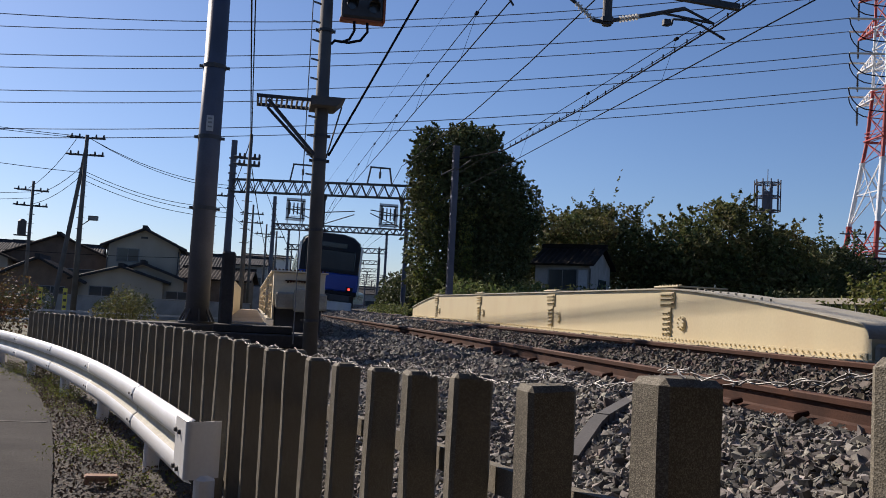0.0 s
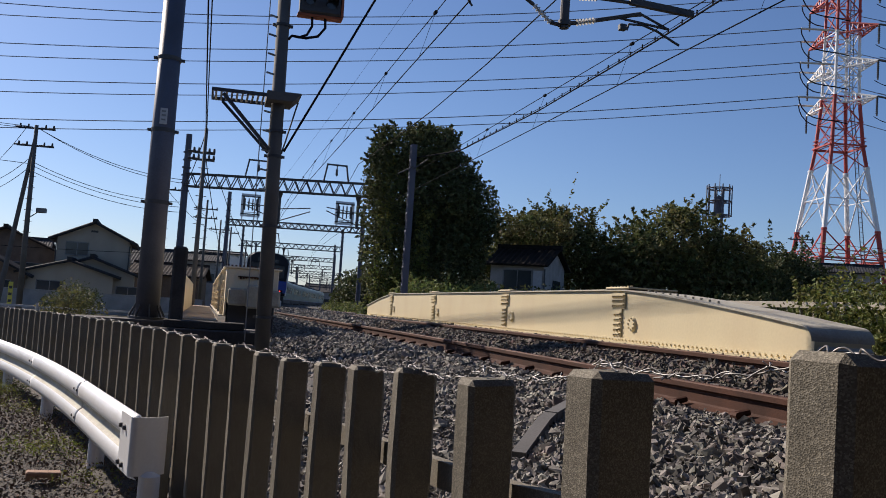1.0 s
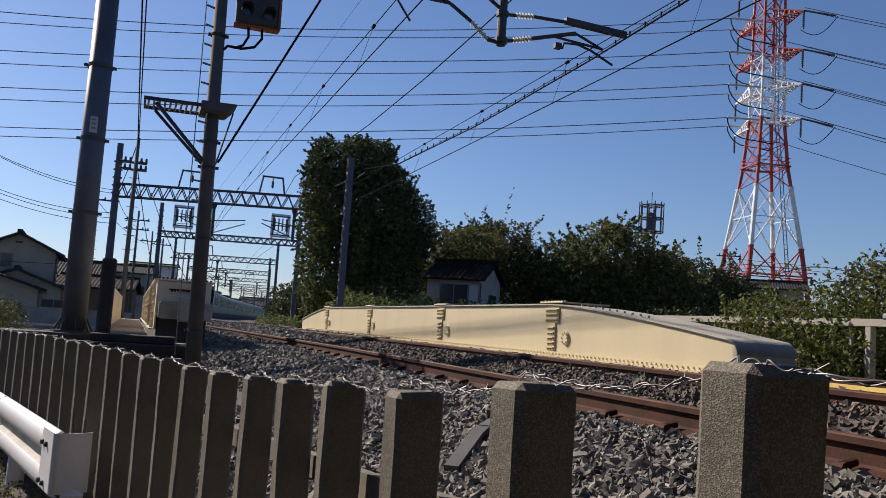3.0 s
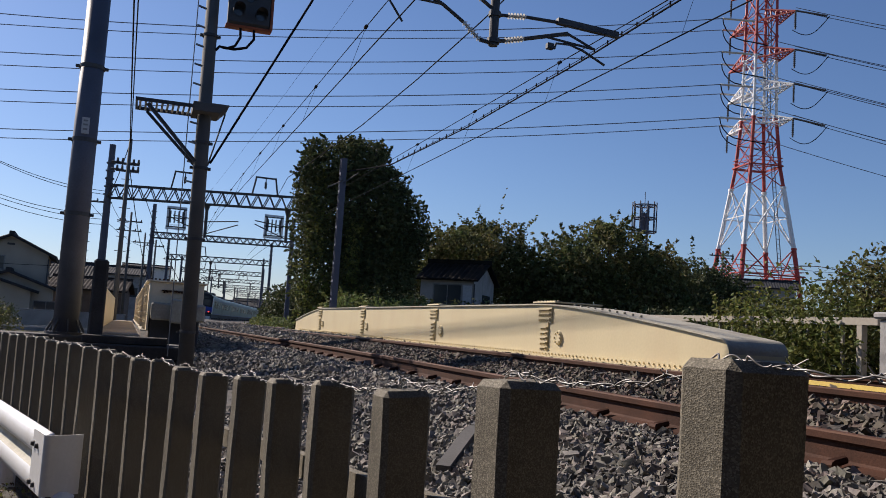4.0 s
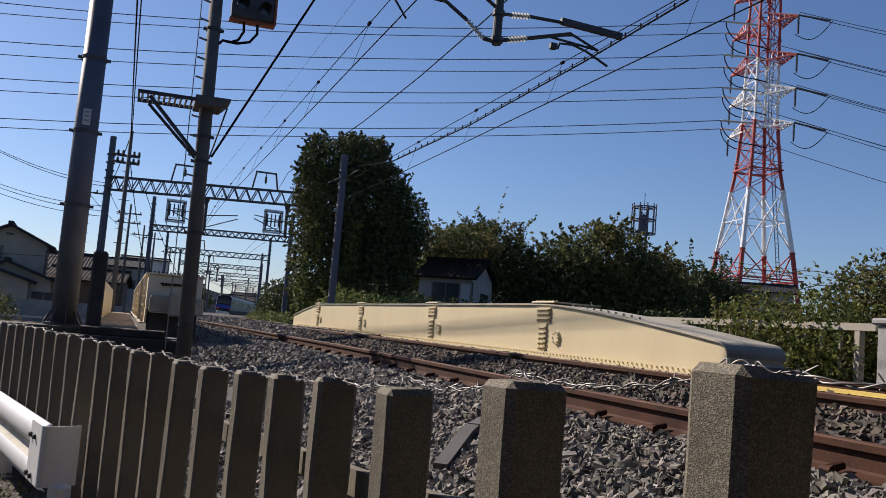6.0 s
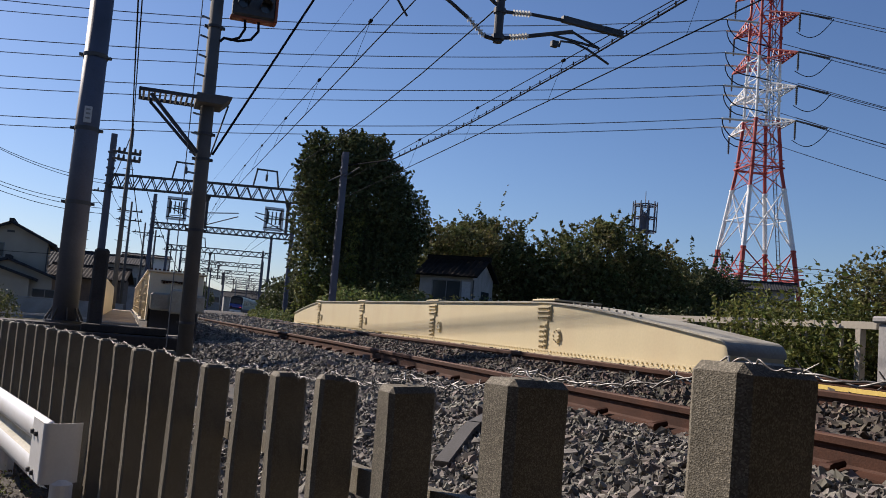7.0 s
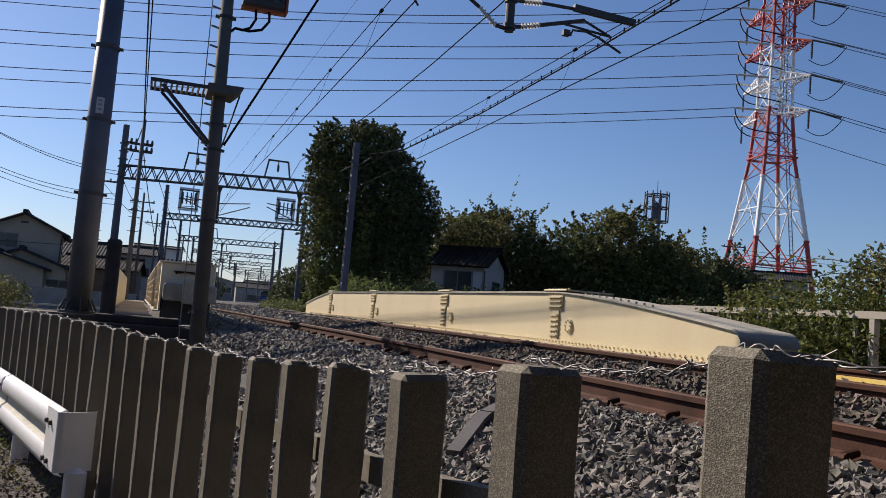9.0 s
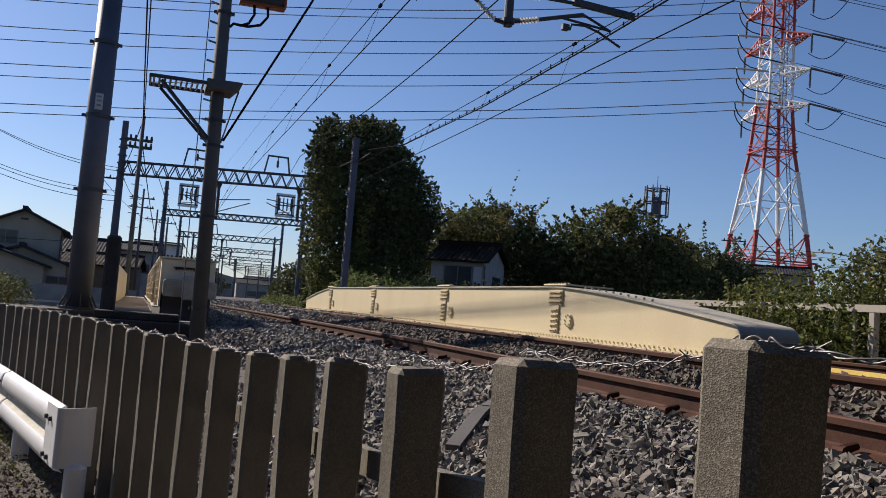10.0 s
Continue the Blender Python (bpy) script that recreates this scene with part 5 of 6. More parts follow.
def gable_roof(parent, x0, x1, y0, y1, ze, zr, along, mt, over=0.5, thick=0.14):
    """Two slabs and a ridge. along: 'x' or 'y', the way the ridge runs. Ribs of tiles on the slopes."""
    rf = new("roof"); rf.parent = parent
    for s in (-1, 1):
        bm = B()
        if along == "y":
            xc = (x0 + x1) / 2; half = (x1 - x0) / 2 + over
            e = Vector((xc + s * half, 0, ze - over * (zr - ze) / ((x1 - x0) / 2))); r = Vector((xc, 0, zr))
            ya, yb = y0 - over, y1 + over
            nn = Vector((-(r.z - e.z) * -s, 0, abs(e.x - r.x))).normalized() * thick
            q = [Vector((p.x, yy, p.z)) for yy in (ya, yb) for p in (e, r)]
            q2 = [p + nn for p in q]
            steps, u, w_ = int((yb - ya) / 0.3), Vector((0, yb - ya, 0)), r - e
        else:
            yc = (y0 + y1) / 2; half = (y1 - y0) / 2 + over
            e = Vector((0, yc + s * half, ze - over * (zr - ze) / ((y1 - y0) / 2))); r = Vector((0, yc, zr))
            xa, xb = x0 - over, x1 + over
            nn = Vector((0, (r.z - e.z) * s, abs(e.y - r.y))).normalized() * thick
            q = [Vector((xx, p.y, p.z)) for xx in (xa, xb) for p in (e, r)]
            q2 = [p + nn for p in q]
            steps, u, w_ = int((xb - xa) / 0.3), Vector((xb - xa, 0, 0)), r - e
        vs = [bm.verts.new(p) for p in q + q2]
        for f in ((0, 1, 3, 2), (4, 6, 7, 5), (0, 2, 6, 4), (1, 5, 7, 3), (0, 4, 5, 1), (2, 3, 7, 6)):
            bm.faces.new([vs[k] for k in f])
        up = nn.normalized() * 0.055
        prev = None
        for k in range(2 * steps + 1):
            a = q2[0] + u * (k / (2 * steps)) + nn.normalized() * 0.005 + (up if k % 2 else up * 0)
            cur = [bm.verts.new(a), bm.verts.new(a + w_)]
            if prev:
                bm.faces.new((prev[0], prev[1], cur[1], cur[0]))
            prev = cur
        part("roof_slope", bm, mt, rf)
    bm = B()
    if along == "y":
        bar(bm, ((x0 + x1) / 2, y0 - over - 0.05, zr + thick + 0.08), ((x0 + x1) / 2, y1 + over + 0.05, zr + thick + 0.08), 0.34, 0.26)
    else:
        bar(bm, (x0 - over - 0.05, (y0 + y1) / 2, zr + thick + 0.08), (x1 + over + 0.05, (y0 + y1) / 2, zr + thick + 0.08), 0.34, 0.26)
    part("ridge", bm, mt, rf)
    return rf


def walls(parent, x0, x1, y0, y1, z0, ze, zr, along, mt):
    bm = B()
    if along == "y":
        sec = [(x0, z0), (x1, z0), (x1, ze), ((x0 + x1) / 2, zr), (x0, ze)]
        a = [bm.verts.new((x, y0, z)) for x, z in sec]; b = [bm.verts.new((x, y1, z)) for x, z in sec]
    else:
        sec = [(y0, z0), (y1, z0), (y1, ze), ((y0 + y1) / 2, zr), (y0, ze)]
        a = [bm.verts.new((x0, y, z)) for y, z in sec]; b = [bm.verts.new((x1, y, z)) for y, z in sec]
    bm.faces.new(a); bm.faces.new(b[::-1])
    for k in range(5):
        bm.faces.new((a[k], b[k], b[(k + 1) % 5], a[(k + 1) % 5]))
    return part("wall", bm, mt, parent)


def shed():
    h = thing("shed", pose(17.9, 46.4, 0, 0, 0, -38), "small white shed with a dark shuttered opening under trees", "shed")
    walls(h, -1.7, 1.4, -2.0, 2.3, 0, 4.45, 5.4, "x", M["wall_grey"])
    gable_roof(h, -1.7, 1.4, -2.0, 2.3, 4.45, 5.4, "x", M["shed_roof"], 0.3, 0.08)
    window(h, -0.95, 0.75, 2.4, 4.15, -2.006, -1, 1)
    bm = B(); box(bm, 0.8, 1.3, -2.03, -2.006, 2.3, 4.1)
    part("shutter", bm, M["paper"], h)
    bm = B(); rod(bm, (1.45, -2.05, 0.2), (1.45, -2.05, 4.2), 0.04, n=8)
    part("downpipe", bm, M["dark_steel"], h)
    bm = B(); box(bm, 1.406, 1.44, -0.2, 1.4, 2.2, 3.7)
    part("side_opening", bm, M["glass"], h)
    return h


shed()


def comm_mast():
    m = thing("lattice_mast", pose(97, 150, 0), "slender lattice mast with a caged antenna platform", "mast")
    bm = B()
    for a in range(4):
        x, y = 0.9 * math.cos(a * math.pi / 2), 0.9 * math.sin(a * math.pi / 2)
        x2, y2 = 0.9 * math.cos((a + 1) * math.pi / 2), 0.9 * math.sin((a + 1) * math.pi / 2)
        rod(bm, (x, y, 0), (x, y, 29.5), 0.13, n=6)
        for k in range(16):
            rod(bm, (x, y, 1.8 * k), (x2, y2, 1.8 * (k + 1)), 0.07, n=4)
    part("lattice", bm, M["pole"], m)
    for z in (24.2, 27.0, 29.6):
        bm = B()
        for k in range(12):
            a, b = k * math.pi / 6, (k + 1) * math.pi / 6
            rod(bm, (2.4 * math.cos(a), 2.4 * math.sin(a), z), (2.4 * math.cos(b), 2.4 * math.sin(b), z), 0.13, n=4)
            if k % 2 == 0:
                rod(bm, (0, 0, z), (2.4 * math.cos(a), 2.4 * math.sin(a), z), 0.08, n=4)
        part("platform_ring", bm, M["pole"], m)
    for k in range(10):
        a = k * math.pi / 5
        bm = B(); rod(bm, (2.4 * math.cos(a), 2.4 * math.sin(a), 24.0), (2.4 * math.cos(a), 2.4 * math.sin(a), 30.3), 0.12, n=6)
        part("antenna", bm, M["pole"], m)
    bm = B(); rod(bm, (0, 0, 29), (0, 0, 32.5), 0.07, n=6); rod(bm, (0, 0, 24), (0, 0, 28), 1.0, n=10)
    part("core", bm, M["pole"], m)


comm_mast()


# ---- transmission tower ----
def tower():
    T = thing("transmission_tower", pose(74.9, 90.0, 0, 0, 0, -56), "tall red and white lattice power transmission tower", "pylon")
    def R(z):
        return float(np.interp(z, (0, 7.7, 14.5, 25, 31.4, 40, 48, 58), (6.9, 5.75, 4.76, 2.83, 2.22, 2.05, 1.95, 1.5)))
    def col(z):
        return "towerwhite" if 14.5 < z < 22.4 or 31.4 < z < 39.6 or z > 52 else "red"
    def leg(a, z):
        r = R(z)
        return Vector((r * math.cos(a), r * math.sin(a), z))
    zs = [0, 7.0, 14.5, 22.4, 25.0, 28.2, 31.4, 34.1, 36.8, 39.6, 42.4, 45.2, 48.5, 52, 55, 58]
    for z0, z1 in zip(zs, zs[1:]):
        mt = M[col((z0 + z1) / 2)]
        big = z1 < 23
        for k in range(4):
            a = k * math.pi / 2
            sec = part("leg_section", rod(B(), leg(a, z0), leg(a, z1), 0.29 if big else 0.23 if z0 < 30 else 0.18, n=10), mt, T)
            part("joint_flange", rod(B(), leg(a, z1) - Vector((0, 0, 0.12)), leg(a, z1) + Vector((0, 0, 0.12)), 0.36 if big else 0.27, n=10), mt, sec)
        for k in range(4):
            bm = B()
            a, b = k * math.pi / 2, (k + 1) * math.pi / 2
            w = 0.13 if big else 0.09
            bar(bm, leg(a, z0), leg(b, z1), w, w); bar(bm, leg(b, z0), leg(a, z1), w, w)
            if big:
                zm = (z0 + z1) / 2
                bar(bm, leg(a, zm), leg(b, zm), w * 0.8, w * 0.8)
                mid = (leg(a, zm) + leg(b, zm)) / 2
                c = mid.lerp(leg(a, z1), 0.5); d = mid.lerp(leg(b, z1), 0.5)
                bar(bm, leg(a, zm), c, w * 0.6, w * 0.6); bar(bm, leg(b, zm), d, w * 0.6, w * 0.6)
            else:
                bar(bm, leg(a, z1), leg(b, z1), w, w)
            part("bracing", bm, mt, T)
    # walkway rings at the foot and below the waist
    for z, out in ((11.0, 1.16), (25.2, 1.12)):
        for k in range(4):
            a, b = k * math.pi / 2, (k + 1) * math.pi / 2
            for dz, h in ((0, 0.16), (0.55, 0.07), (1.0, 0.07)):
                p, q = leg(a, z), leg(b, z)
                part("platform_rail", bar(B(), Vector((p.x * out, p.y * out, z + dz)), Vector((q.x * out, q.y * out, z + dz)), 0.3 if dz == 0 else 0.07, h), M["red"], T)
    # climbing ladder leaning with one face
    ca, sa = math.cos(radians(16.2)), math.sin(radians(16.2))
    line_l = [Vector((d * ca, d * sa, z)) for d, z in ((4.3, 0), (3.1, 11), (1.9, 25), (1.2, 31.5), (1.0, 50))]
    bm = B(); off = Vector((-sa, ca, 0)) * 0.3 + Vector((ca, sa, 0)) * 0.2
    for p, q in zip(line_l, line_l[1:]):
        rod(bm, p - off, q - off, 0.06, n=5); rod(bm, p + off, q + off, 0.06, n=5)
        n = int((q.z - p.z) / 0.6)
        for k in range(n):
            m = p.lerp(q, k / n)
            rod(bm, m - off, m + off, 0.035, n=4)
    part("ladder", bm, M["steel"], T)
    return T


tower()
arm_dir = Vector((-0.05, 1.0, 0)).normalized()
tower_c = Vector((74.9, 90, 0))
for z, mt in ((30.4, "towerwhite"), (34.8, "towerwhite"), (39.2, "red"), (44.2, "red"), (49.5, "red")):
    for s in (-1, 1):
        A = thing("tower_cross_arm", pose(0, 0, 0), "lattice cross arm of the transmission tower", "cross arm", "tower cross arms")
        bm = B()
        root, tip = tower_c + arm_dir * s * 1.4 + Vector((0, 0, z)), tower_c + arm_dir * s * 5.9 + Vector((0, 0, z + 0.1))
        sd_ = Vector((arm_dir.y, -arm_dir.x, 0))
        cs = [root + sd_ * 1.6, root - sd_ * 1.6, root + sd_ * 1.4 + Vector((0, 0, 1.5)), root - sd_ * 1.4 + Vector((0, 0, 1.5))]
        for c in cs:
            bar(bm, c, tip, 0.15, 0.15)
        for t in (0.15, 0.3, 0.45, 0.6, 0.75):
            ps = [c.lerp(tip, t) for c in cs]
            for i, j in ((0, 1), (1, 3), (3, 2), (2, 0), (0, 3)):
                bar(bm, ps[i], ps[j], 0.08, 0.08)
        part("arm_lattice", bm, M[mt], A)
        st = part("hanging_insulator", rod(B(), tip, tip - Vector((0, 0, 2.4)), 0.10, n=8), M["dark_steel"], A)
        for k in range(8):
            c = tip - Vector((0, 0, 0.3 + 0.25 * k))
            part("disc", rod(B(), c, c - Vector((0, 0, 0.07)), 0.17, 0.12, 8), M["dark_steel"], st)

# ---- houses and street on the far left ----
def house_two_storey():
    h = thing("house", pose(-8.75, 70, 0, 0, 0, 3), "two-storey cream house with dark grey tiled roofs", "house", "houses behind the fence")
    walls(h, -2.2, 2.9, 0, 7, 0, 5.3, 6.5, "y", M["wall_cream"])
    gable_roof(h, -2.2, 2.9, 0, 7, 5.3, 6.5, "y", M["roof"], 0.55)
    walls(h, -3.9, 2.1, -3.2, -0.3, 0, 2.5, 3.4, "y", M["wall_cream"])
    gable_roof(h, -3.9, 2.1, -3.2, -0.05, 2.5, 3.4, "y", M["roof"], 0.5)
    walls(h, -2.4, 3.5, -2.6, -0.2, 0, 2.7, 3.75, "y", M["wall_cream"])
    gable_roof(h, -2.4, 3.5, -2.6, -0.02, 2.7, 3.75, "y", M["roof"], 0.45)
    window(h, -1.6, 0.05, 4.0, 5.05, -0.006, -1, 1)
    window(h, -3.0, -1.2, 0.9, 2.0, -3.206, -1, 1)
    window(h, 2.3, 4.0, 0.7, 1.9, -2.606, -1, 1)
    bm = B(); box(bm, 0.1, 0.6, -0.03, -0.006, 5.85, 6.0)
    part("vent", bm, M["dark_steel"], h)
    for x in (-2.25, 2.95):
        bm = B(); rod(bm, (x, -0.06, 2.6), (x, -0.06, 5.0), 0.05, n=8)
        part("downpipe", bm, M["dark_steel"], h)
    for y in (1.2, 4.0):
        bm = B(); box(bm, 2.904, 2.94, y, y + 1.1, 3.3, 4.5)
        part("side_window", bm, M["glass"], h)
    return h


def plain_house(x, y, yaw, w, d, ze, zr, wall, roof, label, along="y", wins=((0.15, 0.45, 0.3, 0.6),)):
    h = thing("house", pose(x, y, 0, 0, 0, yaw), label, "house", "houses behind the fence")
    walls(h, -w / 2, w / 2, 0, d, 0, ze, zr, along, M[wall])
    gable_roof(h, -w / 2, w / 2, 0, d, ze, zr, along, M[roof], 0.5)
    for a, b, c, e in wins:
        window(h, -w / 2 + w * a, -w / 2 + w * b, ze * c, ze * e, -0.006, -1, 1)
    return h


house_two_storey()
plain_house(-16.2, 78, 6, 8.5, 9, 4.3, 6.1, "wall_brown", "roof_brown", "dark brown timber house with a tiled gable roof", wins=((0.55, 0.85, 0.45, 0.8), (0.1, 0.3, 0.5, 0.75)))
plain_house(-15.0, 66, 4, 5.5, 4, 2.3, 3.7, "wall_brown", "roof", "low dark outbuilding with a tiled roof", wins=((0.5, 0.85, 0.3, 0.8),))
plain_house(-21.6, 72, 10, 6, 8, 3.8, 5.0, "wall_cream", "roof_brown", "cream house with brown tiled roof at the edge", wins=((0.6, 0.9, 0.4, 0.75),))
plain_house(-28.5, 76, 10, 7, 8, 4.5, 6.2, "wall_white", "roof", "pale two-storey house with tiled roof")
plain_house(-3.6, 84, -5, 6, 8, 3.3, 4.3, "wall_brown", "roof_brown", "brown house with a tiled roof beyond the poles", along="x", wins=((0.1, 0.4, 0.5, 0.8), (0.6, 0.9, 0.5, 0.8)))
plain_house(-1.6, 112, -5, 6.5, 8, 6.0, 6.9, "wall_grey", "roof", "grey two-storey house beyond the line", along="x", wins=((0.1, 0.35, 0.55, 0.75), (0.6, 0.9, 0.55, 0.75)))
plain_house(2.5, 150, 0, 7, 9, 9.0, 9.4, "wall_white", "roof", "white block building beside the curving line", along="x", wins=((0.1, 0.4, 0.6, 0.75), (0.6, 0.9, 0.6, 0.75)))
plain_house(3.5, 190, 0, 9, 9, 6.0, 7.2, "wall_grey", "roof", "distant grey house beside the line", along="x")
plain_house(44, 300, 0, 26, 9, 6.0, 7.5, "wall_grey", "roof", "distant low building beside the line", along="x")
plain_house(18, 330, 0, 18, 9, 9.0, 11, "wall_white", "roof", "distant pale building at the end of the line", along="x")
plain_house(68.2, 84, -36, 12, 6, 9.0, 9.9, "wall_grey", "roof", "grey two-storey house at the foot of the pylon", along="x", wins=((0.08, 0.4, 0.84, 0.97), (0.5, 0.8, 0.84, 0.97)))
plain_house(79, 84, -36, 8, 7, 3.0, 4.6, "wall_white", "roof", "white house beside the pylon", along="x")

# concrete block wall and street railing before the houses
for i in range(9):
    bm = B(); box(bm, -1.9, 1.9, -0.08, 0.08, 0, 1.25, 0.02); box(bm, -1.95, 1.95, -0.11, 0.11, 1.252, 1.32, 0.01)
    o = lone("block_wall", bm, M["wall_grey"], "grey concrete block garden wall", "garden wall", "garden walls")
    o.matrix_basis = pose(-30 + 4.0 * i, 58 - 0.1 * i, 0, 0, 0, -2)
sr = thing("street_railing", pose(-4.6, 30, 0), "pale street railing before the houses", "railing")
for z in (0.55, 0.85):
    bm = B(); bar(bm, (-5, 0, z), (4, 0, z), 0.05, 0.06); part("rail_bar", bm, M["paper"], sr)
for k in range(7):
    bm = B(); rod(bm, (-5 + 1.5 * k, 0, 0), (-5 + 1.5 * k, 0, 0.95), 0.045, n=8); part("rail_post", bm, M["paper"], sr)
for x, y in ((-8.0, 36), (-6.9, 35)):
    s = thing("marker_sign", pose(x, y, 0), "narrow yellow warning plate on a post", "sign", "yellow markers")
    bm = B(); rod(bm, (0, 0, 0), (0, 0, 1.5), 0.03, n=8); part("sign_post", bm, M["steel"], s)
    bm = B(); box(bm, -0.08, 0.08, -0.05, -0.03, 0.75, 1.6, 0.01); part("plate", bm, M["sign_yellow"], s)
    bm = B()
    for k in range(3):
        box(bm, -0.055, 0.055, -0.057, -0.051, 0.85 + 0.25 * k, 0.95 + 0.25 * k)
    part("plate_bars", bm, M["dark_steel"], s)
tree("garden_bush", pose(-3.5, 26, 0.15), "round garden bush with olive and yellowing leaves", "bush",
     [(0, 0, 1.0, 0.55, 0.6, 0.6), (0.4, 0, 0.6, 0.55, 0.6, 0.5), (-0.5, 0, 0.6, 0.5, 0.5, 0.5)], 1700, 0.04, "leaf_autumn", 0, 0.03, limbs=22, seed=41, bush=True, shell=0.7)
tree("garden_bush", pose(-6.3, 24, 0.1), "tangled reddish shrub with bare twigs", "bush",
     [(0, 0, 0.9, 1.0, 0.9, 0.9), (-1.2, 0, 1.0, 1.0, 0.8, 1.0), (-2.6, 0, 0.9, 1.1, 0.8, 1.0)], 5200, 0.045, "leaf_red", 0, 0.03, limbs=30, seed=42, bush=True, shell=0.8)
for k, (x, y, s) in enumerate(((-11.5, 44, 0.6), (-16, 46, 0.8), (-21, 48, 1.0), (-7.5, 50, 0.6))):
    tree("street_shrub", pose(x, y, 0), "dark garden shrub before the houses", "shrub",
         [(0, 0, 1.0 * s, 1.4 * s, 1.2, 1.1 * s), (1.2, 0, 0.8, 1.1, 1.0, 0.9)], 2600, 0.07, "leaf_dark", 0, 0.04, limbs=6, seed=50 + k, bush=True, shell=0.7)


# ---- utility poles ----
def utility_pole(x, y, h, label, arms=(0.15, 1.1), brace=None, lamp=False, transformer=False, yaw=0, r=0.16, half=0.95, shift=0.0):
    p = thing("utility_pole", pose(x, y, 0, 0, 0, yaw), label, "utility pole", "utility poles")
    bm = B(); rod(bm, (0, 0, 0), (0, 0, h), r, r * 0.6, 14)
    part("shaft", bm, M["conc_pole"], p, smooth=True)
    if brace:
        bm = B(); rod(bm, (brace, 0, 0), (0, 0, h * 0.93), r * 0.9, r * 0.6, 12)
        part("raking_pole", bm, M["conc_pole"], p)
    for a in arms:
        ar = new("cross_arm"); ar.parent = p
        bm = B(); bar(bm, (shift - half, 0.12, h - a), (shift + half, 0.12, h - a), 0.08, 0.09)
        part("arm_bar", bm, M["dark_steel"], ar)
        for x_ in [shift + half * k for k in (-0.9, -0.47, 0.47, 0.9)]:
            bm = B(); rod(bm, (x_, 0.12, h - a + 0.05), (x_, 0.12, h - a + 0.22), 0.06, 0.04, 8); rod(bm, (x_ - 0.25, 0.12, h - a + 0.03), (x_ + 0.05, 0.12, h - a + 0.03), 0.05, n=8)
            part("insulator", bm, M["dark_steel"], ar)
    if lamp:
        bm = B(); rod(bm, (0, 0, h * 0.50), (0.55, -0.1, h * 0.54), 0.03, n=6); box(bm, 0.45, 0.95, -0.2, 0.02, h * 0.535, h * 0.56, 0.02)
        part("street_light", bm, M["steel"], p)
    if transformer:
        bm = B(); rod(bm, (-0.45, -0.1, h * 0.58), (-0.45, -0.1, h * 0.58 + 0.9), 0.26, n=12); rod(bm, (-0.45, -0.1, h * 0.58 + 0.9), (-0.45, -0.1, h * 0.58 + 1.05), 0.26, 0.1, n=12); bar(bm, (-0.9, 0, h * 0.58), (0.1, 0, h * 0.58), 0.08, 0.08)
        part("transformer", bm, M["dark_steel"], p)
    for k in range(9):
        if h * 0.25 + 0.6 * k > h:
            break
        bm = B(); rod(bm, (-0.22, 0, h * 0.25 + 0.6 * k), (0.22, 0, h * 0.25 + 0.6 * k), 0.015, n=5)
        part("step_bolt", bm, M["dark_steel"], p)
    return p


utility_pole(-9.4, 50, 10.1, "concrete utility pole with a raking prop and crossarms", brace=-1.15, lamp=True, yaw=-8)
utility_pole(-14.3, 60, 8.5, "slim utility pole with transformer and crossarms", arms=(0.6, 1.6), transformer=True, yaw=10, r=0.14)
utility_pole(-0.483, 38.0, 8.7, "dark concrete pole with small crossarms and line fittings", arms=(1.05, 1.35), r=0.12, half=0.46, shift=-0.02)
utility_pole(-2.9, 60, 9.0, "utility pole with a transformer beyond the line", arms=(0.5,), transformer=True, r=0.15)
utility_pole(1.0, 90, 9.4, "thin utility pole beside the line", arms=(1.0,), r=0.13)
utility_pole(-0.4, 78, 10.0, "utility pole beyond the gantry", arms=(0.8, 1.6), r=0.14)
utility_pole(48.2, 62, 10.0, "dark timber utility pole at the edge of the thicket", arms=(0.4,), r=0.14, yaw=-30)
utility_pole(6.5, 170, 10.5, "distant utility pole beside the line", arms=(0.8,), r=0.15)
utility_pole(12.5, 230, 11.0, "distant utility pole beside the curve", arms=(0.8,), r=0.18)
utility_pole(20.0, 260, 11.5, "distant utility pole beside the curve", arms=(0.8,), r=0.18)


# ---- far end of the line: bank, hedges, roofs ----
tree("grass_bank", pose(9.9, 60, 0.45), "yellow-green grassy bank beside the curve", "grass bank",
     [(0, 0, 0.5, 1.6, 6, 0.9), (1.4, 12, 0.5, 1.6, 8, 1.0), (4.0, 26, 0.6, 1.8, 8, 1.1)], 9000, 0.09, "leaf_light", 0, 0.04, limbs=4, seed=61, bush=True, shell=0.7)
for k, (x, y, s) in enumerate(((12.5, 72, 1.0), (15.5, 90, 1.3), (24, 130, 1.7), (34, 160, 2.2), (52, 210, 3.0), (-3.0, 120, 1.0), (4.0, 175, 1.4), (16, 250, 2.4), (66, 260, 3.2))):
    tree("lineside_tree", pose(x, y, 0), "dark lineside tree beside the curving track", "tree",
         [(0, 0, 2.6 * s, 1.8 * s, 1.8 * s, 1.7 * s), (1.2 * s, 0, 1.6 * s, 1.7 * s, 1.5 * s, 1.5 * s), (-1.0 * s, 0, 1.3 * s, 1.3 * s, 1.3 * s, 1.3 * s)], 2600, 0.16 * s, "leaf_dark", 2 * s, 0.15 * s, limbs=5, seed=70 + k, shell=0.6)
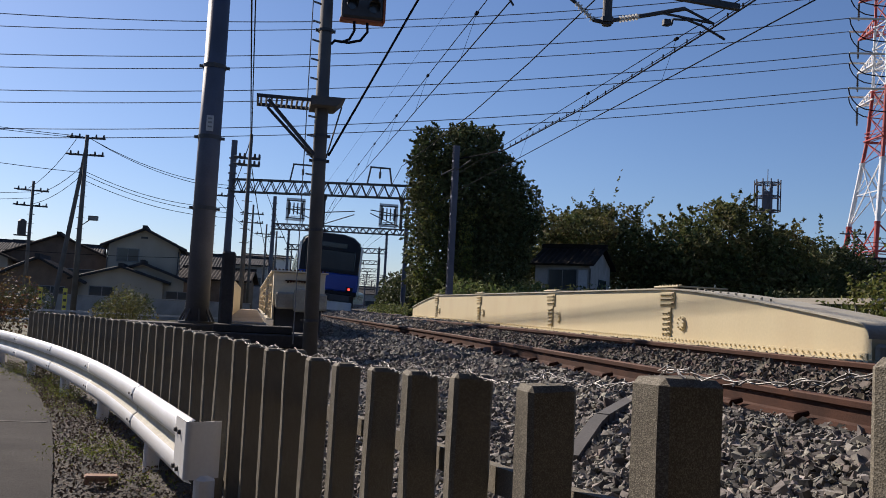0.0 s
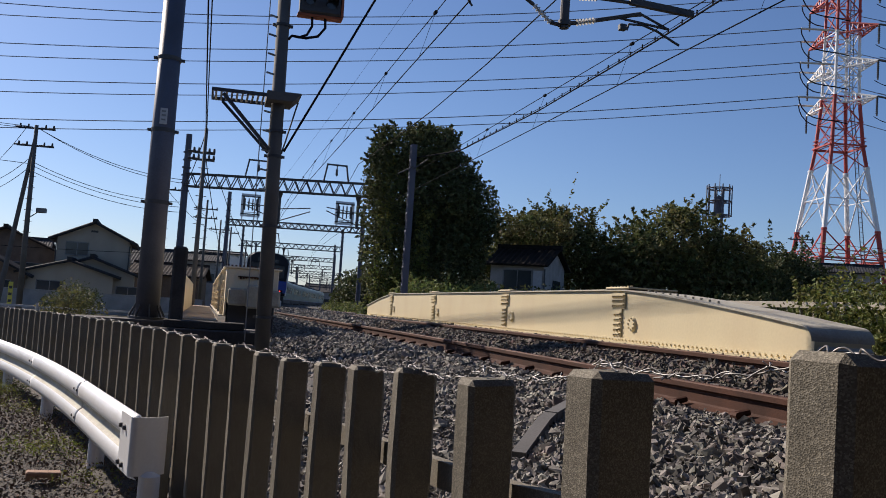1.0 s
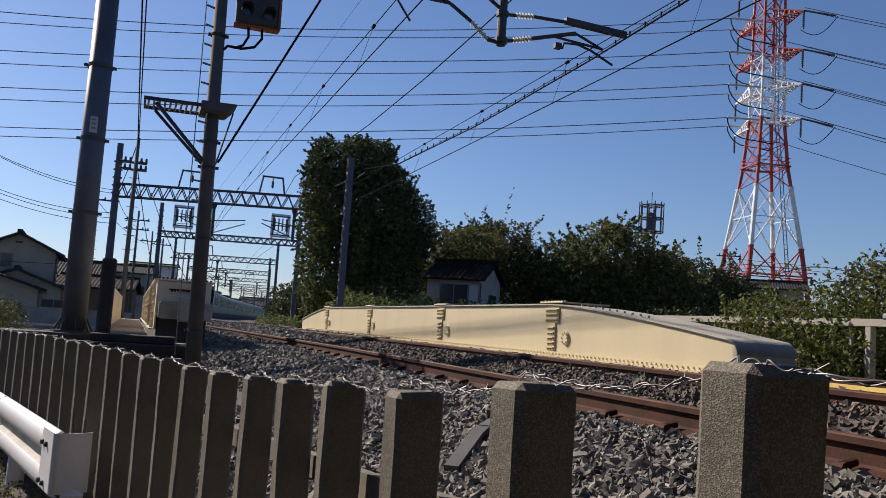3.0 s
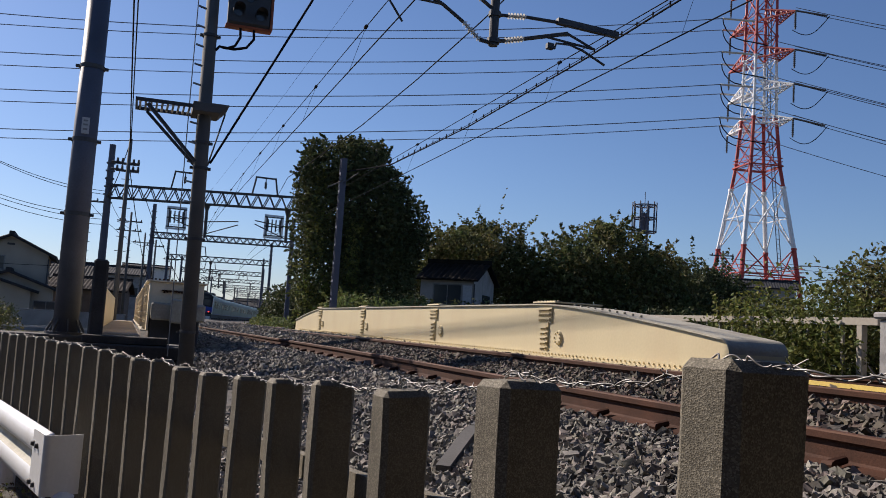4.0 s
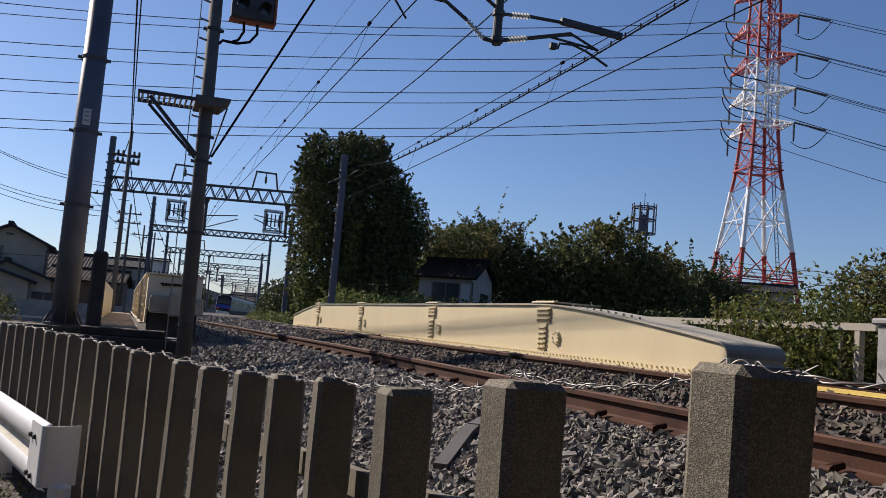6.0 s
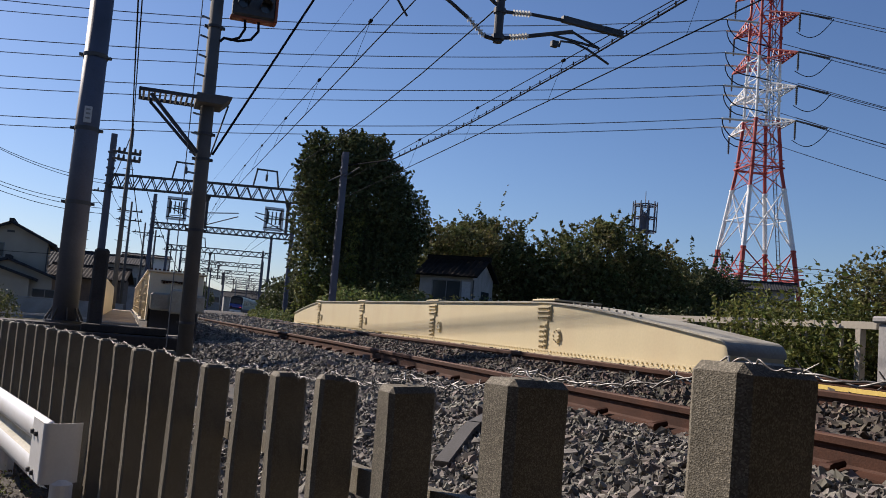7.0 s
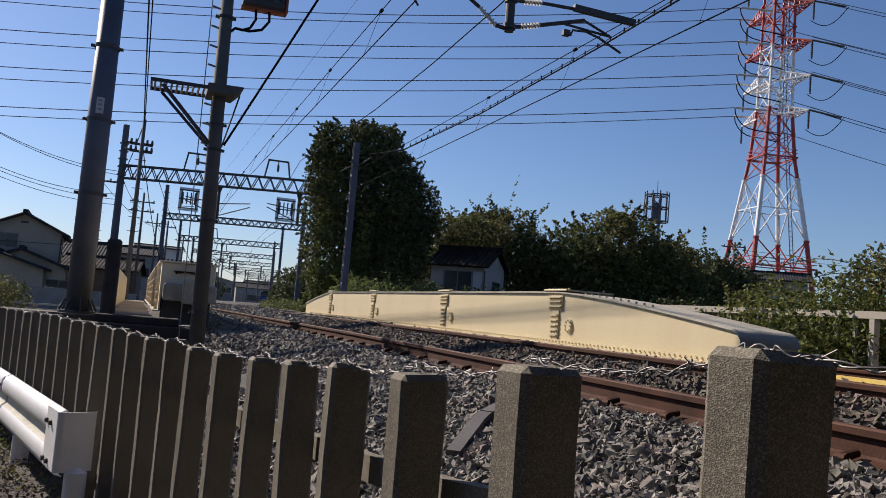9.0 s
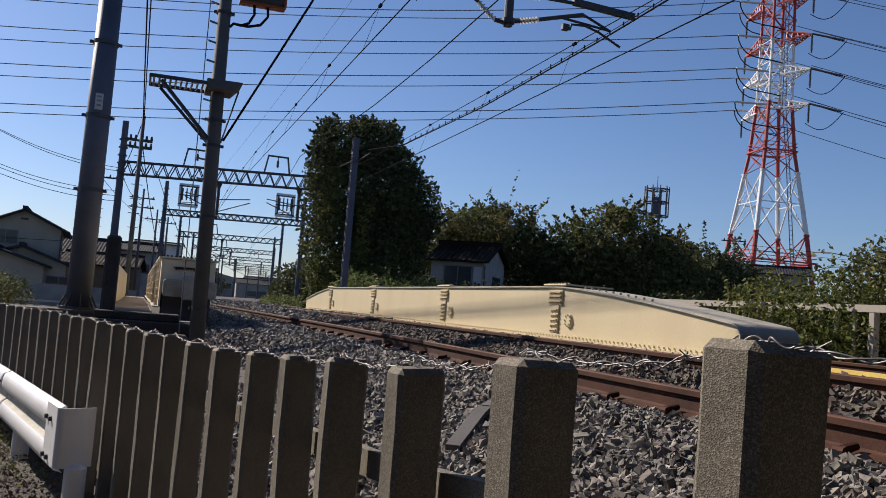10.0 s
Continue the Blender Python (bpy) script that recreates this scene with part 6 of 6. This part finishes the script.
for k, (x, y, w_, ze) in enumerate(((-7, 96, 7, 4.6), (-12, 110, 9, 5.4), (-22, 104, 9, 5.2), (-4, 130, 8, 5.5), (-10, 150, 9, 7.0), (8, 215, 9, 6.5), (15, 290, 12, 7.5), (28, 340, 14, 8), (48, 350, 16, 8), (70, 330, 16, 8), (-34, 120, 10, 6), (-48, 110, 10, 6))):
    plain_house(x, y, -6 + 5 * (k % 3), w_, 8, ze, ze + 1.6, ("wall_cream", "wall_grey", "wall_white")[k % 3], ("roof", "roof_brown")[k % 2], ("cream", "grey", "white")[k % 3] + " house in the distance with a tiled roof", along=("x", "y")[k % 2], wins=((0.1, 0.35, 0.5, 0.75), (0.6, 0.88, 0.5, 0.75)))
for k, y in enumerate((100, 122, 148, 175, 205, 240, 280)):
    utility_pole(track_x(y) - 4.5, y, 9.6, "dark lineside pole with crossarm", arms=(0.7,), r=0.15, yaw=8)

# ---- overhead line over the two tracks ----
def dropper_pair(x_c, z_c, x_m, z_m, y0, y1, label, curve=1.0, step=4.6):
    o = thing("overhead_line", pose(0, 0, 0), label, "overhead line", "overhead lines")
    ys_ = [y0 + (y1 - y0) * (i / 60) ** 1.3 for i in range(61)]
    off = lambda y: (track_x(y) - 3.43) + (0.33 * min(max(y, 0) / 40.0, 1.0) ** 2 if y < 40 else 0.33)
    tube("contact_wire", [(x_c + off(y), y, z_c) for y in ys_], 0.011, M["wire"], o)
    tube("messenger_wire", [(x_m + off(y), y, z_m) for y in ys_], 0.0095, M["wire"], o)
    y = 10.8
    while y < 60:
        d = new("dropper"); d.parent = o
        bm = B(); rod(bm, (x_c + off(y), y, z_c), (x_m + off(y), y, z_m), 0.004, n=4)
        part("dropper_rod", bm, M["wire"], d)
        bm = B(); rod(bm, (x_m + off(y), y - 0.05, z_m), (x_m + off(y), y + 0.05, z_m), 0.035, n=8)
        part("clamp", bm, M["wire"], d)
        y += step
    return o


dropper_pair(3.5, 6.2, 3.76, 7.1, 2.0, 260, "contact wire and messenger with droppers over the near track")
dropper_pair(7.56, 6.2, 7.85, 7.1, 2.0, 160, "contact wire and messenger with droppers over the second track")
fd = thing("feeder_cable", pose(0, 0, 0), "thick bundled feeder cable hung on short hangers", "cable")
tube("cable", [(7.2, 2.0, 6.72), (7.35, 8, 6.72), (7.6, 14, 6.7), (7.72, 20, 6.7), (7.5, 26.2, 6.68), (6.5, 28, 6.62)], 0.016, M["wire"], fd)
tube("bearer", [(7.2, 2.0, 6.78), (7.35, 8, 6.78), (7.6, 14, 6.75), (7.72, 20, 6.75), (7.5, 26.2, 6.7), (6.5, 28, 6.64)], 0.007, M["wire"], fd)
for i in range(44):
    y = 4.0 + 0.5 * i
    bm = B(); rod(bm, (float(np.interp(y, (2, 8, 14, 20, 26), (7.2, 7.35, 7.6, 7.72, 7.5))), y, 6.69), (float(np.interp(y, (2, 8, 14, 20, 26), (7.2, 7.35, 7.6, 7.72, 7.5))), y, 6.79), 0.014, n=6)
    part("hanger_clip", bm, M["wire"], fd)
def line(name, pts, r, label, mt="wire"):
    o = thing(name, pose(0, 0, 0), label, "cable", "cables along the line")
    tube("cable", pts, r, M[mt], o)
    return o
line("earth_cable", [(6.18, 3, 8.6), (6.18, 10, 8.05), (6.18, 15.6, 7.74), (6.18, 19.7, 7.60), (6.18, 25, 7.55), (6.18, 32, 7.68), (6.3, 38.8, 8.0), (7.5, 49.5, 8.6)], 0.014, "single dark cable strung above the girder")
line("guy_cable", sag((0.98, 13, 3.74), (3.6, 10.9, 9.2), 0.02, 4), 0.017, "thick dark cable slanting from the signal pole")
line("feeder_line", sag((-0.52, 4.6, 10.36), (-0.50, 38.0, 8.52), 0.27, 16), 0.022, "pair of thick dark feeder cables")
line("feeder_line", sag((-0.35, 4.6, 10.42), (-0.47, 38.0, 8.62), 0.36, 16), 0.018, "pair of thick dark feeder cables")
line("feeder_line", sag((-0.50, 38.0, 8.52), (-1.6, 52, 7.9), 0.25, 12), 0.02, "dark feeder cable running on to the gantry")
line("tail_cable", sag((-0.47, 38.0, 7.7), (1.3, 62, 3.5), 0.6, 12), 0.02, "slack dark cable drooping towards the gantry foot")
line("tail_cable", sag((0.3, 50, 8.0), (3.2, 60, 3.6), 0.3, 12), 0.02, "slack dark cable drooping towards the gantry foot")
line("thin_line", sag((4.5, 3, 9.5), (3.6, 52, 8.3), 0.3, 12), 0.004, "very thin grey span wire")


# ---- cantilever bracket over the tracks, with insulators ----
def insulator(parent, a, b, n=6, r=0.055):
    a, b = Vector(a), Vector(b)
    ins = new("insulator"); ins.parent = parent
    bm = B()
    rod(bm, a, b, r * 0.45, n=8)
    part("insulator_core", bm, M["porcelain"], ins)
    for i in range(n):
        p = a.lerp(b, (i + 0.5) / n); d = (b - a).normalized() * 0.012
        bm = B(); rod(bm, p - d, p + d, r, r * 0.7, 12)
        part("shed_disc", bm, M["porcelain"], ins)


def cantilever():
    Y = 12.4
    c = thing("cantilever_bracket", pose(0, 0, 0), "overhead line bracket with ribbed insulators on a drop post", "bracket")
    bm = B(); rod(bm, (5.13, Y, 6.08), (5.13, Y, 9.0), 0.075, n=14)
    part("drop_post", bm, M["dark_steel"], c)
    bm = B(); rod(bm, (5.13, Y, 6.12), (5.13, Y, 6.2), 0.105, n=12)
    part("collar", bm, M["dark_steel"], c)
    part("collar", rod(B(), (5.13, Y, 6.56), (5.13, Y, 6.64), 0.1, n=12), M["dark_steel"], c)
    insulator(c, (5.33, Y, 6.20), (5.66, Y, 6.29))
    insulator(c, (4.90, Y, 6.14), (4.60, Y, 6.38))
    insulator(c, (5.36, Y, 6.62), (5.68, Y, 6.66))
    insulator(c, (4.90, Y, 6.80), (4.62, Y, 6.98))
    for a, b, r in (((5.13, Y, 6.16), (5.33, Y, 6.20), 0.035), ((5.66, Y, 6.29), (6.45, Y, 6.52), 0.035), ((5.13, Y, 6.60), (5.36, Y, 6.62), 0.03), ((5.68, Y, 6.66), (7.0, Y, 6.70), 0.03),
                    ((5.13, Y, 6.12), (4.90, Y, 6.14), 0.035), ((4.60, Y, 6.38), (4.24, Y, 6.6), 0.03), ((5.13, Y, 6.66), (4.9, Y, 6.80), 0.03), ((4.62, Y, 6.98), (3.2, Y, 6.98), 0.03), ((4.24, Y, 6.6), (3.6, Y, 6.85), 0.03),
                    ((6.45, Y, 6.52), (6.95, Y, 6.34), 0.022), ((6.0, Y, 6.40), (6.95, Y, 6.34), 0.022), ((4.24, Y, 6.6), (3.2, Y, 6.62), 0.022), ((3.3, Y, 6.6), (3.6, Y, 6.2), 0.018)):
        bm = B(); rod(bm, a, b, r, n=8)
        part("bracket_tube", bm, M["dark_steel"], c)
    bm = B(); bar(bm, (6.25, Y, 6.70), (7.4, Y, 6.66), 0.09, 0.10)
    part("feeder_beam", bm, M["dark_steel"], c)
    pts = [(6.15, Y, 6.24), (6.18, Y, 6.27), (6.45, Y, 6.27), (6.7, Y, 6.22), (6.95, Y, 6.08), (7.2, Y, 6.2)]
    tube("steady_arm", [(6.22, Y, 6.22), (6.25, Y, 6.32), (6.5, Y, 6.34), (6.75, Y, 6.28), (7.17, Y, 6.10)], 0.02, M["dark_steel"], c)
    bm = B(); box(bm, 6.08, 6.2, Y - 0.05, Y + 0.05, 6.2, 6.3, 0.01)
    part("hook", bm, M["dark_steel"], c)
    # cross beam above, out of which the post hangs
    bm = truss(B(), (-1.0, Y, 9.0), (11.0, Y, 9.0), 0.6, 0.2, 12)
    part("lattice_beam", bm, M["dark_steel"], c)


cantilever()

# ---- high voltage lines ----
hv = "high voltage conductor slung across the sky to the pylon"
for k, (lz, mz, rz, dy) in enumerate(((30.2, 34.5, 38.5, -4), (30.5, 35.5, 39.8, 4), (25.7, 30.2, 34.3, -4), (25.8, 31.1, 35.7, 4), (20.9, 25.7, 30.1, -4), (21.1, 26.5, 31.3, 4), (35.3, 38.5, 42.8, -4), (36.0, 40.4, 44.6, 4))):
    o = thing("power_line", pose(0, 0, 0), hv, "power line", "high voltage lines")
    A, Mi, Z = Vector((-32.2 - 0.26 * (dy + 4), 118 + dy, lz)), Vector((29.2 + 0.3 * (dy + 4), 104.5 + dy, mz)), Vector((66.8 + 0.69 * (dy + 4), 91 + dy * 0.9, rz))
    pts = []
    for i in range(-10, 29):
        t = i / 28
        la, lm, lz_ = (t - 0.62) * (t - 1) / 0.62, t * (t - 1) / (0.62 * -0.38), t * (t - 0.62) / 0.38
        pts.append(A * la + Mi * lm + Z * lz_)
    tube("conductor", pts, 0.055, M["hv_wire"], o)
    bm = B(); rod(bm, Z, Z + Vector((4.2, -0.8, 0.15)), 0.13, n=8)
    part("strain_insulator", bm, M["porcelain"], o)
    # jumper loop under the arm
    jp = [Z + Vector(p) for p in ((0, 0, 0), (0.15, 0, -0.7), (0.5, -0.1, -1.4), (1.1, -0.2, -2.0), (1.9, -0.4, -2.4), (3.0, -0.5, -2.5), (4.6, -0.7, -2.55), (6.2, -0.9, -2.7))]
    tube("jumper", jp, 0.07, M["wire"], o)

# onward spans to the right, towards the next pylon
for x, y, z, strung in [(75.3, 84.1, z, True) for z in (30.5, 34.9, 39.3, 44.3)] + [(76.6, 91.0, z, False) for z in (29.3, 33.7, 38.1, 43.0)]:
    o2 = thing("power_line", pose(0, 0, 0), "high voltage conductor leaving the pylon", "power line", "high voltage lines")
    a = Vector((x, y, z)); b = a + Vector((28.6, -44.0, -18.5))
    for dz in (0, 0.4) if strung else (0,):
        tube("conductor", sag(a + Vector((0, 0, dz)), b + Vector((0, 0, dz)), 0.8, 18), 0.045, M["hv_wire"], o2)
    if strung:
        part("strain_insulator", rod(B(), a, a.lerp(b, 0.07), 0.12, n=8), M["dark_steel"], o2)
        e = a.lerp(b, 0.075)
        tube("jumper", [e.lerp(a - Vector((0.2, -0.4, 2.4)), t) - Vector((0, 0, 1.4 * math.sin(math.pi * t))) for t in [j / 14 for j in range(15)]], 0.05, M["wire"], o2)

# ---- street cables on the left ----
for k, (a, b, d) in enumerate((((-9.4, 50, 10.0), (-1.6, 52, 8.2), 0.5), ((-9.2, 50, 9.9), (-1.6, 52, 8.0), 0.5), ((-9.4, 50, 8.1), (-1.6, 52, 6.9), 0.5), ((-9.4, 50, 7.9), (-1.6, 52, 6.6), 0.45), ((-9.4, 50, 7.6), (-1.6, 52, 6.3), 0.45),
                              ((-9.6, 50, 10.0), (-28, 44, 10.8), 0.4), ((-9.6, 50, 9.9), (-28, 44, 10.6), 0.4), ((-9.6, 50, 8.0), (-28, 46, 9.6), 0.4), ((-9.5, 50, 8.4), (-14.3, 60, 7.6), 0.3), ((-9.4, 50, 8.0), (-14.3, 60, 7.0), 0.3), ((-9.9, 50, 9.9), (-14.6, 60, 8.0), 0.35),
                              ((-14.3, 60, 7.8), (-26, 52, 6.8), 0.4), ((-14.3, 60, 7.4), (-26, 52, 6.4), 0.4), ((-30, 56, 4.6), (-3, 60, 4.2), 0.5), ((-1.6, 52, 8.0), (-0.4, 78, 8.6), 0.4), ((-2.9, 60, 8.4), (1.0, 90, 8.0), 0.5), ((1.0, 90, 8.3), (6.5, 170, 9.4), 0.8), ((6.5, 170, 9.5), (12.5, 230, 10), 0.8),
                              ((48.2, 62, 9.4), (90, 56, 11.0), 0.6), ((48.2, 62, 9.0), (90, 56, 10.5), 0.6))):
    o = line("street_cable", sag(a, b, d, 14), 0.017, "dark street cable strung between utility poles")

# ---- the train ----
CAR = 20.0


def car(last=False):
    t = thing("train_car", pose(0, 0, 0), "blue and silver commuter train rear car" if last else "silver commuter train car with blue stripe", "train car", "cars of the train")
    w, h = 1.40, 3.72
    # body: rounded section
    sec = [(-w, 0.95), (-w, 3.05), (-w + 0.10, 3.38), (-w + 0.42, 3.62), (-0.5, h), (0.5, h), (w - 0.42, 3.62), (w - 0.10, 3.38), (w, 3.05), (w, 0.95)]
    bm = B()
    y0, y1 = (0.22 if last else 0.12), CAR - 0.12
    a = [bm.verts.new((x, y0, z)) for x, z in sec]; b = [bm.verts.new((x, y1, z)) for x, z in sec]
    bm.faces.new(a); bm.faces.new(b[::-1])
    for k in range(len(sec)):
        bm.faces.new((a[k], b[k], b[(k + 1) % len(sec)], a[(k + 1) % len(sec)]))
    part("body", bm, M["train_silver"], t)
    for s in (-1, 1):
        for z0, z1 in ((1.0, 1.07), (3.02, 3.07)):
            bm = B(); box(bm, s * w - 0.006, s * w + 0.006, y0 + 0.05, y1 - 0.05, z0, z1)
            part("side_stripe", bm, M["train_blue"], t)
        for k in range(4):
            yd = 2.4 + 4.85 * k
            bm = B(); box(bm, s * w - 0.012, s * w + 0.012, yd, yd + 1.3, 1.1, 2.95)
            d = part("side_door", bm, M["train_silver"], t)
            bm = B(); box(bm, s * w - 0.018, s * w + 0.018, yd + 0.15, yd + 1.15, 1.85, 2.75)
            part("door_glass", bm, M["train_glass"], d)
            if k < 3:
                bm = B(); box(bm, s * w - 0.012, s * w + 0.012, yd + 1.75, yd + 4.4, 1.85, 2.75)
                part("side_window", bm, M["train_glass"], t)
    bm = B(); box(bm, -w + 0.1, w - 0.1, y0 + 0.4, y1 - 0.3, 0.45, 0.948)
    part("underframe", bm, M["train_grey"], t)
    for yb in (3.2, 16.8):
        bg_ = new("bogie"); bg_.parent = t
        bm = B(); box(bm, -1.0, 1.0, yb - 1.4, yb + 1.4, 0.35, 0.6, 0.04)
        part("bogie_frame", bm, M["train_grey"], bg_)
        for dy in (-1.05, 1.05):
            for s in (-0.56, 0.56):
                bm = B(); rod(bm, (s - 0.06, yb + dy, 0.43), (s + 0.06, yb + dy, 0.43), 0.43, n=20)
                part("wheel", bm, M["rust"], bg_)
    bm = B(); box(bm, -0.9, 0.9, 8.0, 11.5, h - 0.02, h + 0.3, 0.08)
    part("roof_cooler", bm, M["train_grey"], t)
    if last:
        # rear end: dark mask, blue lower panel, glass, lamps, skirt
        bm = B()
        sc = [(-w + 0.03, 1.94), (-w + 0.03, 3.05), (-w + 0.14, 3.36), (-w + 0.45, 3.60), (-0.5, h - 0.02), (0.5, h - 0.02), (w - 0.45, 3.60), (w - 0.14, 3.36), (w - 0.03, 3.05), (w - 0.03, 1.94)]
        a = [bm.verts.new((x, 0.21, z)) for x, z in sc]
        b = [bm.verts.new((x * 0.95, 0.02 if z < 2.6 else 0.02 + 0.09 * (z - 2.6), 1.94 + (z - 1.94) * 0.985)) for x, z in sc]
        bm.faces.new(a); bm.faces.new(b[::-1])
        for k in range(len(sc)):
            bm.faces.new((a[k], b[k], b[(k + 1) % len(sc)], a[(k + 1) % len(sc)]))
        part("cab_mask", bm, M["train_dark"], t, "black upper cab front")
        bm = B(); box(bm, -w + 0.03, w - 0.03, 0.0, 0.205, 1.14, 1.925, 0.05)
        bm2 = B(); box(bm2, -w + 0.06, w - 0.06, 0.03, 0.205, 0.965, 1.135, 0.03)
        part("valance", bm2, M["train_dark"], t)
        part("lower_panel", bm, M["train_blue"], t, "deep blue lower cab panel")
        bm = B(); box(bm, -1.12, 1.12, 0.0, 0.03, 2.05, 2.95, 0.05)
        part("rear_window", bm, M["glass"], t)
        bm = B(); box(bm, -0.7, 0.7, 0.03, 0.06, 3.05, 3.3, 0.02)
        part("destination_panel", bm, M["glass"], t)
        for s in (-1, 1):
            bm = B(); box(bm, s * 1.0 - 0.16, s * 1.0 + 0.16, -0.03, 0.0, 1.15, 1.35, 0.02)
            lm = part("lamp_case", bm, M["train_dark"], t)
            bm = B(); rod(bm, (s * 0.98, -0.06, 1.25), (s * 0.98, -0.028, 1.25), 0.048, n=14)
            part("tail_lamp", bm, M["tail"], lm, "glowing red tail lamp")
            bm = B(); box(bm, s * (w - 0.02) - 0.05, s * (w - 0.02) + 0.05, 0.05, 0.2, 1.0, 3.2, 0.02)
            part("corner_post", bm, M["white"], t, "white corner edge")
        bm = B(); box(bm, -1.2, 1.2, 0.02, 0.12, 0.22, 0.66, 0.05)
        part("skirt", bm, M["white"], t, "white rear skirt")
        bm = B(); rod(bm, (0, -0.25, 0.85), (0, 0.1, 0.85), 0.12, n=10); box(bm, -0.18, 0.18, -0.32, -0.22, 0.73, 0.97, 0.03)
        part("coupler", bm, M["dark_steel"], t)
        bm = B(); box(bm, -1.05, 1.05, 0.01, 0.1, 0.68, 0.96)
        part("coupler_well", bm, M["train_grey"], t)
    return t


# distance table along the curve
S_TAB, acc = [(0.0, 30.0)], 0.0
for i in range(1, 1300):
    y0_, y1_ = 30 + 0.5 * (i - 1), 30 + 0.5 * i
    acc += math.hypot(0.5, track_x(y1_) - track_x(y0_))
    S_TAB.append((acc, y1_))
S_A, Y_A = np.array([a for a, b in S_TAB]), np.array([b for a, b in S_TAB])


def on_track(s):
    """A pose on the track, s metres past y = 30, looking along it."""
    y = float(np.interp(s, S_A, Y_A))
    e = 0.2
    yaw = -math.degrees(math.atan2(track_x(y + e) - track_x(y - e), 2 * e))
    z = RAIL_Z - 0.003 * (min(y, 50) - 12) - 0.05
    return track_x(y), y, z, yaw


rear = car(True)
plain = car(False)
cars = [rear, plain] + [copy_thing(plain, pose(0, 0, 0)) for i in range(6)]


def motions():
    rows_t = [0.5 * i for i in range(21)]
    for k, c in enumerate(cars):
        rows = []
        for t in rows_t:
            s0 = 9.0 + 18.0 * t + 0.6 * t * t + CAR * k
            x, y, z, yaw = on_track(s0)
            x2, y2, z2, yaw2 = on_track(s0 + CAR)
            yw = -math.degrees(math.atan2(x2 - x, y2 - y))
            rows.append((t, pose(x, y, z, 0, 3.5, yw)))
        walk(c, rows)


motions()
